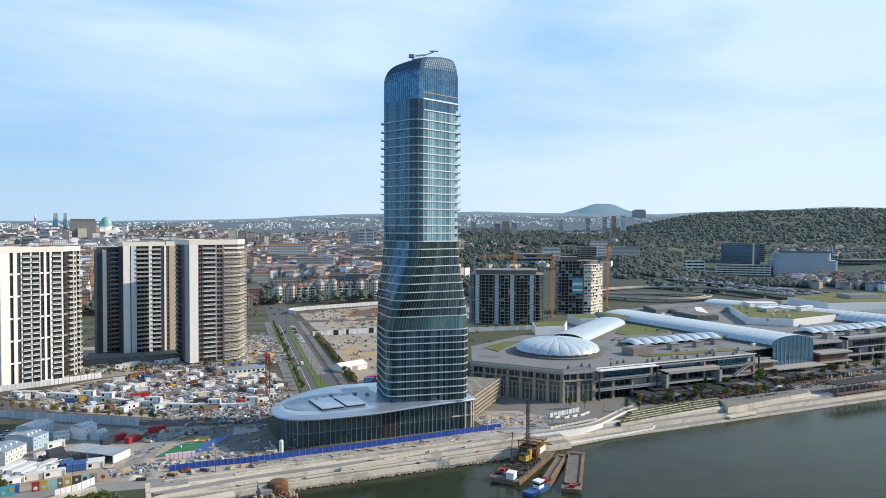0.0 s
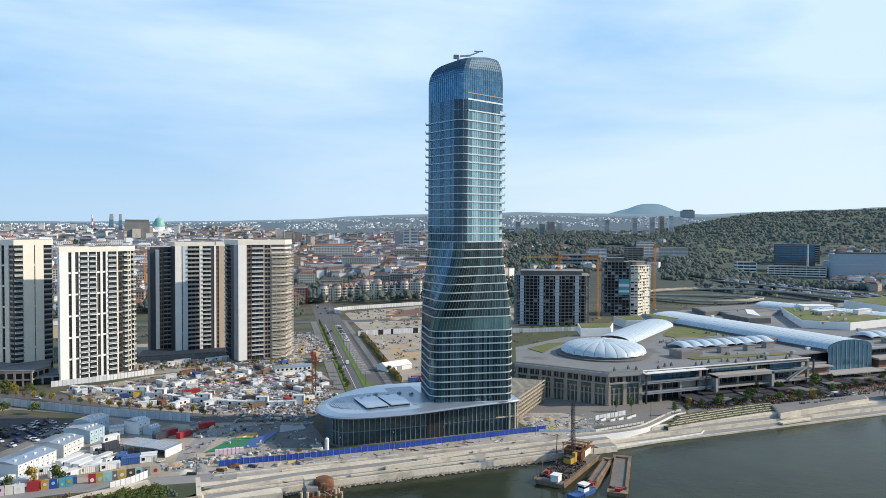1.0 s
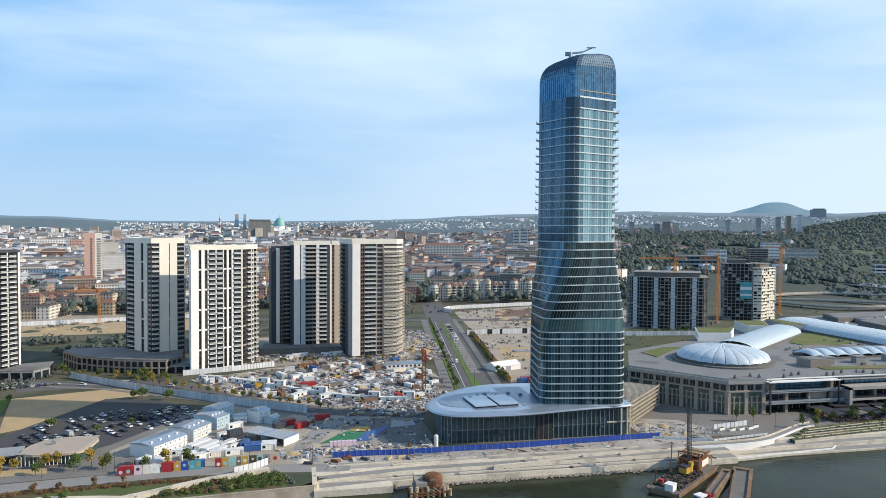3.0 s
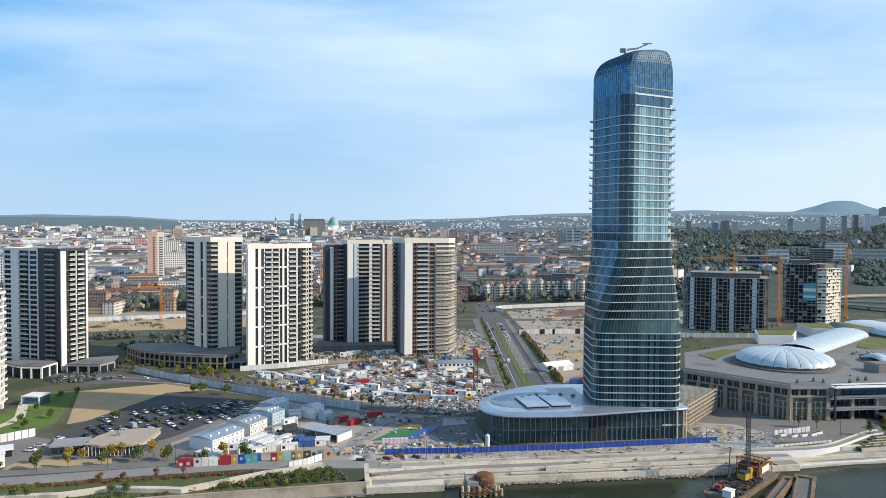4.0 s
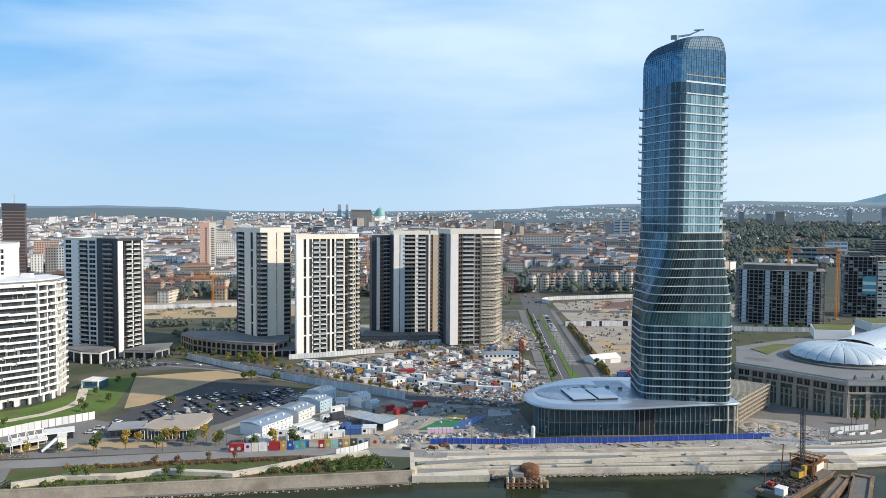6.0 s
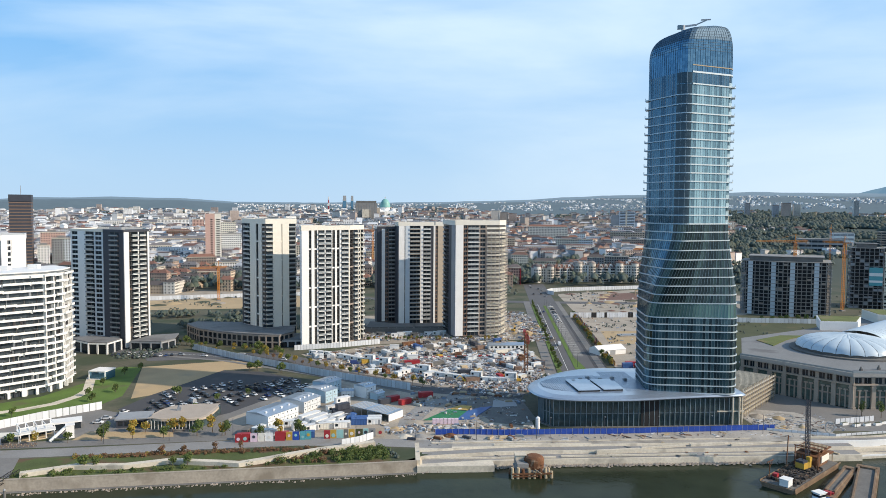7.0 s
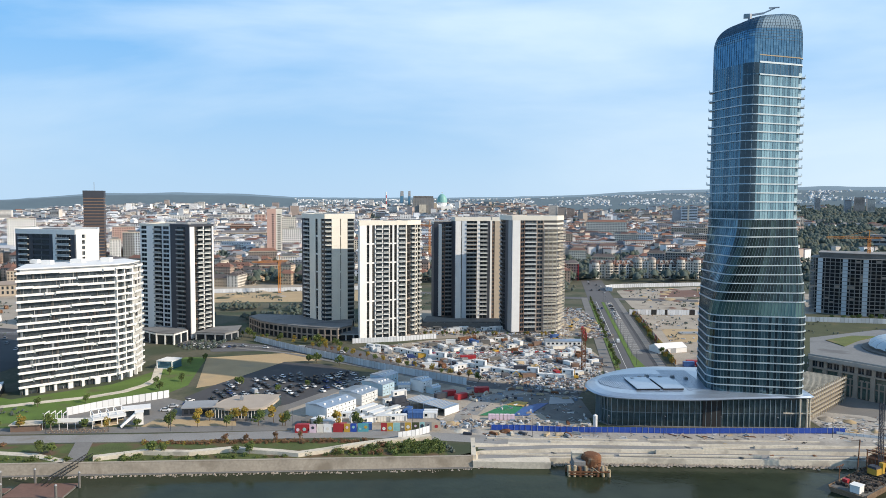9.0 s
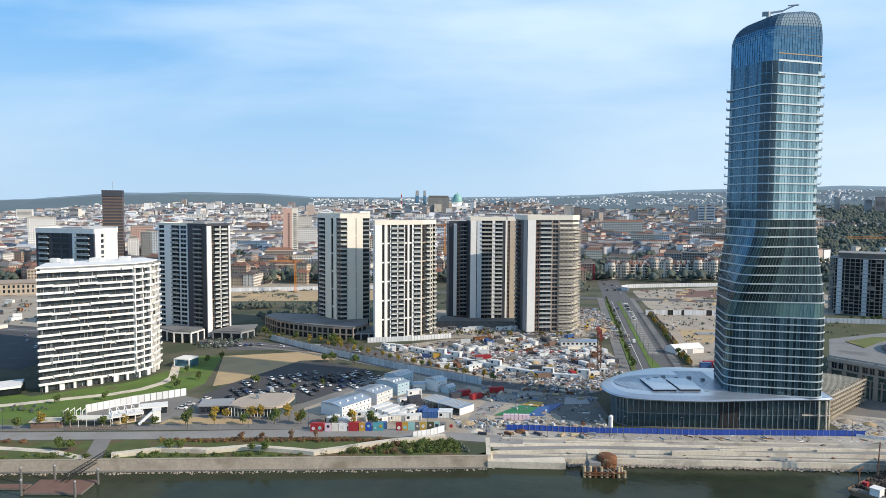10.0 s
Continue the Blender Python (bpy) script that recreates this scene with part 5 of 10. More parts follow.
pavilion("curved grey stone retail podium under the towers", [(-150, 505), (-137, 487), (-122, 476), (-104, 467), (-92, 463), (-79, 461), (-72, 474), (-74, 492), (-112, 512), (-146, 515)], 9.0, "taupe", bays=4, edges=(0, 1, 2, 3, 4, 5, 6))
pavilion("flat-roofed link between podium and tower", [(-79, 464), (-64, 466), (-66, 486), (-75, 490)], 5.0, "grey", bays=5, edges=(0,), storeys=1)
pavilion("flat-roofed glazed pavilion with white frame at the tower's foot", [(-213, 462), (-193, 446), (-181, 444), (-178, 458), (-196, 468)], 7.5, "white", bays=8, edges=(0, 1, 2), storeys=1)
pavilion("flat-roofed dark pavilion beside the slate tower", [(-172, 458), (-152, 455), (-147, 466), (-150, 484), (-166, 478)], 6.0, "grey", bays=6, edges=(0, 1), storeys=1)
# ---- kit: trees, cars, cabins, fences, lamps ----
def crown_mesh(name, h, r, leaf, seed, n=130, tall=False):
    """A crown of many small leaf clumps round a few limbs, with an uneven outline."""
    rg = random.Random(seed)
    b = Build()
    lobes = [(rg.uniform(-0.5, 0.5) * r, rg.uniform(-0.5, 0.5) * r, h * rg.uniform(0.45, 0.85), r * rg.uniform(0.45, 0.75)) for _ in range(6)]
    for i in range(n):
        lx, ly, lz, lr = rg.choice(lobes)
        u, v = rg.uniform(0, 2 * math.pi), rg.uniform(-1, 1)
        k = lr * rg.uniform(0.55, 1.05)
        q = math.sqrt(1 - v * v)
        c = Vector((lx + k * q * math.cos(u), ly + k * q * math.sin(u), lz + k * v * (1.25 if tall else 0.85)))
        s = r * rg.uniform(0.10, 0.20)
        m = Euler((rg.uniform(0, 3), rg.uniform(0, 3), rg.uniform(0, 6))).to_matrix()
        pts = [c + m @ Vector(p) * s for p in ((1, 0, 0.2), (0.2, 1, -0.2), (-0.9, 0.3, 0.3), (-0.1, -1, -0.1), (0, 0, 0.7))]
        b.add([tuple(p) for p in pts], [(0, 1, 4), (1, 2, 4), (2, 3, 4), (3, 0, 4), (0, 3, 2, 1)])
    return b.mesh(name, leaf)


def trunk_mesh(h, r, seed):
    rg = random.Random(seed)
    b = Build().cyl(0, 0, -0.2, h * 0.55, r * 0.055 + 0.05, 6, r * 0.03 + 0.03)
    for i in range(5):
        a = i * 1.3 + rg.uniform(0, 0.6)
        b.beam((0, 0, h * (0.3 + 0.05 * i)), (math.cos(a) * r * 0.5, math.sin(a) * r * 0.5, h * (0.55 + 0.05 * i)), r * 0.02 + 0.02, 4)
    return b.mesh("trunk", "bark")


TREES = {}


def tree(kind, x, y, z=0.0, s=1.0, group="riverside trees"):
    """kinds: green, yellow, russet, dark, slim"""
    spec = {"green": (6.0, 2.4, "leaf", "young green street tree with airy crown"), "yellow": (6.5, 2.2, "leaf_autumn", "street tree with yellow autumn leaves"),
            "russet": (5.0, 1.7, "leaf_red", "small tree with russet autumn leaves"), "dark": (9.5, 4.0, "leaf", "full dark green broad-crowned tree"), "slim": (7.0, 1.6, "leaf", "slim upright green tree")}[kind]
    v = int(abs(x * 7.3 + y * 3.1)) % 3
    if (kind, v) not in TREES:
        h, r, leaf, label = spec
        TREES[(kind, v)] = (crown_mesh("crown", h, r, leaf, hash((kind == "green", v)) % 97 + len(TREES) * 13, 260 if kind != "dark" else 340, kind == "slim"), trunk_mesh(h, r, v), label)
    cr, tk, label = TREES[(kind, v)]
    t = solid("tree", tk, label, "tree", x, y, z, (x * 31 + y * 17) % 360, group)
    t.scale = (s, s, s)
    part("crown", cr, None, t)
    return t


SHRUBS = {}
LOW = []


def shrub(kind, x, y, z=0.0, s=1.0, group="shrub beds"):
    if not (-230 < x < -5 and y < 270):
        LOW.append((x, y, z - 0.4 * s, s * 0.9))
        return None
    v = int(abs(x * 5 + y * 3)) % 3
    if (kind, v) not in SHRUBS:
        SHRUBS[(kind, v)] = crown_mesh("shrub", 1.2, 1.6, kind, 40 + v + 7 * len(SHRUBS), 70)
    o = new("shrub", SHRUBS[(kind, v)])
    o.matrix_basis = pose(x, y, z - 0.3, 0, 0, (x * 53) % 360)
    o.scale = (s, s, s)
    return tagged(o, {"leaf": "low rounded green shrub", "leaf_autumn": "low shrub turning yellow-brown", "leaf_red": "low russet autumn shrub"}[kind], "shrub", group)


def car_parts(van=False, truck=False):
    if van:
        body = Build().prism([(-2.6, -0.95), (2.6, -0.95), (2.6, 0.95), (-2.6, 0.95)], 0.35, 1.2).prism([(-2.6, -0.95), (1.9, -0.95), (1.9, 0.95), (-2.6, 0.95)], 1.2, 2.3, 0, [(-2.5, -0.85), (1.2, -0.85), (1.2, 0.85), (-2.5, 0.85)])
        glass = Build().prism([(1.3, -0.87), (1.94, -0.87), (1.94, 0.87), (1.3, 0.87)], 1.25, 2.0, 0, [(1.0, -0.83), (1.42, -0.83), (1.42, 0.83), (1.0, 0.83)])
        return body, glass, 1.7
    body = Build().loft([[(-2.15, y, z) for y, z in ((-0.8, 0.4), (0.8, 0.4), (0.78, 0.85), (-0.78, 0.85))]] + [[(x, y * k, z) for y, z in ((-0.88, 0.3), (0.88, 0.3), (0.86, zt), (-0.86, zt))] for x, k, zt in ((-1.9, 1, 0.92), (-0.5, 1, 0.95), (0.9, 1, 0.92), (1.7, 0.98, 0.8))] + [[(2.15, y, z) for y, z in ((-0.74, 0.4), (0.74, 0.4), (0.7, 0.68), (-0.7, 0.68))]], caps=True)
    body.prism([(-0.95, -0.62), (0.35, -0.62), (0.35, 0.62), (-0.95, 0.62)], 1.42, 1.47)
    glass = Build().prism([(-1.75, -0.8), (0.95, -0.8), (0.95, 0.8), (-1.75, 0.8)], 0.9, 1.43, 0, [(-1.1, -0.62), (0.3, -0.62), (0.3, 0.62), (-1.1, 0.62)])
    return body, glass, 1.35


CARS = {}


def car(x, y, turn, z=0.0, van=False, group="parked cars"):
    if van not in CARS:
        body, glass, wb = car_parts(van)
        wheel = Build()
        for side in (-0.8, 0.8):
            wheel.loft([[(0.32 * math.cos(2 * math.pi * i / 8), side + s, 0.32 + 0.32 * math.sin(2 * math.pi * i / 8)) for i in range(8)] for s in (-0.11, 0.11)], caps=True)
        wheel.beam((0, -0.7, 0.32), (0, 0.7, 0.32), 0.06)
        CARS[van] = (body.mesh("body", "car"), glass.mesh("glazing", "glass"), wheel.mesh("wheelset", "rubber"), wb)
    bm, gm, wm, wb = CARS[van]
    t = solid("van" if van else "car", bm, "boxy delivery van parked on the ground" if van else "parked car on dark tarmac", "van" if van else "car", x, y, z, turn, group)
    part("glazing", gm, "", t)
    for sx in (-1, 1):
        part("wheelset", wm, "", t).matrix_local = pose(sx * wb, 0, 0)
    return t


CABINS = {}


def cabin(x, y, turn, L=6.0, W=2.5, H=2.6, paint="white", z=0.0, label="", group="site cabins", windows=True):
    """A site cabin or shipping container: ribbed walls, corner frame, roof sheet, door, windows."""
    key = (L, W, H, paint, windows)
    if key not in CABINS:
        b = Build()
        n = int(L / 0.6)
        front = []
        for i in range(n):
            x0_, x1_ = -L / 2 + L * i / n, -L / 2 + L * (i + 1) / n
            front += [(x0_, 0.0), (lerp(x0_, x1_, 0.4), 0.0), (lerp(x0_, x1_, 0.5), 0.06), (lerp(x0_, x1_, 0.9), 0.06)]
        ring = [(xx, -W / 2 + o) for xx, o in front] + [(L / 2, -W / 2), (L / 2, W / 2)] + [(xx, W / 2 - o) for xx, o in reversed(front)]
        b.prism(ring, 0.1, H - 0.1)
        rf = Build().box(-L / 2 - 0.08, -W / 2 - 0.08, H - 0.12, L / 2 + 0.08, W / 2 + 0.08, H)
        win = Build().box(-0.55, -W / 2 - 0.07, 0.95, 0.55, -W / 2 - 0.02, 2.0)
        door = Build().box(-0.45, -W / 2 - 0.07, 0.1, 0.45, -W / 2 - 0.02, 2.1)
        CABINS[key] = (b.mesh("wall", paint), rf.mesh("roof", "cabin_roof" if paint in ("white", "cream", "cabin") else paint), win.mesh("window", "glass"), door.mesh("door", "grey"))
    wl_, rf, win, door = CABINS[key]
    names = {"white": "white ribbed steel site cabin", "brown": "brown ribbed steel container", "beige": "beige ribbed steel container", "red": "red ribbed shipping container", "blue": "blue ribbed shipping container", "yellow": "yellow ribbed steel container", "rust": "rusty brown steel container", "navy": "dark ribbed steel container", "cream": "cream ribbed steel site cabin", "green": "green ribbed steel container", "cabin": "pale grey-blue steel site cabin", "concrete_dark": "grey ribbed steel container"}
    t = solid("site_cabin" if windows else "container", wl_, label or names.get(paint, "ribbed steel site container"), "site cabin" if windows else "container", x, y, z, turn, group)
    part("roof", rf, "", t)
    if windows:
        for k in range(max(1, int(L / 4))):
            part("window", win, "", t).matrix_local = pose(-L / 2 + 1.2 + 2.6 * k, 0, 0)
        part("door", door, "", t).matrix_local = pose(L / 2 - 0.8, 0, 0)
    return t


M["cabin"] = mat("pale_cabin_paint", (0.70, 0.72, 0.72), 0.5, var=0.08, rand=0.1)
M["cabin_roof"] = mat("dusty_white_cabin_roof", (0.66, 0.67, 0.66), 0.6, var=0.12, rand=0.12, scale=0.5)


def panel_fence(line, h, w, paint, label, gap=0.12, z=0.0, post="grey"):
    """Free-standing hoarding of separate panels with posts."""
    t = thing("site_fence", label, "fence")
    pm = Build().box(0.06, -0.04, 0.1, w - gap, 0.04, h).box(-0.06, -0.09, 0, 0.06, 0.2, h + 0.05, 1).mesh("panel", [paint, post])
    count = 0
    for p, q in zip(line[:-1], line[1:]):
        p, q = Vector(p), Vector(q)
        d = q - p
        n = max(1, round(d.length / w))
        a = math.degrees(math.atan2(d.y, d.x))
        for i in range(n):
            c = p + d * (i / n)
            part("panel", pm, "", t).matrix_local = pose(c.x, c.y, z, 0, 0, a)
            count += 1
    return t


def lamp_post(x, y, h=8.0, z=0.0, turn=0.0, arm=1.2):
    if "lamp" not in SHRUBS:
        SHRUBS["lamp"] = (Build().cyl(0, 0, 0, h, 0.1, 6, 0.06).mesh("pole", "navy"), Build().beam((0, 0, h - 0.1), (arm, 0, h + 0.1), 0.06).mesh("arm", "navy"), Build().box(arm - 0.4, -0.15, h + 0.02, arm + 0.5, 0.15, h + 0.16).mesh("lamp_head", "grey"))
    p, a, hd = SHRUBS["lamp"]
    t = solid("street_lamp", p, "slim dark street lamp on a tall pole", "street lamp", x, y, z, turn, "street lamps")
    part("arm", a, "", t)
    part("lamp_head", hd, "", t)
    return t
# ---- upstream bank: lawns, promenade, car park, site offices ----
def surface(name, poly, m, label, category, z=0.05, th=0.4):
    return setting(name, Build().prism(poly, z - th, z), m, label, category)


def band(name, line, w, m, label, category, z=0.08):
    return setting(name, Build().strip(line, w, z, max(0.3, z + 0.3)), m, label, category)


surface("lawn_1", [(-300, 236), (-240, 236), (-165, 237), (-60, 246), (-3, 251), (-6, 268), (-60, 266), (-165, 256), (-300, 250)], "bed", "patchy green and russet planted strip above the quay wall", "lawn", 0.03)
surface("lawn_2", [(-260, 300), (-190, 270), (-165, 272), (-160, 300), (-140, 322), (-134, 345), (-147, 408), (-160, 408), (-163, 372), (-172, 345), (-205, 316), (-260, 340)], "grass", "mown green lawn round the terraced block", "lawn", 0.03)
band("promenade", [(-320, 258), (-180, 261), (-120, 266), (-75, 271), (-40, 274), (-8, 272), (20, 268)], 9.0, "concrete", "worn grey riverside promenade", "promenade")
band("promenade_paving", [(-320, 268.5), (-180, 271), (-120, 276), (-75, 280.0), (-66, 281)], 7.5, "paving", "pale paved strip beside the promenade", "pavement", 0.07)
band("garden_path_1", [(-128, 241.5), (-120, 245), (-112.8, 248.4), (-96, 248.1), (-88, 250.6), (-82, 252.6), (-73, 251.2), (-64.4, 250), (-56.8, 248.4), (-48, 252.5), (-39.3, 257.5), (-30, 262), (-20.8, 265.2), (-10, 269)], 2.4, "concrete_pale", "pale angled concrete garden wall", "garden wall", 1.5)
band("garden_path_3", [(-230, 250.5), (-185, 248.8), (-169, 247.6), (-152, 245.8), (-137, 239.6)], 3.2, "concrete_pale", "pale concrete footpath over the lawn to the landing", "path", 0.12)
band("garden_path_2", [(-215, 298), (-204, 303), (-185, 314), (-170, 322), (-160, 332), (-155, 345), (-155, 356), (-160, 370), (-165, 384), (-166, 400)], 4.5, "concrete_pale", "pale curved footpath through the lawn", "path", 0.1)
surface("steps_west", [(-144.3, 260), (-137.8, 260.2), (-131.0, 240.5), (-137.2, 239.8)], "paving", "paved steps down to the landing stage", "steps", 0.12)
surface("car_park", [(-127, 322), (-121, 345), (-108, 376), (-99, 398), (-77, 394), (-53, 376), (-51, 363), (-61, 341), (-76, 314), (-84, 306), (-104, 313), (-118, 312)], "asphalt", "dark tarmac car park with rows of cars", "car park", 0.06)
surface("sand_lot", [(-147, 408), (-128, 340), (-121, 346), (-108, 377), (-99, 399), (-78, 404), (-80, 417), (-100, 424)], "sand", "bare orange-brown sand lot", "sand lot", 0.05)
surface("lot_lane", [(-51, 363), (-46, 361), (-56, 338), (-74, 306), (-80, 292), (-92, 294), (-84, 306), (-76, 314), (-61, 341)], "paving", "worn grey lane between car park and site offices", "lane", 0.07)
surface("cross_lane", [(-150, 424), (-100, 430), (-66, 420), (-40, 386), (-30, 392), (-58, 430), (-78, 446), (-110, 446), (-156, 436)], "road", "grey street behind the sand lot", "road", 0.09)
surface("west_parking", [(-340, 390), (-244, 366), (-236, 430), (-240, 476), (-340, 500)], "asphalt", "dark tarmac parking ground behind the terraced block", "car park", 0.07)
surface("lot_apron", [(-160, 281), (-66, 283), (-62, 292), (-80, 304), (-118, 313), (-135, 322), (-168, 292)], "paving", "pale gravel forecourt behind the promenade", "forecourt", 0.05)
surface("site_ground", [(-66, 276), (-10, 276), (8, 272), (56, 281), (58, 345), (15, 350), (-40, 378), (-58, 350), (-76, 312)], "dirt", "pale dusty building-site ground", "site ground", 0.04)
band("site_track", [(2, 280), (4, 300), (12, 322), (30, 342), (44, 350)], 9, "concrete", "dusty haul road beside the site offices", "track", 0.09)
band("street_west", [(-420, 500), (-260, 470), (-164, 452), (-99, 432), (-44, 395), (16, 352), (60, 338)], 13, "road", "grey street along the building site", "road", 0.1)
band("street_pavement", [(-150, 440), (-104, 423), (-48, 386), (10, 344)], 3.2, "paving", "pale pavement beside the street", "pavement", 0.16)
band("street_lane_line", [(-420, 500), (-260, 470), (-164, 452), (-99, 432), (-44, 395), (10, 356)], 0.2, "white", "white lane line on the street", "road marking", 0.13)

# riverside trees and shrubs
rg = random.Random(11)
for i, x in enumerate(range(-215, -64, 11)):
    y = lerp(263, 281, (x + 215) / 150) + 3
    tree(("green", "yellow", "green", "green", "yellow", "green")[i % 6], x + rg.uniform(-2, 2), y + rg.uniform(-1, 1), s=rg.uniform(0.75, 1.1))
for x, y, k in ((-108, 289, "yellow"), (-103, 288, "yellow"), (-92, 288, "yellow"), (-88, 289, "yellow"), (-76, 287, "yellow"), (-70, 283, "green"), (-48, 281, "yellow"), (-40, 281, "green"), (-56, 280, "green"), (-118, 285, "green")):
    tree(k, x, y, s=rg.uniform(0.8, 1.15))
for x, y in ((-150, 246.5), (-146, 247), (-110, 248.5), (-106, 249), (-80, 249.2), (-75, 249.6), (-180, 247), (-200, 246)):
    tree("green", x, y, s=rg.uniform(0.6, 0.85))
for x, y in ((-88, 262), (-80, 262.5), (-69, 264), (-60, 265)):
    tree("russet", x, y, s=0.75)
for i in range(90):
    t = i / 89
    x = lerp(-118, -32, t)
    shrub("leaf_autumn" if rg.random() < 0.12 else "leaf_red", x + rg.uniform(-1, 1), lerp(260.5, 266.0, t) - 1.0 + rg.uniform(-1.3, 1.3), 0.1, rg.uniform(0.6, 0.95))
for i in range(80):
    x = rg.uniform(-230, -10)
    shrub("leaf", x, quay_y(x) + rg.uniform(2.0, 5.0), 0.1, rg.uniform(0.6, 1.1))
for i in range(70):
    x = rg.uniform(-46, -4)
    shrub("leaf" if x > -22 or rg.random() < 0.6 else "leaf_red", x, rg.uniform(quay_y(x) + 3.5, min(quay_y(x) + 16, 252 + (x + 60) * 0.3)), 0.1, rg.uniform(0.7, 1.3))
for i in range(60):
    a_, c_ = rg.random(), rg.random()
    shrub("leaf", lerp(-23, -2.5, a_) + 3 * (1 - c_) * (a_ - 0.4), lerp(253.4, lerp(261.5, 266.5, 1 - abs(a_ - 0.5) * 2), c_), 0.15, rg.uniform(0.8, 1.2))
for i in range(40):
    shrub("leaf_red", rg.uniform(-230, -168), 259 + rg.uniform(-5, -2.5), 0.1, rg.uniform(0.7, 1.0))
for x, y in ((-150, 345), (-144, 335), (-140, 352), (-152, 366), (-186, 305), (-168, 312), (-145, 400), (-150, 390)):
    tree("green", x, y, s=0.7)
for i in range(45):
    shrub("leaf", rg.uniform(-226, -185), rg.uniform(292, 300), 0.05, rg.uniform(0.8, 1.4))
for x in range(-210, 60, 24):
    lamp_post(x, lerp(266, 284, (x + 210) / 200) if x < -10 else 274, turn=-90)

# café, playground and white hoarding
cafe = thing("cafe_pavilion", "two-storey white frame cafe with open upper terrace", "cafe", -146, 276.6, 0, 36)
part("floor", Build().box(0, 0, 0, 12, 8, 0.3), "timber", cafe)
for k in range(5):
    for yy in (0.0, 7.7):
        part("post", Build().box(2.9 * k, yy, 0.3, 2.9 * k + 0.28, yy + 0.28, 5.6), "white", cafe)
part("upper_floor", Build().box(-0.2, -0.2, 2.9, 12.2, 8.2, 3.3), "white", cafe)
part("upper_rail", Build().box(-0.2, -0.2, 3.3, 12.2, -0.1, 4.2), "panel", cafe)
part("roof_beam", Build().box(-0.2, -0.2, 5.5, 12.2, 0.1, 5.85), "white", cafe)
part("roof_beam", Build().box(-0.2, 7.6, 5.5, 12.2, 8.0, 5.85), "white", cafe)
for k in range(5):
    part("cross_beam", Build().box(2.9 * k, 0.1, 5.5, 2.9 * k + 0.25, 7.6, 5.75), "white", cafe)
part("back_wall", Build().box(0.3, 6.0, 0.3, 11.8, 6.2, 2.9), "glass", cafe)
awn = thing("cafe_awning", "long flat cream awning over the cafe terrace", "awning", -165, 273.2, 0.07, 5.6)
part("canvas", Build().box(0, 0, 2.9, 19.4, 5.6, 3.1), "cream", awn)
for k in range(7):
    part("post", Build().box(3.2 * k, 0.1, 0, 3.2 * k + 0.16, 0.26, 2.9), "white", awn)
kio = thing("cafe_kiosk", "low timber-clad kiosk with pale flat roof", "kiosk", -176, 270.2, 0.07, 10)
part("wall", Build().box(0, 0, 0, 11, 5, 2.6), "brown", kio)
part("roof", Build().box(-0.4, -0.6, 2.6, 11.4, 5.3, 2.9), "concrete_pale", kio)
prg = thing("garden_pergola", "open white pergola frame behind the cafe", "pergola", -168.5, 280.6, 0.05, 10)
for k in range(4):
    for yy in (0.0, 4.8):
        part("post", Build().box(2.4 * k, yy, 0, 2.4 * k + 0.25, yy + 0.25, 4.0), "white", prg)
    part("rafter", Build().box(2.4 * k, 0, 4.0, 2.4 * k + 0.25, 5.05, 4.25), "white", prg)
wki = thing("white_pavilion", "low white flat-roofed pavilion beside the playground", "pavilion", -141.3, 290.2, 0.05, 24)
part("wall", Build().box(0.3, 0.3, 0, 11, 6.5, 2.7), "glass", wki)
part("roof", Build().box(-0.2, -0.2, 2.7, 11.5, 7.0, 3.2), "white", wki)
part("side_wall", Build().box(-0.1, 0.2, 0, 0.3, 6.6, 2.7), "white", wki)
for i in range(26):
    x, y = -160 + (i % 13) * 1.75, 268.9 + (i % 13) * 0.22 + (i // 13) * 2.1
    tb = thing("cafe_table", "small dark cafe table with benches on the terrace", "table", x, y, 0.07, 10, "cafe tables")
    part("tabletop", Build().box(-0.4, -0.4, 0.7, 0.4, 0.4, 0.76).cyl(0, 0, 0, 0.7, 0.06, 6), "brown", tb)
    part("bench", Build().box(-0.4, 0.55, 0.4, 0.4, 0.8, 0.47).box(-0.35, 0.6, 0, -0.25, 0.75, 0.4).box(0.25, 0.6, 0, 0.35, 0.75, 0.4), "timber", tb)
slide = thing("playground_slide", "white playground slide beside a climbing tower", "slide", -131, 281, 0, 25)
part("tower_block", Build().box(0, 0, 0, 3, 3, 5.0).box(-0.2, -0.2, 5.0, 3.2, 3.2, 5.3), "white", slide)
part("chute", Build().beam((0.2, 1.0, 4.6), (-5.5, -2.0, 0.4), 0.6, 6).beam((0.2, 2.2, 4.6), (-5.5, -0.6, 0.4), 0.5, 6), "white", slide)
panel_fence([(-165.8, 292.4), (-152.7, 307), (-134, 322.5)], 3.6, 2.6, "panel", "tall white panel fence curving across the lawn")
for x, y, a in ((-126, 307, 10), (-121, 311, 5), (-127, 301, 0), (-122, 316, 60)):
    car(x, y, a, 0.05)
surface("playground", [(-128, 279), (-90, 282), (-92, 288), (-126, 290)], "sand", "sandy playground strip", "playground", 0.09)

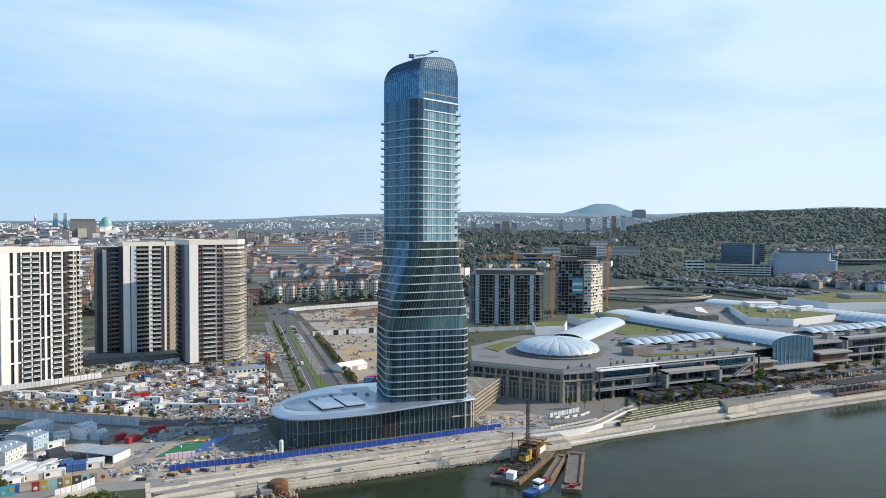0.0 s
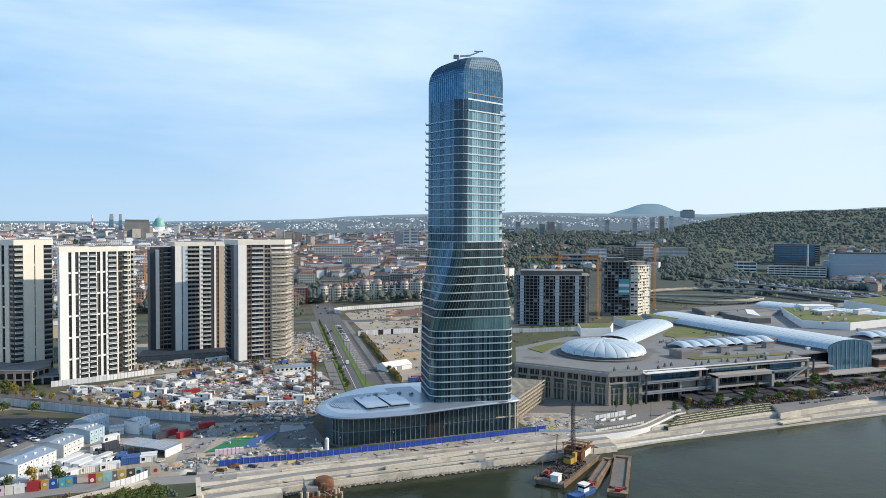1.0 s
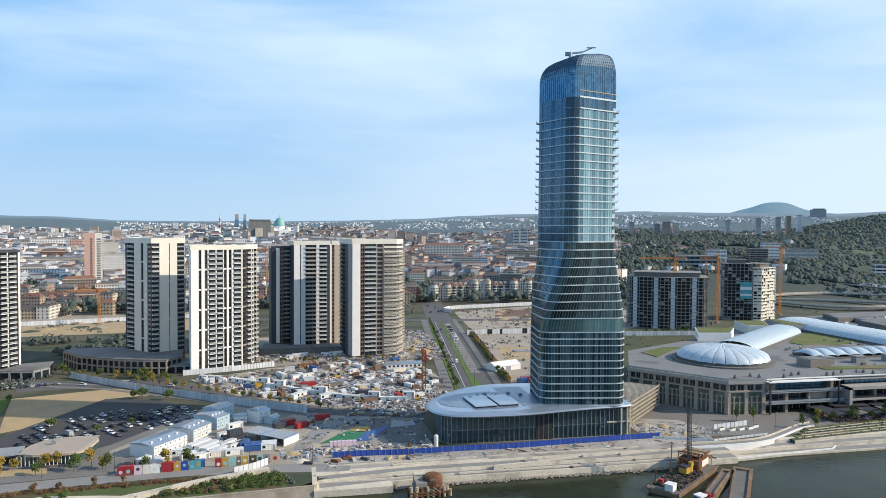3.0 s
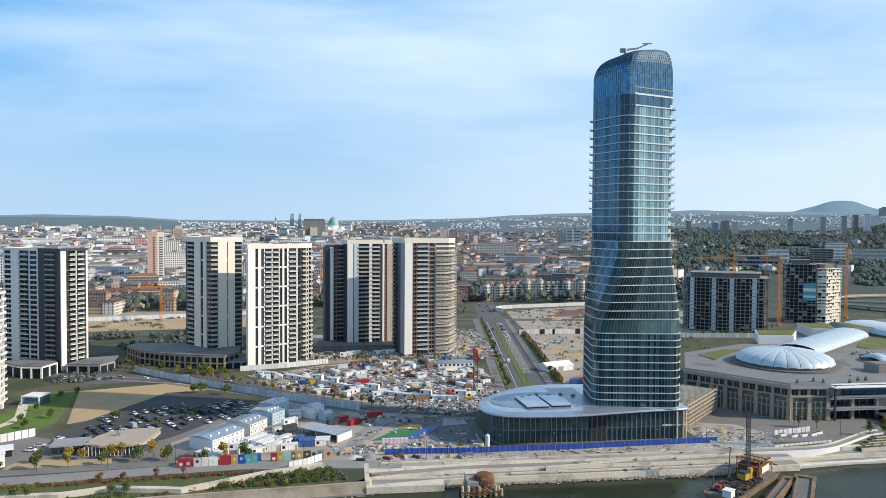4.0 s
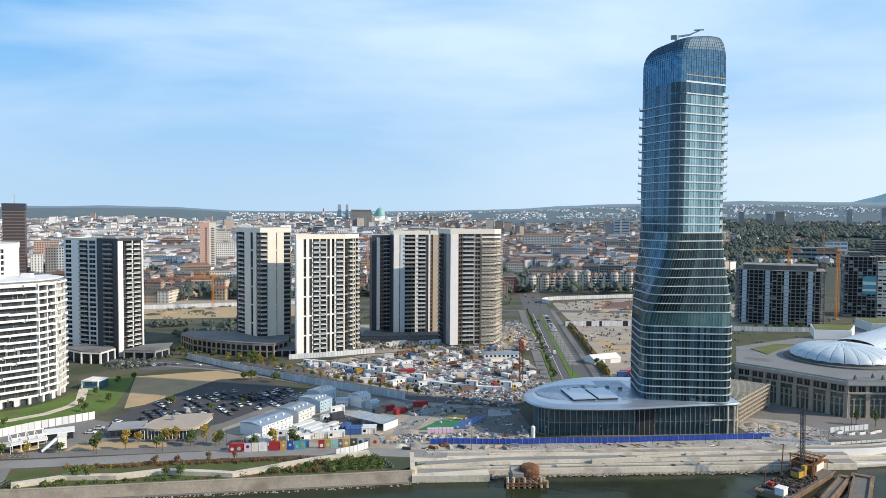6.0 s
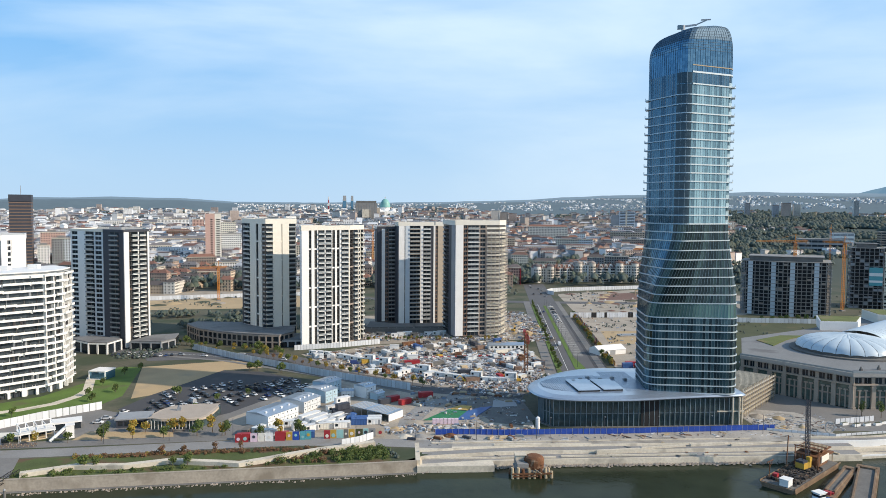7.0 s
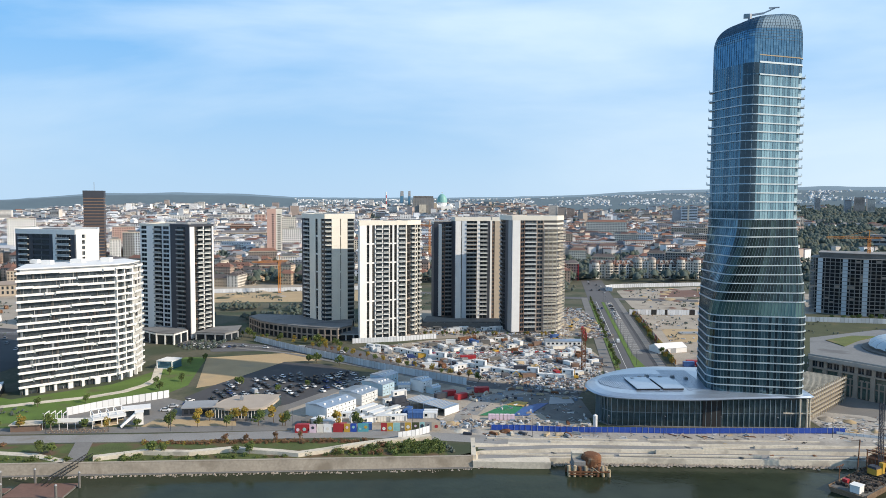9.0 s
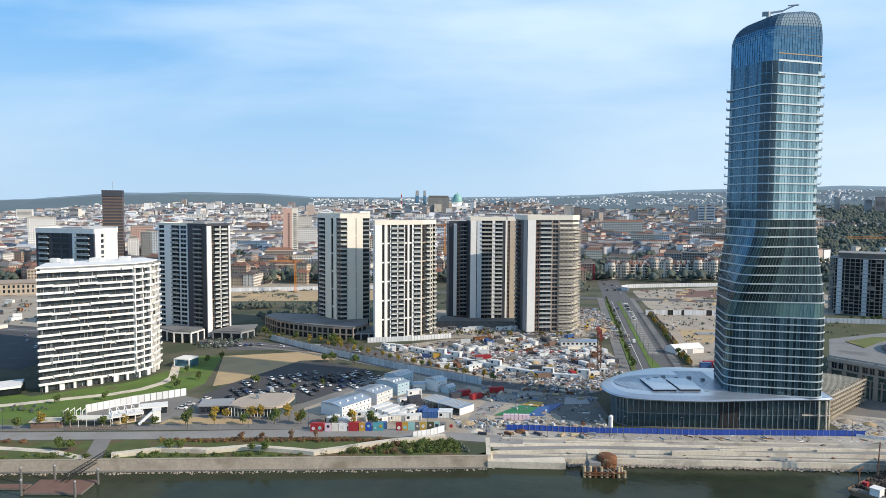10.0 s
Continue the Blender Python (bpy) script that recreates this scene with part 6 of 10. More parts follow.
# low showroom with curved glass corner
M["showroom_roof"] = mat("beige_gravel_roof", (0.40, 0.34, 0.28), 0.9, var=0.12, scale=0.2, fine=2.0)
show = thing("showroom", "single-storey showroom with beige flat roof and curved glass corner", "showroom")
SP = [(-104, 292), (-86, 292.2), (-82.5, 293.5), (-81, 297), (-79.5, 314), (-100, 311)]
part("glass_wall", Build().prism(SP, 0, 3.6), "podium_glass", show)
part("roof", Build().prism(rounder(grown(SP, (-92, 302), 1.6), 2), 3.6, 4.5), "beige", show)
part("roof_cover", Build().prism(grown(SP, (-92, 302), -0.2), 4.5, 4.56), "showroom_roof", show)
for i in range(14):
    x = -103.5 + i * 1.4
    part("mullion", Build().box(x, 291.7, 0, x + 0.16, 292.0, 3.6), "white", show)
part("roof_unit", Build().box(-95, 303, 4.5, -93.4, 304.2, 6.0).cyl(-94.2, 303.6, 6.0, 6.8, 0.5, 8), "steel", show)
annex = thing("showroom_annex", "dark glazed flat-roofed annex", "annex", -117, 294, 0, 10)
part("wall", Build().box(0, 0, 0, 13, 10, 3.2), "navy", annex)
part("roof", Build().box(-0.4, -0.4, 3.2, 13.4, 10.4, 3.7), "grey", annex)
for k in range(5):
    part("window", Build().box(0.8 + 2.5 * k, -0.06, 0.8, 2.6 + 2.5 * k, -0.01, 2.6), "glass", annex)
sub = thing("glass_cube", "small glazed pavilion with white frame on the lawn", "pavilion", -164, 379, 0, -12)
part("glass_wall", Build().box(0, 0, 0, 9, 9, 4.2), "mall_blue", sub)
part("frame", Build().box(-0.3, -0.3, 4.2, 9.3, 9.3, 4.7).box(-0.3, -0.3, 0, 0.2, 0.2, 4.2).box(8.8, -0.3, 0, 9.3, 0.2, 4.2).box(-0.3, -0.3, 0, 9.3, -0.1, 0.6), "white", sub)

# parked cars in rows
for row in range(-2, 6):
    for k in range(17):
        fx = k / 16
        ax, ay = lerp(-121, -60, fx), lerp(329, 374, fx)
        px_, py_ = ax + row * 5.4 * 0.60 + 2.0, ay - row * 5.4 * 0.80
        if rg.random() < 0.66 and not (row < 0 and (k < 3 or k > 13)) and py_ > 308 - 0.0 * px_ and px_ < -46:
            car(px_ + rg.uniform(-0.3, 0.3), py_ + rg.uniform(-0.3, 0.3), -50 + rg.choice((0, 180)) + rg.uniform(-4, 4), 0.06, van=rg.random() < 0.06, group="cars in the car park")
for x, y in ((-92, 318), (-86, 334), (-74, 344)):
    tree("green", x, y, s=0.65)
for x, y in ((-84, 395), (-80, 397), (-66, 391), (-108, 345)):
    tree("dark", x, y, s=0.62)

# site offices: long white two-storey cabins, smaller cabins, sheds
# offices in the tower's shadow: the bluish shade is put into their colour
M["cabin_blue"] = mat("shade_tinted_cabin_paint", (0.40, 0.54, 0.62), 0.5, var=0.08)


def office(x, y, turn, L, W, H, paint="cabin"):
    t = thing("site_office", "long two-storey white cabin office block with metal roof", "site office", x, y, 0.05, turn, "site offices")
    part("wall", Build().box(0, 0, 0, L, W, H), paint, t)
    part("roof", Build().prism([(-0.3, -0.3), (L + 0.3, -0.3), (L + 0.3, W + 0.3), (-0.3, W + 0.3)], H, H + 0.9, 0, [(-0.3, W / 2 - 0.1), (L + 0.3, W / 2 - 0.1), (L + 0.3, W / 2 + 0.1), (-0.3, W / 2 + 0.1)]), "metal", t)
    wm = Build().box(0, -0.06, 0.15, 0.5, -0.01, 0.7).box(-0.05, -0.09, 0.07, 0.55, -0.02, 0.15, 1).mesh("window", ["glass", "white"])
    n = int(L / 2.6)
    for f in range(2 if H > 4 else 1):
        for i in range(n):
            part("window", wm, "", t).matrix_local = pose(0.8 + i * 2.6, 0, 0.9 + f * 2.8)
    for i in range(int(L / 2.4) + 1):
        part("panel_joint", Build().box(2.4 * i, -0.05, 0, 2.4 * i + 0.08, -0.005, H), "grey", t)
    for i in range(4):
        part("roof_vent", Build().box(L * (i + 0.4) / 4, W * 0.25, H + 0.3, L * (i + 0.4) / 4 + 0.9, W * 0.25 + 0.7, H + 1.0), "white", t)
    part("seam", Build().box(-0.05, -0.1, H / 2 - 0.08, L + 0.05, 0, H / 2 + 0.08), "grey", t)
    part("outside_stair", Build().beam((L + 0.3, 0.5, 0), (L + 0.3, 5.0, H / 2), 0.25).box(L, 5, H / 2 - 0.1, L + 1.2, 6.4, H / 2), "steel", t)
    return t


office(-54.6, 291.2, 56.5, 18.5, 12.4, 5.0)
office(-42.8, 312.5, 60, 12.3, 13.0, 5.0)
office(-35.0, 328.2, 54, 8.5, 13.3, 5.6, "cabin_blue")
office(-35.5, 339.5, 56, 11.0, 9.0, 6.6, "cabin_blue")
office(-28.6, 338.6, 6, 6.0, 5.0, 3.0)
office(-16.4, 336.0, 49, 6.6, 8.4, 5.4)
office(-11.0, 333.0, 49, 5.0, 5.0, 3.0, "cabin_blue")
for x, y, w in ((-22.6, 312.6, 10.4), (-14.2, 305.8, 11.6)):
    sh = thing("store_shed", "open-sided store shed with ribbed pale roof", "shed", x, y, 0.05, -39, "store sheds")
    part("roof", Build().box(0, 0, 3.0, w, 10, 3.25), "metal", sh)
    for k in range(int(w / 1.5)):
        part("rib", Build().box(1.5 * k, 0, 3.25, 1.5 * k + 0.2, 10, 3.4), "grey", sh)
    part("back_wall", Build().box(0, 9.8, 0, w, 10, 3.0).box(w - 0.2, 0, 0, w, 10, 3.0), "white", sh)
    for k in range(4):
        part("post", Build().box(w * k / 3 - 0.1, 0, 0, w * k / 3 + 0.1, 0.2, 3.0), "steel", sh)
rc = random.Random(21)
for x, y, a, L, p, z in ((-45.5, 294.6, 2, 6.5, "white", 0), (-39.4, 304, 52, 11, "white", 0), (-36.0, 301, 52, 11, "cabin", 0), (-32.8, 298, 52, 11, "white", 0), (-29.6, 295.4, 52, 9, "cabin", 0), (-28.2, 302.4, 52, 9, "white", 0), (-24.6, 299.6, 52, 8, "white", 0), (-21.8, 301.8, 52, 6, "blue", 0), (-25.2, 308.8, 35, 9, "navy", 0), (-26.4, 312.2, 35, 8, "navy", 0), (-25.6, 309.8, 35, 6, "navy", 2.6), (-27.0, 320.4, 33, 8, "cabin", 0), (-26.6, 320.4, 33, 7, "white", 2.6), (-30.0, 316.4, 33, 7, "white", 0), (-17.5, 295.6, 2, 6.5, "blue", 0), (-17.2, 298.6, 2, 6.5, "blue", 0), (-11.2, 296.0, 2, 6, "white", 0), (-11.0, 299.2, 2, 6, "cabin", 0), (-41.6, 290.0, 30, 6, "white", 0), (-36.6, 288.2, 30, 6, "white", 0), (-31.6, 290.4, 12, 7, "cream", 0), (-24.4, 291.6, 12, 7, "white", 0), (-50.6, 286.6, 28, 6, "white", 0), (-57.4, 286.6, 60, 6, "white", 0), (-61.6, 284.6, 80, 6, "concrete_dark", 0), (2, 326, 40, 6, "red", 0), (-3.6, 331, 30, 6, "red", 0), (12, 338, 12, 7, "red", 0), (-7.5, 326.5, 35, 6, "navy", 0)):
    cabin(x, y, a, L, 2.5 if L < 10 else 3.0, 2.6, p, z + 0.05, windows=p not in ("navy", "red", "rust", "blue"))
# painted hoarding along the promenade: plain colour fields
mural = thing("painted_hoarding", "hoarding painted in bright colour fields along the promenade", "hoarding")
for x0, x1, c in ((-64.0, -61.6, "red"), (-61.5, -59.0, "red"), (-58.3, -55.6, "pink"), (-55.4, -53.0, "cream"), (-52.8, -49.6, "white"), (-49.0, -45.2, "red"), (-44.8, -42.4, "yellow"), (-42.3, -39.8, "blue_fence"), (-39.4, -37.4, "teal"), (-37.3, -35.1, "teal"), (-30.2, -27.8, "red"), (-27.7, -25.4, "yellow"), (-25.3, -22.6, "aqua"), (-22.5, -20.8, "concrete_dark"), (-20.6, -18.2, "yellow"), (-17.9, -15.0, "scrub"), (-14.8, -12.8, "aqua"), (-12.6, -10.0, "concrete"), (-9.8, -6.4, "beige")):
    y0 = lerp(273.8, 279.6, (x0 + 64) / 57.6)
    part("panel", Build().box(x0, y0 - 0.06, 0.1, x1, y0 + 0.06, 3.5), c, mural)
    part("blot", Build().cyl(0, 0, 0, 0.05, rc.uniform(0.4, 0.8), 9), rc.choice(["cream", "red", "yellow", "aqua", "navy", "pink"]), mural).matrix_local = pose((x0 + x1) / 2, y0 - 0.08, rc.uniform(1.2, 2.3), 90, 0, 0)
panel_fence([(-22.5, 267.8), (-16, 271.5), (-10.7, 276.8)], 2.8, 1.9, "panel", "white panel fence at the end of the promenade")
for x, y, p in ((-61.4, 277, "red"), (-52, 282.6, "white"), (-46.8, 278.6, "red"), (-36.6, 279.4, "blue")):
    cabin(x, y, 5, 5, 2.4, 2.6, p, 0.05, windows=False)
# ---- construction yard between the street and the towers ----
YARD = [(-62, 441), (-40, 452), (-18, 468), (30, 484), (80, 482), (88, 396), (60, 358), (20, 357), (-38, 398)]
surface("yard_ground", YARD, "dirt", "pale dusty ground of the construction yard", "site ground", 0.06)
surface("tower_forecourt", [(-24, 470), (34, 486), (92, 486), (112, 600), (60, 600), (-30, 600), (-60, 540)], "dirt", "rough churned ground between the towers", "site ground", 0.04)
panel_fence([(-68, 453.5), (-40, 462), (-14, 474)], 3.4, 2.0, "panel", "white panel fence at the tower's foot")
panel_fence([(-134, 459), (-98, 427), (-75, 408.5), (-42, 382.5), (-20, 367), (5, 351)], 3.8, 2.2, "panel_grey", "grey-blue panel fence along the street")


def inside(p, poly):
    x, y = p
    c = False
    for i in range(len(poly)):
        (x0, y0), (x1, y1) = poly[i], poly[i - 1]
        if (y0 > y) != (y1 > y) and x < (x1 - x0) * (y - y0) / (y1 - y0) + x0:
            c = not c
    return c


ry = random.Random(77)
YIN = grown(YARD, (18, 425), -4)
# cabins lined up along the street side, some stacked in two
for i in range(26):
    t = i / 25
    x, y = lerp(-54, 58, t), lerp(436, 362, smooth01(t * 1.02) ** 0.75) + 4
    p = ry.choice(["white", "white", "white", "cabin", "cream", "rust" if t < 0.4 else "white"])
    cabin(x, y, -34 + 18 * t + ry.uniform(-4, 4), 6.0, 2.5, 2.6, p, 0.06, windows=p != "rust")
    if ry.random() < 0.4 and t > 0.3:
        cabin(x, y, -34 + 18 * t, 6.0, 2.5, 2.6, "white", 2.68)
for i in range(150):
    for _ in range(20):
        x, y = ry.uniform(-58, 86), ry.uniform(364, 482)
        if inside((x, y), YIN):
            break
    a = ry.choice((28, 118, 5, 95)) + ry.uniform(-8, 8)
    k = ry.random()
    if k < 0.50:
        p = ry.choice(["white", "white", "cabin", "white", "cream", "white", "cabin", "red", "blue", "navy", "rust", "rust", "concrete_dark", "concrete_dark", "brown", "white", "yellow"])
        cabin(x, y, a, ry.choice((6.0, 6.0, 9.0, 4.0)), 2.5, 2.6, p, 0.06, windows=p in ("white", "cabin", "cream") and ry.random() < 0.5)
    elif k < 0.78:
        car(x, y, a, 0.06, van=ry.random() < 0.55, group="vehicles in the yard")
    else:
        st = thing("material_stack", ry.choice(["stack of weathered timber boards on bearers", "stack of pale building panels on bearers", "stack of wrapped white pallets on the ground"]), "stack", x, y, 0.06, a, "material stacks")
        m = ry.choice(["timber", "concrete_pale", "white", "rust", "grey", "steel"])
        for r in range(ry.randint(2, 4)):
            part("layer", Build().box(-2.2 + 0.1 * r, -1.1, 0.15 + 0.55 * r, 2.2 - 0.15 * r, 1.1, 0.62 + 0.55 * r), m, st)
        part("bearer", Build().box(-1.6, -1.1, 0, -1.3, 1.1, 0.15).box(1.3, -1.1, 0, 1.6, 1.1, 0.15), "timber", st)
# loose litter of the yard: boards, bars, sacks, rubble
b = Build()
for i in range(7000):
    if i % 3:
        x, y = ry.gauss(36, 26), ry.gauss(400, 22)
    else:
        x, y = ry.uniform(-60, 88), ry.uniform(362, 482)
    if not inside((x, y), YIN):
        continue
    L, w, h = ry.uniform(0.4, 4.5), ry.uniform(0.15, 0.9), ry.uniform(0.1, 0.9)
    b.box(x - L / 2, y - w / 2, 0.05, x + L / 2, y + w / 2, 0.05 + h, 0, ry.uniform(0, 3.14))
litter = islands(mat("yard_litter", (0.4, 0.4, 0.4), 0.8, var=0.15), [(0.52, 0.51, 0.49), (0.19, 0.17, 0.15), (0.31, 0.26, 0.21), (0.10, 0.10, 0.11), (0.46, 0.48, 0.51), (0.22, 0.13, 0.095), (0.68, 0.68, 0.67), (0.19, 0.25, 0.33), (0.26, 0.25, 0.24), (0.36, 0.37, 0.39)])
setting("yard_litter", b, litter, "loose boards, bars and sacks strewn over the yard", "building litter", kind="stuff")
# mounds of sand and rubble
def mound(x, y, r, h, m, label):
    rings = []
    for k in range(6):
        rr_ = r * (1 - k / 5.2)
        rings.append([(x + rr_ * math.cos(2 * math.pi * i / 14) * (1 + 0.2 * noise.noise(Vector((x + i, y, k)))), y + rr_ * math.sin(2 * math.pi * i / 14) * (1 + 0.2 * noise.noise(Vector((x, y + i, k)))), h * (k / 5) ** 0.8) for i in range(14)])
    o = new("earth_mound", Build().loft(rings, caps=True).mesh("earth_mound", m))
    return tagged(o, label, "heap", "spoil heaps")


for x, y, r, h, m in ((48, 372, 4, 1.6, "sand"), (52, 368, 3.5, 1.3, "dirt"), (-2, 288, 4, 1.2, "sand"), (6, 297, 4.5, 1.0, "dirt"), (2, 278.5, 3.0, 1.0, "concrete_pale"), (8, 279, 2.6, 1.0, "concrete"), (86, 500, 6, 2.4, "dirt"), (92, 508, 7, 3.0, "sand"), (20, 279, 3, 1.2, "rust"), (158, 300, 4, 1.5, "dirt"), (166, 297, 3, 1.2, "sand")):
    mound(x, y, r, h, m, "loose heap of spoil and rubble on bare ground")


def digger(x, y, turn, paint="yellow"):
    t = thing("excavator", "yellow tracked excavator with raised boom", "excavator", x, y, 0.06, turn, "excavators")
    for s in (-1, 1):
        part("track", Build().box(-1.8, s * 1.1 - 0.3, 0, 1.8, s * 1.1 + 0.3, 0.8), "rubber", t)
    part("body", Build().box(-1.7, -1.2, 0.9, 1.2, 1.2, 1.9).box(-1.9, -1.2, 1.2, -1.5, 1.2, 2.1), paint, t)
    part("cab", Build().box(0.2, -1.2, 1.9, 1.4, -0.1, 3.0), "glass", t)
    part("boom", Build().beam((1.0, 0.3, 1.8), (3.4, 0.3, 4.2), 0.25).beam((3.4, 0.3, 4.2), (5.6, 0.3, 2.6), 0.2), paint, t)
    part("bucket", Build().prism([(5.2, -0.3), (6.2, -0.3), (6.2, 0.9), (5.2, 0.9)], 1.4, 2.5), "steel", t)


for x, y, a in ((40, 380, 20), (56, 376, 160), (34, 366, 200), (62, 366, 90), (24, 430, 30), (84, 520, 60), (66, 470, 10)):
    digger(x, y, a)
# long white hut and red and white tower crane mast
hut = thing("canteen_hut", "long low white canteen hut with pale metal roof", "hut", 57, 452, 0.06, 3, "")
part("wall", Build().box(0, 0, 0, 24, 7, 3.0), "white", hut)
part("roof", Build().prism([(-0.4, -0.4), (24.4, -0.4), (24.4, 7.4), (-0.4, 7.4)], 3.0, 4.0, 0, [(-0.4, 3.4), (24.4, 3.4), (24.4, 3.6), (-0.4, 3.6)]), "metal", hut)
for k in range(8):
    part("window", Build().box(1.2 + 2.8 * k, -0.06, 1.0, 2.6 + 2.8 * k, -0.01, 2.2), "glass", hut)


def lattice(b, p, q, w, step, r=0.07):
    """A square lattice mast or jib from p to q."""
    p, q = Vector(p), Vector(q)
    d = (q - p).normalized()
    a = d.cross(Vector((0, 0, 1)) if abs(d.z) < 0.9 else Vector((1, 0, 0))).normalized() * w / 2
    c = d.cross(a).normalized() * w / 2
    cs = [a + c, a - c, -a - c, -a + c]
    n = max(1, int((q - p).length / step))
    for o in cs:
        b.beam(p + o, q + o, r * 1.3, 4)
    for i in range(n):
        s, e = p.lerp(q, i / n), p.lerp(q, (i + 1) / n)
        for k in range(4):
            b.beam(s + cs[k], e + cs[(k + 1) % 4], r * 0.8, 3)
            b.beam(e + cs[k], e + cs[(k + 1) % 4], r * 0.8, 3)
    return b


def tower_crane(x, y, h, turn, paint, jib=40.0, label="orange lattice tower crane above the building site"):
    t = thing("tower_crane", label, "tower crane", x, y, land_z(x, y), turn, "tower cranes")
    part("mast", lattice(Build(), (0, 0, 0), (0, 0, h), 1.9, 2.0, 0.12), paint, t, kind="stuff")
    if jib:
        part("jib", lattice(Build(), (0, 0, h + 0.8), (jib, 0, h + 0.8), 1.4, 2.0, 0.10), paint, t, kind="stuff")
        part("counter_jib", lattice(Build(), (0, 0, h + 0.8), (-jib * 0.3, 0, h + 0.8), 1.4, 2.0, 0.10), paint, t, kind="stuff")
        part("apex", Build().beam((0, 0, h), (0, 0, h + 7), 0.35).beam((0, 0, h + 7), (jib * 0.6, 0, h + 1.5), 0.09, 3).beam((0, 0, h + 7), (-jib * 0.28, 0, h + 1.5), 0.09, 3), paint, t)
        part("counterweight", Build().box(-jib * 0.3 - 1.5, -0.8, h - 1.6, -jib * 0.3 + 1.0, 0.8, h + 0.6), "concrete", t)
        part("cab", Build().box(0.6, -1.9, h - 1.2, 2.2, -0.6, h + 0.6), "glass", t)
    part("base", Build().box(-2, -2, 0, 2, 2, 1), "concrete", t)
    return t


tower_crane(68.6, 381, 24, 0, "rust", 0, "bare red-brown lattice crane mast in the yard")
for i in range(6):
    st = thing("crane_section", "red lattice crane section lying on the ground", "crane section", 86 + 1.2 * (i % 3), 470 + 13 * (i % 3), 0.5 + 2.0 * (i // 3), 82, "crane sections")
    part("frame", lattice(Build(), (0, 0, 0.6), (11, 0, 0.6), 1.6, 1.6, 0.11), "red", st, kind="stuff")
# trees along the yard's pavement
for i in range(22):
    t = i / 21
    tree(("yellow", "green", "yellow", "russet")[i % 4], lerp(-94, 8, t) + 3, lerp(433, 352, t) + 5.5, 0.1, ry.uniform(0.55, 0.85), "pavement trees")
for i in range(40):
    x = ry.uniform(-24, 72)
    tree(("green", "russet", "yellow")[i % 3], x, 486 + ry.uniform(-2, 4) + (4 if x > 30 else 0) * 0, 0.1, ry.uniform(0.35, 0.6), "young trees by the towers")

# blue hoarding, tarpaulins and clutter beside the podium
bf = thing("blue_hoarding", "long royal-blue hoarding of panels along the quay", "hoarding")
pm = Build().box(0.05, -0.05, 0.1, 2.3, 0.05, 2.3).box(-0.06, -0.1, 0, 0.06, 0.3, 2.4, 1).mesh("panel", ["blue_fence", "steel"])
for i in range(61):
    x = 14 + 2.32 * i
    y = 280.4 - 1.4 * smooth01((i - 2) / 12) + 2.2 * smooth01((i - 30) / 28) + 0.2 * math.sin(i * 0.35)
    part("panel", pm, "", bf).matrix_local = pose(x, y, 0.05, 0, 0, ry.uniform(-2.5, 2.5))
tarp = thing("tarpaulin", "green, yellow and blue tarpaulin sheets spread on the ground", "tarpaulin")
for poly, m in (([(10, 300), (24, 300), (30, 313), (22, 316)], "green"), ([(24, 300), (31, 300.5), (42, 320), (36, 318), (30, 313)], "blue"), ([(22, 316.5), (30, 313.5), (33, 321), (27, 322)], "yellow"), ([(42, 318), (54, 320), (54, 330), (44, 330)], "grey")):
    part("sheet", Build().prism(poly, 0.1, 0.35), m, tarp)
pk = thing("wrapped_pallets", "row of pale pink wrapped pallets", "pallets", 13.5, 294)
for k in range(7):
    part("pallet", Build().box(1.6 * k, 0, 0.15, 1.6 * k + 1.4, 1.6, 2.3).box(1.6 * k, 0.1, 0, 1.6 * k + 1.4, 1.5, 0.15), "pink", pk)
silo_ = thing("cement_silo", "white upright cement silo behind the hoarding", "silo", 56.5, 284.5)
part("tank", Build().cyl(0, 0, 0.8, 5.4, 0.9, 12).cyl(0, 0, 5.4, 5.9, 0.9, 12, 0.2), "white", silo_)
for k in range(4):
    part("leg", Build().beam((0.6 * math.cos(k * 1.57), 0.6 * math.sin(k * 1.57), 0), (0.6 * math.cos(k * 1.57), 0.6 * math.sin(k * 1.57), 0.9), 0.08), "steel", silo_)
for i in range(42):
    x, y = ry.uniform(4, 54), ry.choice((ry.uniform(283, 292), ry.uniform(322, 345), ry.uniform(273, 277)))
    st = thing("material_stack", "low stack of boards and steel on dusty ground", "stack", x, y, 0.08, ry.uniform(0, 180), "material stacks")
    m = ry.choice(["timber", "rust", "steel", "concrete_pale", "brown", "navy"])
    part("layer", Build().box(-1.8, -0.6, 0.15, 1.8, 0.6, 0.6), m, st)
    part("layer", Build().box(-1.5, -0.5, 0.6, 1.6, 0.5, 1.0), m, st)
    part("bearer", Build().box(-1.2, -0.6, 0, -1.0, 0.6, 0.15).box(1.0, -0.6, 0, 1.2, 0.6, 0.15), "timber", st)

# red and white road barriers across the yard
for i in range(44):
    t_ = i / 43
    bx = thing("road_barrier", "red plastic road barrier in the yard" if i % 2 else "white plastic road barrier in the yard", "barrier", lerp(-27, 77, t_), lerp(422, 433.5, t_), 0.06, 6, "road barriers")
    part("body", Build().prism([(0, 0), (2.1, 0), (2.1, 0.5), (0, 0.5)], 0, 1.05, 0, [(0, 0.12), (2.1, 0.12), (2.1, 0.38), (0, 0.38)]), "red" if i % 2 else "white", bx)
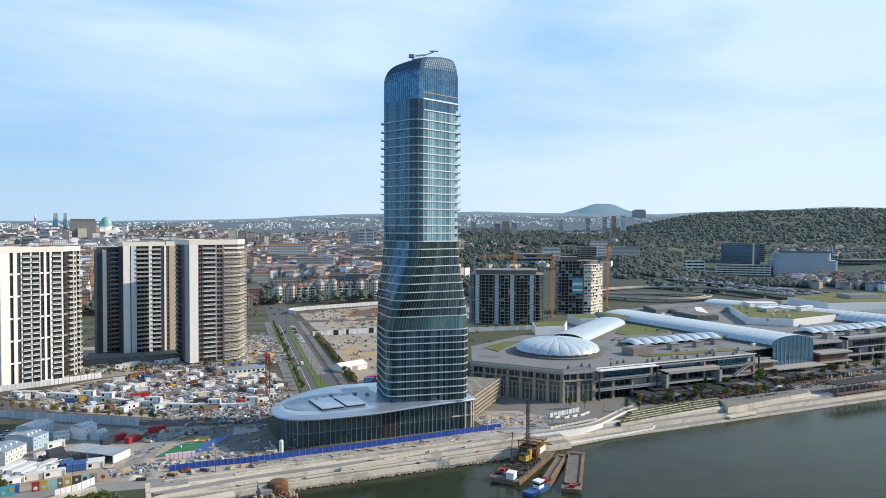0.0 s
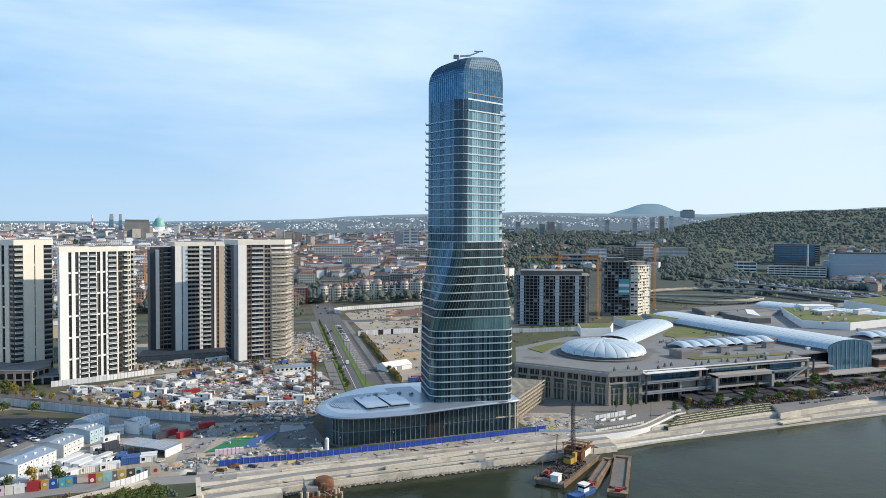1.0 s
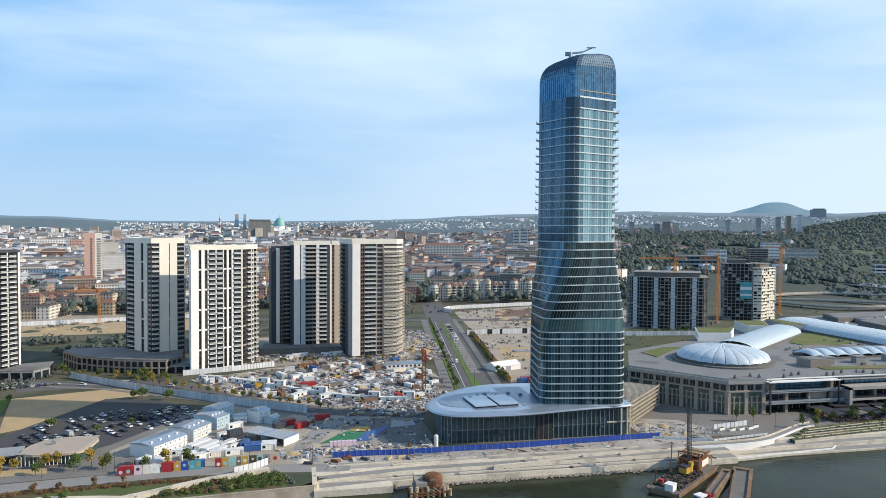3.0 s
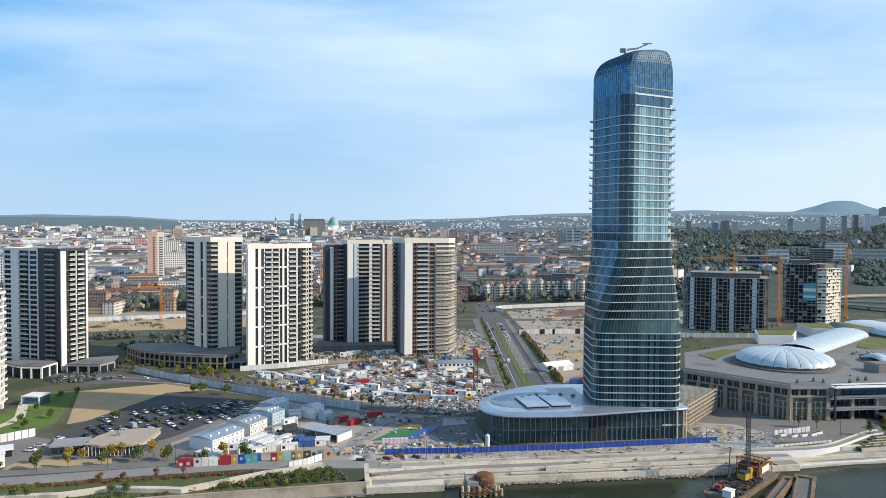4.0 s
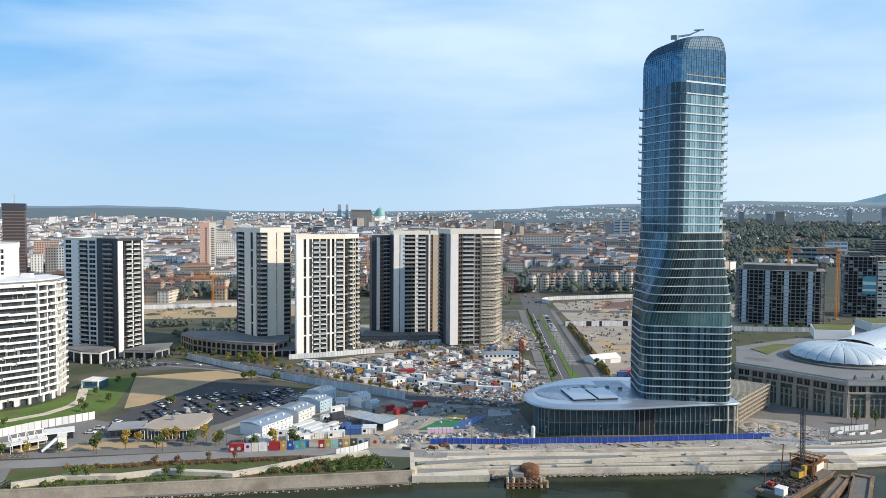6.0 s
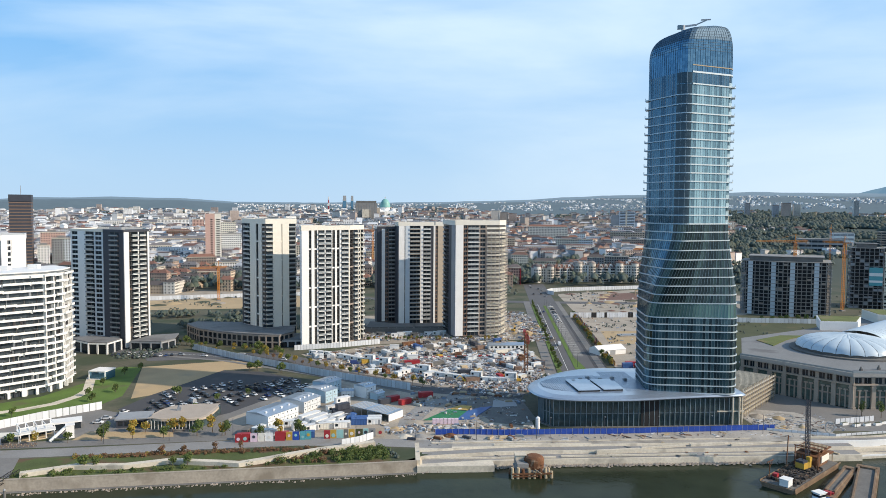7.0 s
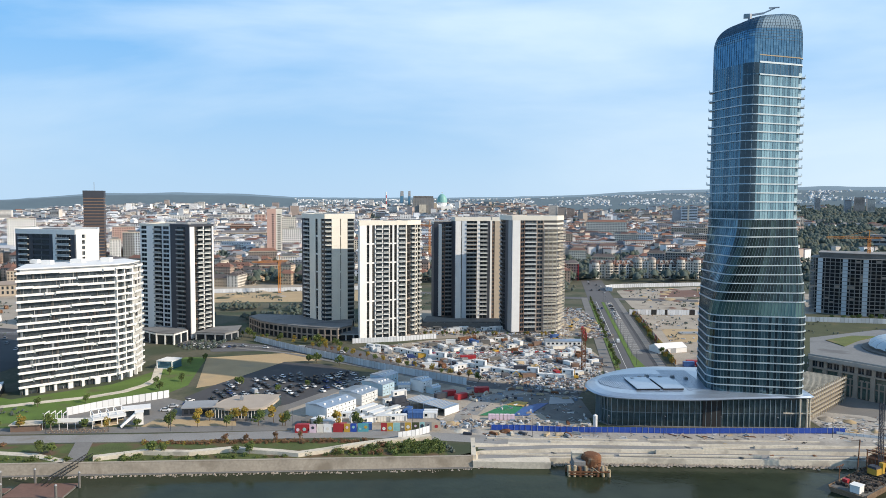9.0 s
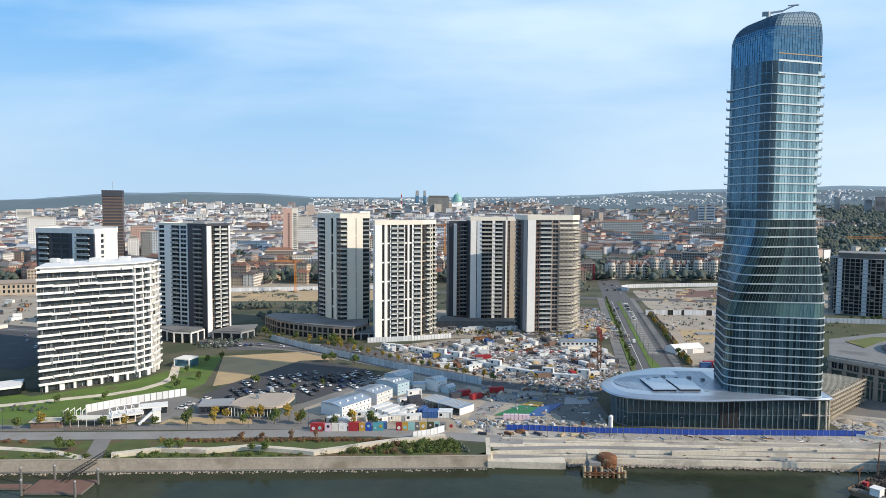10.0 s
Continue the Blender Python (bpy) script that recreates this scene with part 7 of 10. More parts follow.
# rubble, offcuts and scrap lying round the site and between the towers
b = Build()
for i in range(6600):
    k = i % 8
    if k < 2:
        x, y = ry.gauss(52, 12), ry.gauss(372, 14)
    elif k == 2:
        x, y = ry.uniform(4, 56), ry.uniform(284, 348)
    elif k == 3:
        x, y = ry.uniform(-6, 30), ry.uniform(282, 292)
    elif k == 4:
        x, y = ry.uniform(-40, 108), ry.uniform(484, 530)
    elif k == 5:
        x, y = ry.uniform(84, 108), ry.uniform(480, 620)
    elif k == 6:
        x, y = ry.uniform(142, 205), ry.uniform(405, 585)
    else:
        x, y = ry.uniform(170, 300), ry.uniform(610, 770)
    if k == 4 and ry.random() < 0.3:
        x, y = ry.gauss(45, 18), ry.gauss(489, 3)
    if k in (2, 3) and ry.random() < 0.86 or k > 5 and ry.random() < 0.85:
        continue
    if inside((x, y), PL) or (59 < x < 150 and 282 < y < 340):
        continue
    L, w, h = ry.uniform(0.3, 3.2), ry.uniform(0.15, 1.1), ry.uniform(0.1, 1.1)
    b.box(x - L / 2, y - w / 2, 0.04, x + L / 2, y + w / 2, 0.04 + h, 0, ry.uniform(0, 3.14))
setting("site_litter", b, litter, "rubble, offcuts and scrap strewn round the building site", "building litter", kind="stuff")
# dirty ground beside the podium, darkened in colour for the tower's shadow
surface("dark_soil", [(27, 333), (44, 338), (58, 330), (59, 300), (50, 292), (40, 296), (36, 306)], "concrete_dark", "churned soil beside the podium, tower shade painted in", "soil", 0.09)
exc = thing("site_basement", "raw dark concrete basement walls before the towers", "basement")
part("wall", Build().box(-27, 517, 0, 34, 517.6, 3.2).box(-27, 517, 0, -26.4, 540, 3.4).box(10, 517.6, 0, 10.6, 540, 3.0), "concrete_dark", exc)
part("slab", Build().prism([(-26, 524), (34, 528), (36, 544), (-2, 541), (-24, 552)], 0, 3.0), "concrete_dark", exc)
for k in range(9):
    part("pillar", Build().box(-22 + 6.2 * k, 519.5, 0, -21.4 + 6.2 * k, 520.1, 3.4), "concrete", exc)
for i in range(8):
    cabin(ry.uniform(-20, 30), ry.uniform(498, 510), ry.uniform(-10, 10), 6.0, 2.5, 2.6, ry.choice(["white", "cabin", "concrete_dark"]), 0.06)
for i in range(14):
    mound(ry.uniform(78, 108), ry.uniform(486, 560), ry.uniform(2, 5), ry.uniform(1.0, 2.6), ry.choice(["sand", "dirt"]), "heap of pale soil beside the scaffolded tower")

# street trees and parked cars round the pavilions
rp = random.Random(77)
for i in range(34):
    x, y = rp.uniform(-148, -72), 0
    y = 452 + (-(x + 90)) * 0.30 + rp.uniform(-9, 7)
    tree(rp.choice(["green", "slim", "dark", "yellow"]), x, y, 0.05, rp.uniform(0.45, 0.75), "trees round the pavilions")
for i in range(16):
    k, r_ = i % 8, i // 8
    car(-176 + 3.1 * k + 14 * r_, 440.0 + 0.6 * k - 5.5 * r_, 100 + rp.uniform(-4, 4), 0.06, group="cars by the pavilions")
for x, y in ((-120, 436), (-96, 434), (-70, 424), (-135, 440)):
    car(x, y, -14, 0.11, van=x == -96, group="cars by the pavilions")
# ---- vessels and structures in the river ----
# landing stage with gangway and mooring piles
pt = thing("landing_stage", "brown-decked floating landing stage in the river", "pontoon", -145.3, 217.0, WATER, 3)
part("hull", Build().box(0, 0, -0.6, 19.5, 11.5, 0.5), "concrete_dark", pt)
part("deck", Build().box(0.2, 0.2, 0.5, 19.3, 11.3, 0.62), "brick", pt)
part("hull", Build().box(-34, 4, -0.6, -1, 8, 0.4), "concrete_dark", pt)
part("deck", Build().box(-34, 4.1, 0.4, -1, 7.9, 0.5), "brick", pt)
for x, y in ((0.6, -0.6), (18.5, -0.8), (20.2, 10), (-6, 9.5), (-14, 9.5), (4, 12.2), (-22, 9.5)):
    pile = thing("mooring_pile", "grey tubular steel mooring pile standing in water", "mooring pile", -145.3 + x, 217.0 + y, -8, 0, "mooring piles")
    part("tube", Build().cyl(0, 0, 0, 9.2, 0.4, 10), "concrete_dark", pile)
    part("cap", Build().cyl(0, 0, 9.2, 9.7, 0.46, 10, 0.15), "grey", pile)
gw = thing("gangway", "grey truss gangway from quay to landing stage", "gangway")
for s in (-0.9, 0.9):
    a0, a1 = Vector((-130.5 + s, 244.5, 0.2)), Vector((-136.5 + s, 226.0, -3.1))
    for up in (0.0, 1.3):
        part("chord", Build().beam(a0 + Vector((0, 0, up)), a1 + Vector((0, 0, up)), 0.13), "rubber", gw)
    for i in range(14):
        p_, q_ = a0.lerp(a1, i / 14), a0.lerp(a1, (i + 1) / 14)
        part("brace", Build().beam(p_, q_ + Vector((0, 0, 1.3)), 0.07, 3).beam(p_, p_ + Vector((0, 0, 1.3)), 0.07, 3), "rubber", gw)
part("walkway", Build().strip([(-130.5, 244.5), (-136.5, 226.0)], 1.6, 0, 0.12), "concrete_dark", gw).matrix_local = Matrix(((1, 0, 0, 0), (0, 1, 0, 0), (0, 3.3 / 18.5, 1, 0.25 - 244.5 * 3.3 / 18.5), (0, 0, 0, 1)))
# old rusty intake on piles
cs = thing("river_intake", "rust-brown tank and concrete platform on piles in the river", "river intake", 40, 243.5, 0, 0)
part("platform", Build().box(1, 0, -1.9, 12.5, 8, -1.4).box(1.4, 0.3, -1.4, 5.4, 7.6, 0.9), "concrete", cs)
rp_ = random.Random(6)
for i in range(8):
    for j in range(2):
        zt = rp_.uniform(-1.6, 0.4) if j == 0 else -1.9
        part("post", Build().beam((-0.6 + 2.0 * i + rp_.uniform(-0.4, 0.4), -0.5 + 4.5 * j, -8), (-0.6 + 2.0 * i + rp_.uniform(-0.3, 0.3), -0.4 + 4.5 * j, zt), 0.55, 8), "timber" if rp_.random() < 0.45 else "rust", cs)
for z_, x0, x1 in ((-2.4, -0.8, 13.6), (-3.3, -0.4, 8.6)):
    part("waler", Build().box(x0, -1.0, z_, x1, -0.55, z_ + 0.5), "rust", cs)
for i in range(7):
    part("broken_plank", Build().box(0, 0, 0, rp_.uniform(2.0, 4.5), 0.3, 0.12), rp_.choice(["timber", "rust"]), cs).matrix_local = pose(rp_.uniform(4, 11), rp_.uniform(-0.6, 6), rp_.uniform(-1.3, 0.6), rp_.uniform(-12, 12), rp_.uniform(-25, 25), rp_.uniform(-60, 60))
part("tank", Build().loft([[(8.0 + r * math.cos(2 * math.pi * i / 18), 4.0 + r * math.sin(2 * math.pi * i / 18), zz) for i in range(18)] for r, zz in ((3.5, -1.4), (3.6, 1.6), (3.3, 2.3), (2.4, 2.8), (0.6, 3.0))], caps=True), "rust", cs, "rusted domed drum")
part("beam", Build().box(3.6, -0.4, -2.6, 13.0, 0.0, -2.0), "timber", cs)
part("cabin", Build().box(1.4, 4.5, 0.9, 5.2, 7.4, 2.6).box(1.2, 4.2, 2.6, 5.4, 7.6, 2.8), "concrete_pale", cs)
for k in range(6):
    part("railing", Build().beam((-0.8 + 2.6 * k, 0.1, -1.4), (-0.8 + 2.6 * k, 0.1, -0.3), 0.06).beam((-0.8 + 2.6 * k, 0.1, -0.35), (1.8 + 2.6 * min(k, 4), 0.1, -0.35), 0.05), "rust", cs)


def hull(L, W, H, rake=3.0):
    return [[(x, -W / 2 * k, z0), (x, W / 2 * k, z0), (x, W / 2, H), (x, -W / 2, H)] for x, k, z0 in ((0, 0.8, -0.2), (rake * 0.6, 0.95, -1.0), (L - rake * 0.6, 0.95, -1.0), (L, 0.8, -0.2))]


M["barge"] = mat("weathered_barge_steel", (0.20, 0.135, 0.085), 0.85, metal=0.1, var=0.4, scale=0.25, fine=2.5, stain=((0.28, 0.21, 0.14), 0.3, 0.55))


# crane barge with crawler crane, deck house and scrap
cb = thing("crane_barge", "brown rusty crane barge cluttered with chains and scrap", "barge", 128.0, 228.8, WATER, 38)
part("hull", Build().loft(hull(40, 12, 1.6), caps=True), "barge", cb)
part("deck", Build().box(0.6, -5.6, 1.6, 39.4, 5.6, 1.72), "concrete_dark", cb)
for y_ in (-6.0, 5.8):
    part("bulwark", Build().box(0, y_, 1.6, 40, y_ + 0.2, 2.1), "barge", cb)
rb = random.Random(9)
scrap = Build()
for i in range(420):
    x, y = rb.uniform(3, 27), rb.uniform(-4.6, 4.6)
    scrap.box(x, y, 1.7, x + rb.uniform(0.4, 2.2), y + rb.uniform(0.2, 0.6), 1.8 + rb.uniform(0.2, 0.9), 0, rb.uniform(0, 3))
part("scrap", scrap, islands(mat("deck_scrap", (0.1, 0.08, 0.06), 0.9, var=0.3), [(0.05, 0.042, 0.036), (0.13, 0.085, 0.055), (0.03, 0.03, 0.032), (0.09, 0.075, 0.06)]), cb, "dark heap of chains and pipes", kind="stuff")
dh = part("deck_house", Build().box(27, -2.5, 1.7, 37, 4.8, 5.6).box(26.5, -3, 5.6, 37.5, 5.3, 6.0), "rust", cb, "rusty red deck house")
part("upper_house", Build().box(33, -2, 6.0, 37, 3, 7.4).box(30, -3.4, 7.4, 38, 5.4, 7.7), "rust", dh)
part("gallows", Build().beam((24, -4, 1.7), (24, -4, 9.5), 0.22).beam((24, 4, 1.7), (24, 4, 9.5), 0.22).beam((24, -4.4, 9.5), (24, 4.4, 9.5), 0.22).beam((24, 0, 9.5), (33, 0, 7.6), 0.12), "rust", cb)
part("winch", Build().box(22, -1.4, 1.7, 25, 1.4, 3.0).cyl(23.5, 0, 3.0, 3.6, 0.9, 10), "navy", cb)
part("door", Build().box(28, -2.6, 1.8, 29, -2.5, 3.8), "dark", dh)
part("gable_panel", Build().box(30.4, -2.9, 3.0, 37.2, -2.55, 5.5), "cream", dh, "pale weathered gable panel")
for k in range(9):
    part("roof_plank", Build().box(26.6 + 1.2 * k, -3.2 + 0.3 * (k % 3), 7.75 + 0.05 * (k % 2), 27.3 + 1.2 * k, 5.0 - 0.4 * (k % 2), 7.9), "timber" if k % 3 else "rust", dh)
part("lean_to", Build().prism([(37.5, -3), (41.5, -3), (41.5, 4), (37.5, 4)], 4.6, 5.0, 0, [(37.5, -3), (41.5, -3), (41.5, 4), (37.5, 4)]), "rust", dh)
for k in range(3):
    part("lean_to_post", Build().box(41.0, -2.8 + 3.2 * k, -1.0, 41.3, -2.5 + 3.2 * k, 4.6), "timber", dh)
part("white_cabin", Build().box(0.8, -3.4, 1.7, 4.2, -0.4, 4.0).box(0.6, -3.6, 4.0, 4.4, -0.2, 4.2), "white", cb, "small white deck cabin")
part("red_box", Build().box(5.8, 2.6, 1.7, 7.6, 4.2, 3.4), "red", cb)
part("derrick", Build().beam((4, 4.4, 1.7), (4, 4.4, 8.0), 0.16).beam((2, 4.4, 8.0), (7.2, 4.4, 8.0), 0.14).beam((4, 4.4, 5.6), (6.4, 4.4, 8.0), 0.1), "rust", cb)
part("mast", Build().beam((18, 4.6, 1.7), (19.2, 4.6, 14.0), 0.22), "rust", cb)
cw = thing("crawler_crane", "yellow crawler crane with tall dark lattice boom on the barge", "crawler crane", 145.8, 242.7, WATER + 1.72, 30)
for s in (-1, 1):
    part("track", Build().box(-2.6, s * 1.7 - 0.4, 0, 2.6, s * 1.7 + 0.4, 1.0), "rubber", cw)
part("body", Build().box(-3.2, -1.6, 1.1, 1.6, 1.6, 3.2), "yellow", cw)
part("engine_house", Build().box(-3.4, -1.4, 3.2, -0.6, 1.4, 4.0), "navy", cw)
part("cab", Build().box(0.4, -1.6, 3.2, 2.0, -0.2, 4.8), "yellow", cw)
boom = part("boom", lattice(Build(), (1.8, 0, 2.4), (2.8, 1.0, 25.0), 1.1, 1.3, 0.09), "navy", cw, kind="stuff")
part("cable", Build().beam((-1.5, 0, 5.5), (2.8, 1.0, 25.0), 0.05, 3).beam((2.8, 1.0, 25), (3.2, 1.0, 9), 0.05, 3).beam((-1.5, 0, 4.0), (-1.5, 0, 5.6), 0.12), "navy", boom)


def hopper(x, y, turn, L, W, label):
    t = thing("hopper_barge", label, "barge", x, y, WATER, turn, "hopper barges")
    part("hull", Build().loft(hull(L, W, 1.5), caps=True), "barge", t)
    part("coaming", Build().box(4, -W / 2 + 0.7, 1.5, L - 4, -W / 2 + 1.3, 2.2).box(4, W / 2 - 1.3, 1.5, L - 4, W / 2 - 0.7, 2.2).box(4, -W / 2 + 0.7, 1.5, 4.6, W / 2 - 0.7, 2.2).box(L - 4.6, -W / 2 + 0.7, 1.5, L - 4, W / 2 - 0.7, 2.2), "barge", t)
    part("hold", Build().box(4.6, -W / 2 + 1.3, 1.51, L - 4.6, W / 2 - 1.3, 1.6), "concrete_dark", t, "grey empty hold")
    part("gear", Build().box(1, -1, 1.5, 2.4, 1, 2.6).box(2.6, -1.6, 1.5, 3.2, -0.8, 2.2), "red", t)
    return t


hopper(145.8, 211.1, 53, 44, 7.4, "long rusty hopper barge with empty dark hold")
hopper(139.9, 220.0, 45, 36, 4.6, "narrow brown work barge moored beside the crane barge")
tg = thing("tug", "blue and white river tug moored by the barge", "tug", 129.5, 215.0, WATER, 22)
part("hull", Build().loft(hull(12, 4.2, 1.3, 2.0), caps=True), "blue", tg)
wh = part("wheelhouse", Build().box(5.5, -1.3, 1.3, 8.6, 1.3, 3.8), "white", tg)
part("window", Build().box(5.4, -1.35, 2.6, 8.7, 1.35, 3.3), "glass", wh)
part("roof", Build().box(5.2, -1.6, 3.8, 8.9, 1.6, 4.0), "white", wh)
for k in range(5):
    part("fender", Build().cyl(0.6 + 1.0 * k, -2.3, 0.2, 1.4, 0.35, 8), "blue", tg)
# ---- quay in front of the tower and mall ----
surface("tower_promenade", [(8, 266), (180, 266), (176, 284), (150, 281), (58, 282.5), (8, 279)], "dust", "dusty pale paving between hoarding and quay", "promenade", 0.07)
surface("mall_plaza", [(150, 282), (232, 275), (300, 272), (700, 272), (700, 330), (345, 321), (344, 309), (228, 309), (208, 310), (176, 352), (150, 340)], "paving", "wide pale paved plaza before the mall", "plaza", 0.06)
surface("mall_north_ground", [(150, 340), (176, 352), (200, 400), (262, 432), (330, 486), (420, 560), (260, 600), (150, 400)], "scrub", "rough scrubby ground behind the mall", "rough ground", 0.03)
surface("terrace_floor", [(248, 291), (300, 287), (345, 288), (372, 293), (440, 298), (440, 323), (412, 326), (346, 321), (344, 309), (248, 309)], "brown", "dark timber floor of the restaurant terraces", "terrace", 0.1)
ramp = thing("quay_ramp", "pale curved concrete ramp with solid side walls", "ramp")
RL = [(160, 264.5), (173, 264.2), (190, 264.6), (200, 267.2), (208, 271.2), (218, 276.8), (227, 281.6), (236, 284.5)]
for i in range(3):
    RL = [RL[0]] + [p for a_, c_ in zip(RL[:-1], RL[1:]) for p in ((lerp(a_[0], c_[0], 0.25), lerp(a_[1], c_[1], 0.25)), (lerp(a_[0], c_[0], 0.75), lerp(a_[1], c_[1], 0.75)))] + [RL[-1]]
part("side_wall", Build().strip(RL, 0.5, 1.0, 4.2), "white", ramp, "white-rendered curved side wall")
part("deck", Build().strip([(x + 0.6, y + 2.6) for x, y in RL], 4.8, 0.25, 3.0), "concrete", ramp)
part("inner_wall", Build().strip([(x + 1.2, y + 5.2) for x, y in RL], 0.4, 0.9, 3.0), "concrete_pale", ramp)
ledge = thing("quay_promontory", "low pale concrete landing ledge with angled end", "quay ledge")
part("lower_deck", Build().prism([(150, 253.5), (171, 256.5), (202, 259.5), (226, 261.2), (235, 268.5), (222, 266.5), (178, 262.8), (150, 262)], -6.5, -3.0), "concrete_pale", ledge)
part("upper_deck", Build().prism([(150, 260.5), (178, 262.0), (222, 265.6), (230, 268.5), (222, 270), (178, 267), (150, 266)], -3.0, -1.6), "concrete_pale", ledge)
part("kerb", Build().strip([(150, 253.8), (171, 256.8), (202, 259.8), (226, 261.5), (235, 268.5)], 0.5, -2.5, 0.6), "white", ledge)
amph = thing("stepped_terrace", "curved planted terrace steps with pale stone edges", "terrace")
for k in range(5):
    line = []
    for i in range(19):
        t = i / 18
        line.append((lerp(211 + 4 * k, 290, t), 267.6 + 2.9 * k + 5.0 * math.sin(math.pi * min(1, t) / 2) + 1.2 * t))
    part("step", Build().strip(line, 2.9, 0.0 + 0.18 * (k + 1), 2.2), ("scrub", "green_roof", "scrub")[k % 3], amph)
    part("step_edge", Build().strip([(x, y - 1.5) for x, y in line], 0.32, 0.07 + 0.18 * (k + 1), 2.6), "concrete_pale", amph)
rs_ = random.Random(41)
for i in range(300):
    k, t = i % 5, rs_.random()
    x = lerp(214 + 4 * k, 289, t)
    LOW.append((x, 267.6 + 2.9 * k + 5.0 * math.sin(math.pi * t / 2) + 1.2 * t + rs_.uniform(-0.6, 0.9), -0.15 + 0.18 * (k + 1), rs_.uniform(0.25, 0.42)))
for i in range(7):
    mound(rs_.uniform(151, 170), rs_.uniform(281, 288), rs_.uniform(1.2, 2.6), rs_.uniform(0.6, 1.5), rs_.choice(["sand", "dirt", "timber"]), "heap of rubble and timber beside the annex")
pl = thing("planter_wall", "long raised white planter wall by the quay", "planter")
part("wall", Build().prism([(276, 264), (345, 271.5), (352, 280), (286, 279)], -1.3, 1.5), "concrete_pale", pl)
part("soil", Build().prism([(276.6, 264.5), (344.6, 271.9), (351.4, 279.7), (286.3, 278.7)], 1.5, 1.62), "paving", pl)
part("slab", Build().prism([(273, 259.5), (292, 260.6), (295, 263.8), (273, 262.8)], -2.6, -1.9), "concrete_pale", pl)
rq = random.Random(14)
for i in range(26):
    shrub(rq.choice(["leaf", "leaf_red", "leaf_autumn"]), rq.uniform(300, 340), rq.uniform(274, 276.5), 1.55, rq.uniform(0.5, 0.8), "planter shrubs")
for x, y, k in ((296, 284, "green"), (303, 283, "yellow"), (310, 284, "green"), (318, 283, "yellow"), (290, 287, "green"), (327, 286, "green"), (244, 291, "yellow"), (250, 290, "green"), (246, 296, "slim"), (259, 288, "green"), (270, 288, "green"), (279, 289, "green"), (264, 292, "green"), (285, 293, "dark"), (212, 296, "slim"), (205, 299, "slim"), (340, 290, "green"), (352, 292, "green"), (366, 296, "green"), (380, 299, "green"), (395, 303, "green"), (410, 306, "dark"), (420, 304, "green"), (433, 308, "yellow"), (450, 306, "green"), (466, 306, "yellow"), (300, 303, "slim"), (318, 304, "dark"), (336, 300, "slim"), (344, 304, "dark"), (360, 308, "slim"), (236, 284, "green"), (228, 283, "slim")):
    tree(k, x, y, 0.06, rq.uniform(0.75, 1.1), "plaza trees")
# terrace awnings and parasols
for i in range(46):
    x, y = (250 + 11.6 * (i % 8), 289.5 + 6.6 * (i // 8)) if i < 24 else (346 + 11.6 * ((i - 24) % 8), 297 + 6.8 * ((i - 24) // 8))
    if (x > 366 and y > 310) or rq.random() < 0.12:
        continue
    aw = thing("terrace_awning", "dark flat awning over restaurant terrace", "awning", x + rq.uniform(-1, 1), y + rq.uniform(-0.4, 0.4), 0.1, rq.uniform(-5, 5), "terrace awnings")
    h_ = rq.uniform(2.6, 3.6)
    part("canvas", Build().box(0, 0, h_, 9.5, 5.6, h_ + 0.18).box(0, 0, h_ - 0.3, 9.5, 0.08, h_), rq.choice(["navy", "navy", "dark", "concrete_dark"]), aw)
    for sx in (0.2, 9.2):
        for sy in (0.2, 5.3):
            part("post", Build().box(sx, sy, 0, sx + 0.14, sy + 0.14, h_), "navy", aw)
for x, y in ((448, 292), (462, 294), (450, 300), (464, 302), (478, 293), (492, 296), (480, 303), (506, 294)):
    aw = thing("terrace_awning", "dark flat awning over restaurant terrace", "awning", x, y, 0.1, rq.uniform(-5, 5), "terrace awnings")
    part("canvas", Build().box(0, 0, 3.0, 11.5, 6.2, 3.2), "navy", aw)
    for sx in (0.2, 11.2):
        part("post", Build().box(sx, 0.2, 0, sx + 0.14, 0.34, 3.0), "navy", aw)
        part("post", Build().box(sx, 5.8, 0, sx + 0.14, 5.94, 3.0), "navy", aw)
for i in range(34):
    x, y = (rq.uniform(262, 344), rq.uniform(284, 290)) if i % 2 else (rq.uniform(388, 432), rq.uniform(290, 297))
    um = thing("parasol", "closed pale parasol on a slim pole" if i % 2 == 0 else "open dark parasol on a slim pole", "parasol", x, y, 0.06, 0, "terrace parasols")
    part("pole", Build().cyl(0, 0, 0, 2.8, 0.05, 6), "steel", um)
    part("canopy", Build().cyl(0, 0, 2.2, 3.0, 1.6, 8, 0.1) if i % 2 else Build().cyl(0, 0, 1.2, 3.3, 0.32, 8, 0.12), "navy" if i % 2 else "cream", um)
for i in range(46):
    x, y = (rq.uniform(262, 350), rq.uniform(283, 289)) if i % 3 else (rq.uniform(300, 372), rq.uniform(286, 292))
    tb = thing("terrace_table", "dark restaurant table set on the plaza", "table", x, y, 0.06, rq.uniform(0, 90), "terrace tables")
    part("tabletop", Build().box(-0.5, -0.5, 0.7, 0.5, 0.5, 0.77).cyl(0, 0, 0, 0.7, 0.07, 6), "brown" if i % 4 else "red", tb)
    part("bench", Build().box(-0.45, 0.6, 0, 0.45, 1.0, 0.75), "navy", tb)
pg = thing("quay_pergola", "dark flat-roofed pergola deck over the quay edge", "pergola", 360, 266, 0, 1)
part("deck", Build().box(0, 0, -0.4, 52, 11, 0.2), "brick", pg)
part("roof", Build().box(-1, -0.5, 5.0, 50, 9, 5.5), "rubber", pg)
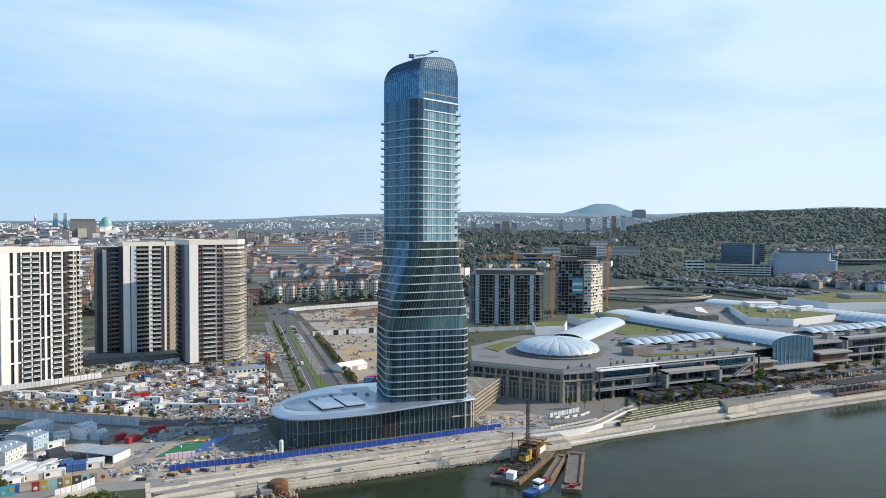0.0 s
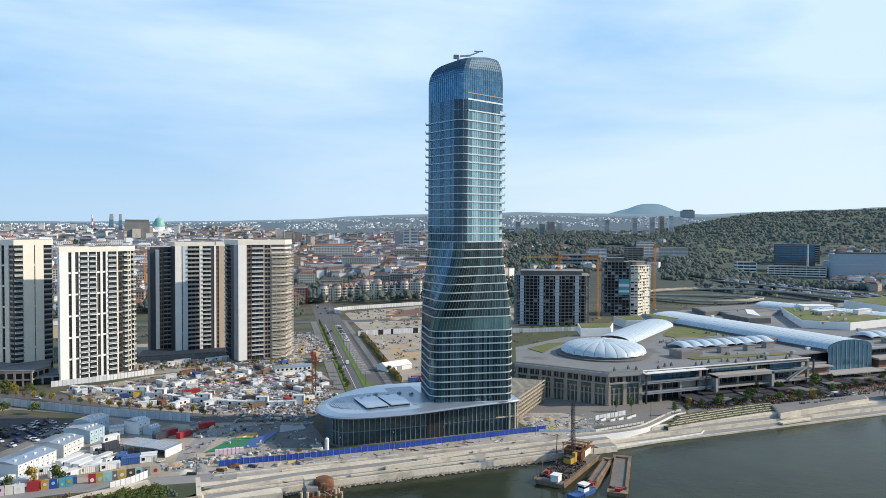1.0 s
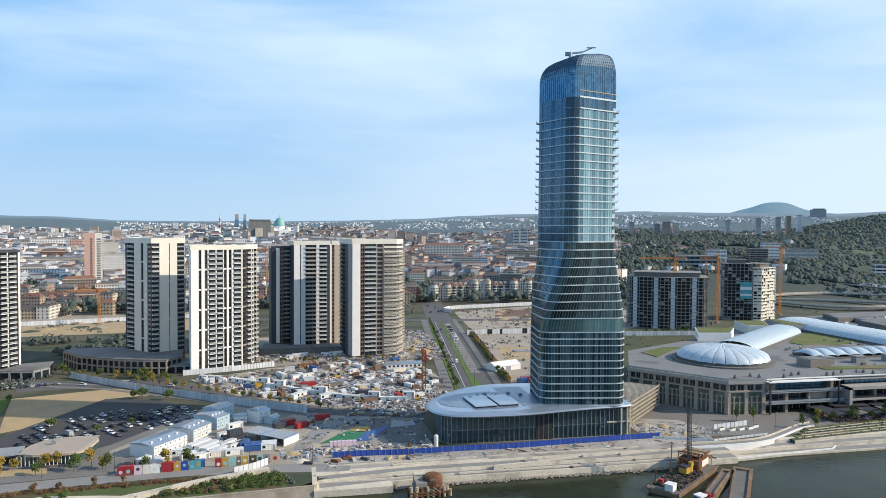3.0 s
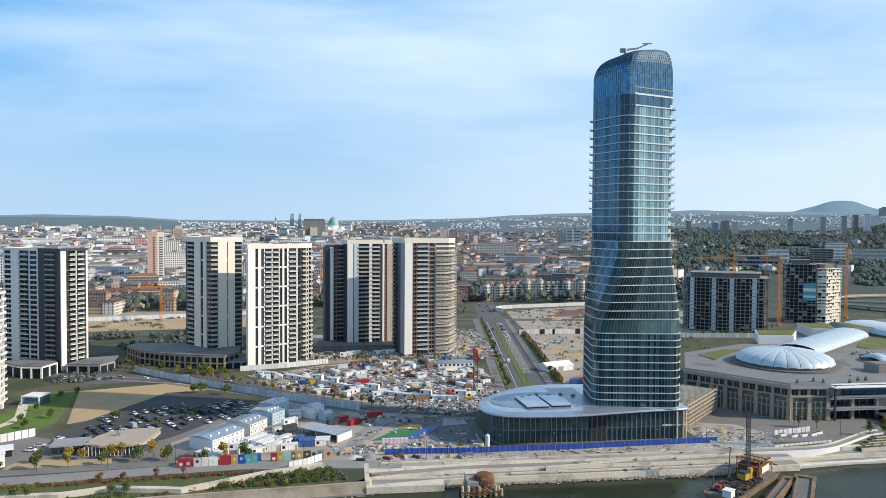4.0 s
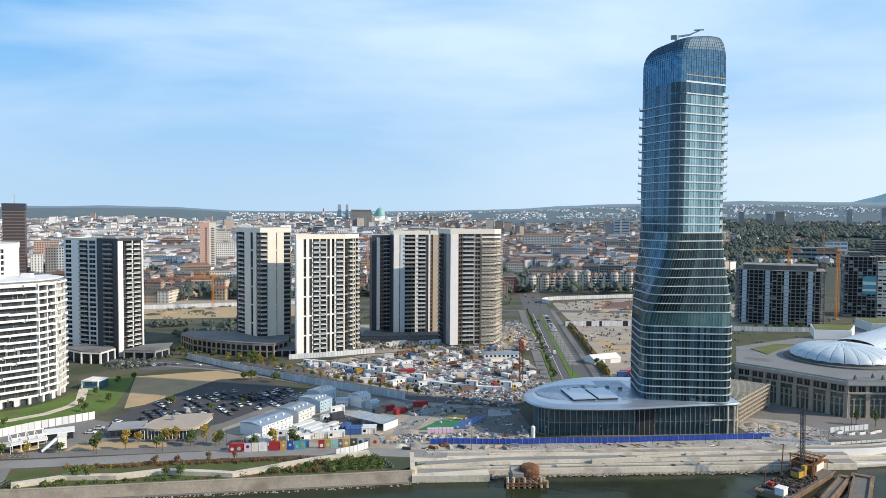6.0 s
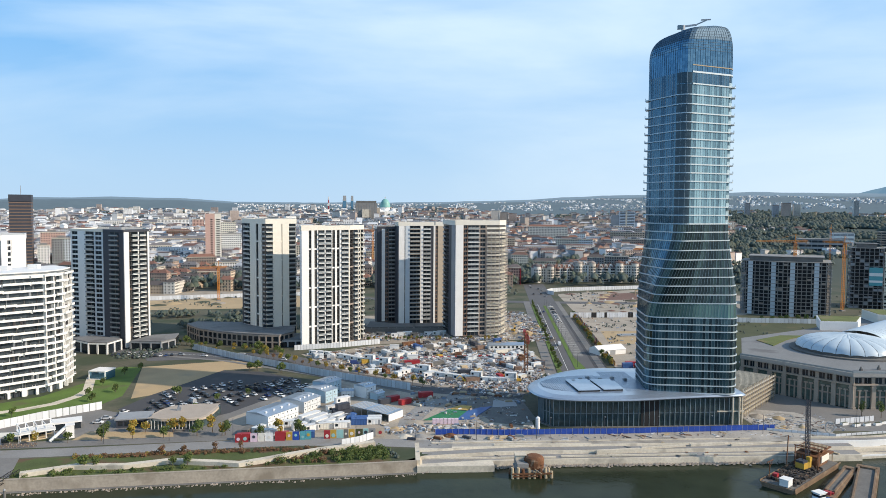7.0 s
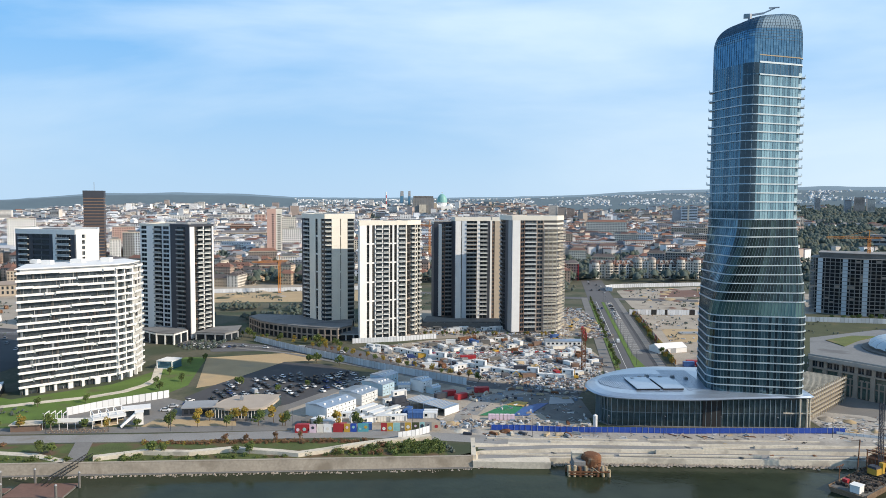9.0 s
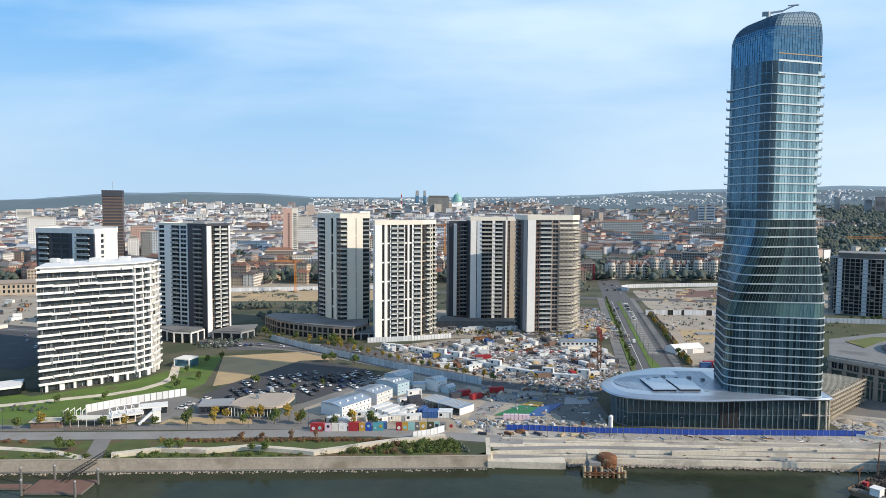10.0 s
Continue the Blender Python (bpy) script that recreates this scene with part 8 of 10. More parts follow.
for k in range(9):
    for yy in (0.3, 8.0):
        part("post", Build().box(6.0 * k, yy, 0.2, 6.0 * k + 0.3, yy + 0.3, 5.0), "grey", pg)
for k in range(14):
    part("support", Build().box(4.0 * k, 0.2, -6.5, 4.0 * k + 0.35, 0.55, -0.4), "steel", pg)
part("brace", Build().box(0, 0.1, -2.0, 52, 0.3, -1.7).box(0, 0.1, -3.6, 52, 0.3, -3.3), "steel", pg)
for i in range(8):
    car(rq.uniform(330, 352), rq.uniform(282, 288), rq.uniform(-20, 20), 0.06, van=i % 3 == 0, group="service vehicles")
for x in range(60, 480, 22):
    lamp_post(x, 276.5 if x < 150 else 283, z=0.06, turn=-90)
# street furniture near the crane barge
for x, y in ((188, 286), (192, 284), (197, 284.5), (202, 285), (206, 287)):
    bx = thing("planter_box", "white box planter on the plaza", "planter", x, y, 0.06, 15, "box planters")
    part("box", Build().box(0, 0, 0, 3.2, 1.2, 1.1), "white", bx)
    part("soil", Build().box(0.1, 0.1, 1.1, 3.1, 1.1, 1.16), "scrub", bx)
panel_fence([(186, 288), (206, 292)], 2.4, 2.4, "panel", "pale mesh panel fence on the plaza")
panel_fence([(152, 281), (176, 272), (205, 276)], 1.1, 2.4, "panel", "low pale guard fence along the quay edge")
whl = thing("old_paddle_wheel", "old iron paddle wheel ring set up on the quay", "wheel", 176, 276, 0.06, 10)
part("rim", Build().loft([[(r * math.cos(2 * math.pi * i / 20), s, 2.6 + r * math.sin(2 * math.pi * i / 20)) for i in range(20)] for r, s in ((2.4, -0.2), (2.4, 0.2), (2.1, 0.2), (2.1, -0.2), (2.4, -0.2))]), "grey", whl)
for k in range(6):
    part("spoke", Build().beam((2.2 * math.cos(k * 1.05), 0, 2.6 + 2.2 * math.sin(k * 1.05)), (0, 0, 2.6), 0.08), "grey", whl)

# broken low walls, stairs and ledges of the half-built quay below the tower
lw = thing("quay_parapet", "stained pale concrete parapet steps along the lower quay", "parapet")
for x0, y0, x1, y1, z0, z1 in ((36, 266.4, 74, 265.8, -0.5, 0.55), (74, 258.6, 92, 260.2, -1.3, 0.3), (92, 260.4, 110, 262.4, -1.3, 0.6), (112, 262.6, 126, 263.6, -1.0, 0.9), (128, 262.2, 150, 264.2, -1.0, 0.7), (20, 262.0, 36, 264.0, -1.2, 0.2)):
    a_ = math.atan2(y1 - y0, x1 - x0)
    part("wall", Build().box(x0, y0, z0, x0 + math.dist((x0, y0), (x1, y1)), y0 + 1.1, z1, 0, a_, (x0, y0)), "concrete_pale", lw)
for x0, x1, y_, z1 in ((9, 58, 256.2, -0.9), (60, 112, 256.6, -0.75), (115, 150, 256.9, -0.95), (12, 70, 269.6, 0.5), (74, 140, 270.2, 0.4)):
    part("kerb", Build().box(x0, y_, z1 - 0.6, x1, y_ + 0.7, z1), "concrete_pale", lw)
for i in range(44):
    x, y = rq.uniform(10, 178), rq.choice((256.5, 258.5, 261.5, 268, 270.5, 273.5, 276)) + rq.uniform(-1.0, 1.0)
    z = -1.3 if y < 260.4 else 0.08
    db = thing("quay_debris", "loose planks, pipes and rubble on the quay", "debris", x, y, z, rq.uniform(0, 180), "quay debris")
    L_ = rq.uniform(1.2, 5.5)
    part("piece", Build().box(0, 0, 0, L_, rq.uniform(0.2, 0.8), rq.uniform(0.08, 0.35)).box(0.3, -0.5, 0, L_ * 0.7, -0.3, 0.12), rq.choice(["timber", "rust", "concrete_dark", "concrete", "dark", "taupe"]), db)
# fine clutter: building litter beside the annex and along the quay, chairs under the awnings
rk = random.Random(61)
clutter, seats = Build(), Build()
for i in range(900):
    if i < 260:
        x, y, z = rk.uniform(150, 186), rk.gauss(289, 7), 0.07
        if y < 279 or y > 306:
            continue
    elif i < 360:
        x, z = rk.uniform(12, 176), 0.09
        y = quay_y(x) + rk.choice((18.5, 20.0, 22.5)) + rk.gauss(0, 0.8)
    else:
        x, y, z = rk.uniform(-8, 52), rk.uniform(284, 338), 0.1
        if noise.noise(Vector((x / 9, y / 9, 8))) < 0.12:
            continue
    L, w, h = rk.uniform(0.3, 3.4), rk.uniform(0.1, 0.4), rk.uniform(0.06, 0.3)
    clutter.box(x - L / 2, y - w / 2, z - 0.04, x + L / 2, y + w / 2, z + h, 0, rk.uniform(0, 3.14))
setting("site_litter", clutter, litter, "loose planks, pipes and rubble beside the quay and podium", "building litter", kind="stuff")
for i in range(900):
    x, y = rk.uniform(250, 440), rk.uniform(284, 309)
    if y > 292 and x > 366 and rk.random() < 0.5:
        continue
    for dx, dy in ((0.5, 0.0), (-0.5, 0.1), (0.0, 0.5)):
        seats.box(x + dx - 0.22, y + dy - 0.22, 0.05, x + dx + 0.22, y + dy + 0.22, 0.5, 0, rk.uniform(0, 1)).box(x + dx * 1.5 - 0.22, y + dy * 1.5 - 0.05, 0.4, x + dx * 1.5 + 0.22, y + dy * 1.5 + 0.05, 0.95)
setting("terrace_chairs", seats, islands(mat("terrace_chair_fabric", (0.05, 0.05, 0.05), 0.7, var=0.2), [(0.03, 0.03, 0.035), (0.06, 0.055, 0.05), (0.14, 0.05, 0.03), (0.04, 0.045, 0.05), (0.22, 0.2, 0.18)]), "dark chairs crowded over the restaurant terraces", "chairs", kind="stuff")
surface("churned_ground", [(150, 283), (178, 277), (186, 290), (178, 306), (160, 312), (151, 305)], "dust", "dusty churned ground beside the annex", "site ground", 0.09)
# ---- avenue, sites beside it, unfinished blocks, road junction ----
def av(y, off):
    """A point of the avenue at depth y, off metres from its left kerb."""
    x = 85.7 + (y - 396) * 0.1317
    return (x + off, y)


def ribbon(o0, o1, y0, y1, n=12):
    return [((av(lerp(y0, y1, i / n), (o0 + o1) / 2))) for i in range(n + 1)]


band("avenue_road", ribbon(3, 28, 340, 880), 25, "road", "grey tarmac avenue running inland", "road", 0.1)
band("avenue_pavement_1", ribbon(-4, 3, 350, 690), 6.0, "paving", "pale pavement beside the avenue", "pavement", 0.2)
band("avenue_pavement_2", ribbon(28, 32, 350, 690), 4.0, "paving", "pale pavement beside the avenue", "pavement", 0.2)
band("avenue_verge", ribbon(3.2, 5.6, 372, 670), 2.6, "grass", "narrow planted verge of the avenue", "verge", 0.22)
band("avenue_median", ribbon(14.2, 16.6, 420, 660), 2.6, "grass", "narrow grass median of the avenue", "median", 0.24)
setting("median_head", Build().prism([av(372, 15), av(372, 24), av(400, 20), av(430, 16.6), av(430, 14.2), av(400, 14)], -0.1, 0.23), "grass", "wider grass head of the median", "median")
band("avenue_parking", ribbon(17.5, 23.5, 430, 660), 6.0, "paving", "pale parking bays on the avenue", "parking bays", 0.13)
band("avenue_dark_lane", ribbon(26, 33, 360, 600), 7.0, "asphalt", "dark new tarmac side lane", "road", 0.14)
band("cross_street", [(-60, 720), (60, 700), (130, 686), (230, 676)], 16, "road", "grey cross street at the junction", "road", 0.12)
for i in range(28):
    y = 436 + 8 * i
    setting("bay_line", Build().box(*av(y, 17.6), 0.13, av(y, 17.6)[0] + 5.6, y + 0.2, 0.145), "white", "white parking bay line", "road marking")
band("avenue_line", ribbon(9.4, 9.6, 380, 670), 0.22, "white", "white lane line on the avenue", "road marking", 0.135)
ra = random.Random(31)
for y in (452, 466, 486, 505, 540, 566, 604, 618, 648):
    car(*av(y, ra.choice((7.5, 11.5))), 83, 0.11, van=ra.random() < 0.3, group="cars on the avenue")
for y in range(560, 660, 5):
    if ra.random() < 0.55:
        car(*av(y, 20.5), 4, 0.14, group="cars on the avenue")
for i in range(8):
    x, y = av(ra.uniform(700, 850), ra.choice((6, 10, 18, 22, 26)))
    car(x, y, 83, land_z(x, y) + 0.12, group="cars on the avenue")
for i in range(24):
    tree(ra.choice(["green", "slim", "green"]), *av(392 + 12 * i, 4.4), 0.2, ra.uniform(0.5, 0.8), "avenue trees")
for i in range(26):
    tree(ra.choice(["yellow", "russet", "yellow", "green"]), *av(400 + 7.6 * i, 35 + ra.uniform(-1, 1)), 0.1, ra.uniform(0.6, 0.95), "avenue trees")
for i in range(12):
    lamp_post(*av(400 + 24 * i, 16), h=8.0, z=0.2, turn=0)
# coloured hoarding beside the side lane
hb = thing("coloured_hoarding", "long hoarding of red, orange and brown panels", "hoarding")
for i in range(62):
    p_ = av(402 + 3.1 * i, 38.5)
    part("panel", Build().box(0, -0.06, 0.1, 2.9, 0.06, 2.8), ra.choice(["rust", "beige", "orange", "brick", "taupe", "red", "timber", "cream"]), hb).matrix_local = pose(p_[0], p_[1], 0.05, 0, 0, 82.5)
for x, y, c in ((131, 398, "blue"), (138, 397, "red"), (134, 402, "red")):
    cabin(x, y, 4, 6, 2.5, 2.8, c, 0.05, windows=False)
# bare site right of the avenue
surface("bare_site", [av(396, 38), av(590, 38), (205, 590), (230, 470), (180, 400), (150, 392)], "dirt", "bare pale site ground beside the avenue", "site ground", 0.05)
surface("bare_site_sand", [(142, 470), (196, 470), (205, 520), (150, 520)], "sand", "pale sand spread over the bare site", "sand", 0.08)
surface("bare_site_far", [av(600, 40), av(742, 36), (170, 752), (215, 772), (290, 800), (420, 690), (300, 600)], "dirt", "sandy excavated ground inside the curved fence", "site ground", 0.05)
surface("bare_site_red", [(200, 700), (290, 715), (280, 770), (215, 752)], "brick", "reddish clay patch in the excavation", "clay", 0.08)
tent = thing("storage_tent", "white gabled storage tent on the bare site", "tent", 124, 431, 0.05, 20)
part("wall", Build().box(0, 0, 0, 20, 11, 3.0), "white", tent)
part("roof", Build().prism([(-0.3, -0.3), (20.3, -0.3), (20.3, 11.3), (-0.3, 11.3)], 3.0, 5.4, 0, [(-0.3, 5.4), (20.3, 5.4), (20.3, 5.6), (-0.3, 5.6)]), "white", tent)
part("door", Build().box(8, -0.06, 0, 12, -0.01, 2.8), "grey", tent)
st = thing("steel_bundle_stack", "grey stack of steel bundles on bare ground", "stack", 158, 497, 0.05, 5)
for k in range(6):
    part("bundle", Build().box(0, 1.2 * k, 0.1, 24, 1.2 * k + 0.9, 0.9), "steel", st)
fz = thing("banner_fence", "white fence with black gate panels across the site", "fence")
for i in range(26):
    part("panel", Build().box(0, -0.06, 0.1, 2.1, 0.06, 4.4), "dark" if i in (8, 9, 13, 22, 23) else "panel", fz).matrix_local = pose(143 + 2.25 * i, 586.5, 0.05)
for i in range(30):
    cabin(ra.uniform(148, 205), ra.uniform(590, 600), ra.choice((0, 90)), 6, 2.5, 2.6, ra.choice(["rust", "navy", "beige", "concrete_dark", "brown"]), 0.05, windows=False, group="site containers")
cf = [(163, 744), (158, 752), (159, 762), (167, 772), (182, 779), (205, 785), (240, 794), (285, 803), (360, 815)]
panel_fence(cf, 4.2, 2.3, "panel", "long curving white site fence below the houses")
for i in range(40):
    mound(ra.uniform(180, 300), ra.uniform(615, 770), ra.uniform(3, 8), ra.uniform(0.6, 1.6), ra.choice(["sand", "dirt", "brick", "earth"]), "low spoil heap on excavated ground")
for i in range(28):
    shrub(ra.choice(["leaf", "leaf_autumn"]), ra.uniform(140, 205), ra.uniform(455, 580), 0.1, ra.uniform(0.8, 1.6), "site scrub")
for x, y in ((250, 740), (275, 748), (300, 744)):
    fr = thing("concrete_frame", "bare concrete foundation frame in the excavation", "foundation", x, y, 0.05, 8, "foundation frames")
    for k in range(4):
        part("column", Build().box(4 * k, 0, 0, 4 * k + 0.8, 0.8, 5), "timber", fr)
    part("beam", Build().box(0, 0, 5, 13, 0.8, 5.8), "timber", fr)
# shrub-dotted rough ground between the tower and the unfinished blocks
for i in range(30):
    shrub(ra.choice(["leaf", "leaf_autumn", "leaf_red"]), ra.uniform(175, 300), ra.uniform(440, 570), 0.05, ra.uniform(0.8, 1.7), "site scrub")
panel_fence([(270, 560), (330, 552), (420, 545)], 4.0, 3.0, "panel_grey", "grey panel fence before the unfinished block")
for i in range(16):
    tree("green", 300 + 7 * i + ra.uniform(-2, 2), 566 - i * 0.6, 0.05, ra.uniform(0.7, 1.0), "site trees")


def frame_block(label, poly, floors, fh, piers, edges, mat_slab="concrete", roof_rooms=True, fill=0.35, seed=1):
    """An unfinished concrete building: slabs, columns, some infilled bays."""
    rg_ = random.Random(seed)
    t = thing("unfinished_block", label, "unfinished building", group="unfinished blocks")
    c = (sum(p[0] for p in poly) / len(poly), sum(p[1] for p in poly) / len(poly))
    # unlit depth of the open floors, put in as a near-black solid core
    part("core_wall", Build().prism(grown(poly, c, -3.0), 0, floors * fh), "dark", t)
    for k in range(floors + 1):
        part("floor_slab", Build().prism(grown(poly, c, 0.7), k * fh - 0.2, k * fh + 0.22), mat_slab, t)
    for e in edges:
        P, Q = Vector(poly[e]), Vector(poly[(e + 1) % len(poly)])
        d = Q - P
        mtx = pose(P.x, P.y, 0, 0, 0, math.degrees(math.atan2(d.y, d.x)))
        n = max(2, int(d.length / 3.6))
        for i in range(n + 1):
            x = d.length * i / n
            wide = (i in piers)
            part("column", Build().box(x - (1.9 if wide else 0.3), -0.15 if wide else 0.1, 0, x + (1.9 if wide else 0.3), 0.5, floors * fh), "panel_grey" if wide else mat_slab, t).matrix_local = mtx
        infill = Build()
        for i in range(n):
            for k in range(floors):
                if rg_.random() < fill:
                    infill.box(d.length * i / n + 0.35, 0.3, k * fh + 0.25, d.length * (i + 1) / n - 0.35, 0.5, k * fh + fh * rg_.uniform(0.4, 0.93))
        if infill.v:
            part("blockwork", infill, ("taupe" if seed == 1 else "grey") if seed % 2 else "cream", t, kind="stuff").matrix_local = mtx
    if roof_rooms:
        part("plant_room", Build().prism(grown(poly, c, -7), floors * fh + 0.25, floors * fh + 4.0), "concrete_dark", t)
        part("roof_slab", Build().prism(grown(poly, c, -5.5), floors * fh + 4.0, floors * fh + 4.5), "concrete", t)
    return t


frame_block("unfinished grey concrete residential slab with bare floors", [(303, 612), (329, 590), (366, 580), (384, 612), (320, 640)], 15, 3.15, (2, 7, 12, 16), (0, 1, 2), seed=1, fill=0.14)
frame_block("unfinished narrow concrete tower with brick infill", [(424, 643), (449, 632), (458, 652), (434, 662)], 17, 3.35, (), (0, 1, 2), seed=3, fill=0.3)
frame_block("unfinished sunlit concrete tower wing with scaffolding", [(451, 633), (458, 630), (483, 643), (470, 664), (456, 656)], 16, 3.3, (), (0, 1, 2), "cream", seed=4, fill=0.9)
bn = thing("site_banner", "large blue printed banner hung on the tower", "banner", 438, 636.2, 22, -24)
part("sheet", Build().box(0, -0.7, 0, 11, -0.6, 17), "teal", bn)
part("stripe", Build().box(0, -0.8, 9, 11, -0.7, 12).box(0, -0.8, 3, 11, -0.7, 5), "white", bn)
tower_crane(345, 600, 64, 175, "orange", 34)
tower_crane(404, 622, 62, 100, "orange", 26)
tower_crane(508, 668, 72, 120, "orange", 18)
tower_crane(565, 900, 60, 60, "orange", 26)
tower_crane(300, 830, 44, 190, "orange", 24)
tower_crane(-178, 700, 32, 200, "orange", 26)
tower_crane(-40, 1000, 55, 120, "orange", 30)

# elevated road junction
def viaduct(name, line, w, z, label, deck="concrete", cols=True):
    t = thing(name, label, "viaduct", group="viaducts")
    b_ = Build()
    pts = []
    for i in range(len(line) - 1):
        for k in range(8):
            pts.append((lerp(line[i][0], line[i + 1][0], k / 8), lerp(line[i][1], line[i + 1][1], k / 8)))
    pts.append(line[-1])
    for _ in range(6):
        pts = [pts[0]] + [((a[0] + 2 * m_[0] + c[0]) / 4, (a[1] + 2 * m_[1] + c[1]) / 4) for a, m_, c in zip(pts[:-2], pts[1:-1], pts[2:])] + [pts[-1]]
    part("deck", Build().strip(pts, w, z, 1.6), deck, t)
    part("road_surface", Build().strip(pts, w - 1.2, z + 0.08, 0.1), "road", t)
    for s in (-1, 1):
        edge = []
        for i, p in enumerate(pts):
            a, c = Vector(pts[max(i - 1, 0)]), Vector(pts[min(i + 1, len(pts) - 1)])
            d = (c - a).normalized()
            edge.append((p[0] - d.y * s * w / 2, p[1] + d.x * s * w / 2))
        part("parapet", Build().strip(edge, 0.4, z + 1.0, 1.2), "concrete_pale", t)
    if cols:
        for p in pts[2::6]:
            part("pier", Build().box(p[0] - 1.2, p[1] - 0.7, -1 + min(0, land_z(*p)), p[0] + 1.2, p[1] + 0.7, z - 1.5), "concrete_pale", t)
    return pts


h1 = viaduct("viaduct", [(900, 1500), (850, 1178), (828, 1050), (830, 907), (828, 780), (808, 675), (803, 605), (798, 531), (790, 400)], 26, 10.0, "wide grey motorway viaduct busy with cars", "concrete_dark")
h2 = viaduct("viaduct", [(520, 765), (604, 809), (696, 825), (772, 772), (778, 683), (776, 600)], 11, 8.0, "curving grey slip-road viaduct")
viaduct("viaduct", [(540, 800), (590, 786), (681, 740), (706, 704), (656, 681), (599, 690), (560, 760)], 8, 5.0, "curved loop ramp on slim piers")
h4 = viaduct("viaduct", [(520, 1250), (720, 1150), (880, 1080), (1000, 1100)], 12, 6.0, "long grey road viaduct across the valley")
cars_ = Build()
for pts, n, w, z in ((h1, 330, 9, 10.1), (h2, 50, 3, 8.1), (h4, 30, 4, 6.1)):
    for i in range(n):
        k = ra.randrange(len(pts) - 1)
        p, q = Vector(pts[k]), Vector(pts[k + 1])
        c = p.lerp(q, ra.random())
        d = (q - p).normalized()
        c += Vector((-d.y, d.x)) * ra.choice((-w, -w * 0.6, -w * 0.2, w * 0.2, w * 0.6, w))
        L = ra.choice((4.4, 4.4, 4.4, 7.5, 11))
        a = math.atan2(d.y, d.x)
        cars_.box(c.x - L / 2, c.y - 0.9, z + 0.3, c.x + L / 2, c.y + 0.9, z + (1.0 if L < 5 else 2.8), 0, a)
        if L < 5:
            cars_.box(c.x - 1.2, c.y - 0.75, z + 1.0, c.x + 0.9, c.y + 0.75, z + 1.5, 0, a)
traffic = islands(mat("traffic_paint", (0.4, 0.4, 0.4), 0.35, var=0.05), [(0.7, 0.7, 0.7), (0.05, 0.05, 0.055), (0.45, 0.46, 0.47), (0.72, 0.72, 0.72), (0.12, 0.12, 0.13), (0.30, 0.31, 0.33), (0.06, 0.09, 0.2)])
setting("viaduct_traffic", cars_, traffic, "standing motorway traffic of cars and lorries", "traffic", kind="stuff")


def office_block(label, x, y, turn, w, d, h, wall, band_m, floors, z=None, category="office building", seed=0):
    z = land_z(x, y) if z is None else z
    t = thing("office_building", label, category, x, y, z, turn)
    part("wall", Build().box(0, 0, -3, w, d, h), wall, t)
    part("roof", Build().box(-0.4, -0.4, h, w + 0.4, d + 0.4, h + 0.9), "flat_roof", t)
    fh = h / floors
    for k in range(floors):
        part("window_strip", Build().box(0.8, -0.12, k * fh + fh * 0.3, w - 0.8, -0.02, k * fh + fh * 0.8).box(-0.12, 0.8, k * fh + fh * 0.3, -0.02, d - 0.8, k * fh + fh * 0.8), band_m, t)
    n = max(2, int(w / 10))
    for i in range(n + 1):
        part("pier", Build().box(w * i / n - 0.3, -0.2, 0, w * i / n + 0.3, 0, h), wall, t)
    return t


silo_b = thing("factory_hall", "huge windowless pale blue-grey stepped factory hall", "factory", 1092, 940, 0, -37)
M["hall"] = mat("pale_blue_hall_cladding", (0.36, 0.41, 0.45), 0.6, var=0.08, scale=0.03, fine=0.3)
for (x0, y0, x1, y1, z0_, z1_) in ((0, 0, 108, 60, 0, 36), (8, 4, 98, 56, 36, 50)):
    part("wall", Build().prism(rounded(x1 - x0, y1 - y0, 8, 0, (x0 + x1) / 2, (y0 + y1) / 2), z0_, z1_), "hall", silo_b)
for k in range(5):
    part("cladding_seam", Build().prism(rounded(108.6, 60.6, 8.3, 0, 54, 30), 6.6 * k + 5, 6.6 * k + 5.4), "panel_grey", silo_b)
part("roof_rail", Build().box(8, 4, 50, 98, 4.3, 53).box(20, 10, 50, 90, 40, 52.5), "concrete_dark", silo_b)
for k in range(5):
    part("vent_stack", Build().cyl(84 + 4 * k, 12, 50, 60 + 3 * (k % 3), 1.3, 8), "steel", silo_b)
office_block("dark glass office building with pale frames", 1088, 1062, -42, 70, 30, 52, "navy", "mall_blue", 12)
office_block("white arcaded office building", 1020, 1010, -42, 95, 22, 17, "cream", "glass", 4)
office_block("low white vaulted exhibition hall", 985, 1050, -30, 34, 26, 18, "white", "glass", 3)
office_block("grey slab office building", 1180, 1130, -35, 70, 26, 44, "concrete", "glass", 10)
office_block("white blank-walled depot building", 905, 1240, -20, 30, 26, 36, "white", "grey", 6)
office_block("brown panel depot building", 870, 1235, -20, 34, 24, 26, "taupe", "glass", 6)
office_block("pale wide-roofed depot hall", 945, 1230, -25, 60, 30, 22, "concrete_pale", "grey", 3)
office_block("tall white factory hall", 770, 1220, -20, 34, 26, 30, "white", "grey", 4)
office_block("glazed hall with pale roof", 690, 1190, -20, 70, 40, 22, "grey", "glass", 3)
office_block("grey low industrial building", 1290, 950, -35, 80, 40, 16, "concrete", "glass", 3)
chim = thing("chimney", "slim tall pale concrete chimney", "chimney", 1105, 1000, 0)
part("shaft", Build().cyl(0, 0, 0, 66, 2.0, 12, 1.4), "concrete_pale", chim)
surface("junction_green", [(560, 700), (840, 560), (1250, 600), (1500, 800), (1180, 900), (900, 1000), (700, 950)], "scrub", "scrubby green ground of the road junction", "rough ground", 0.03)
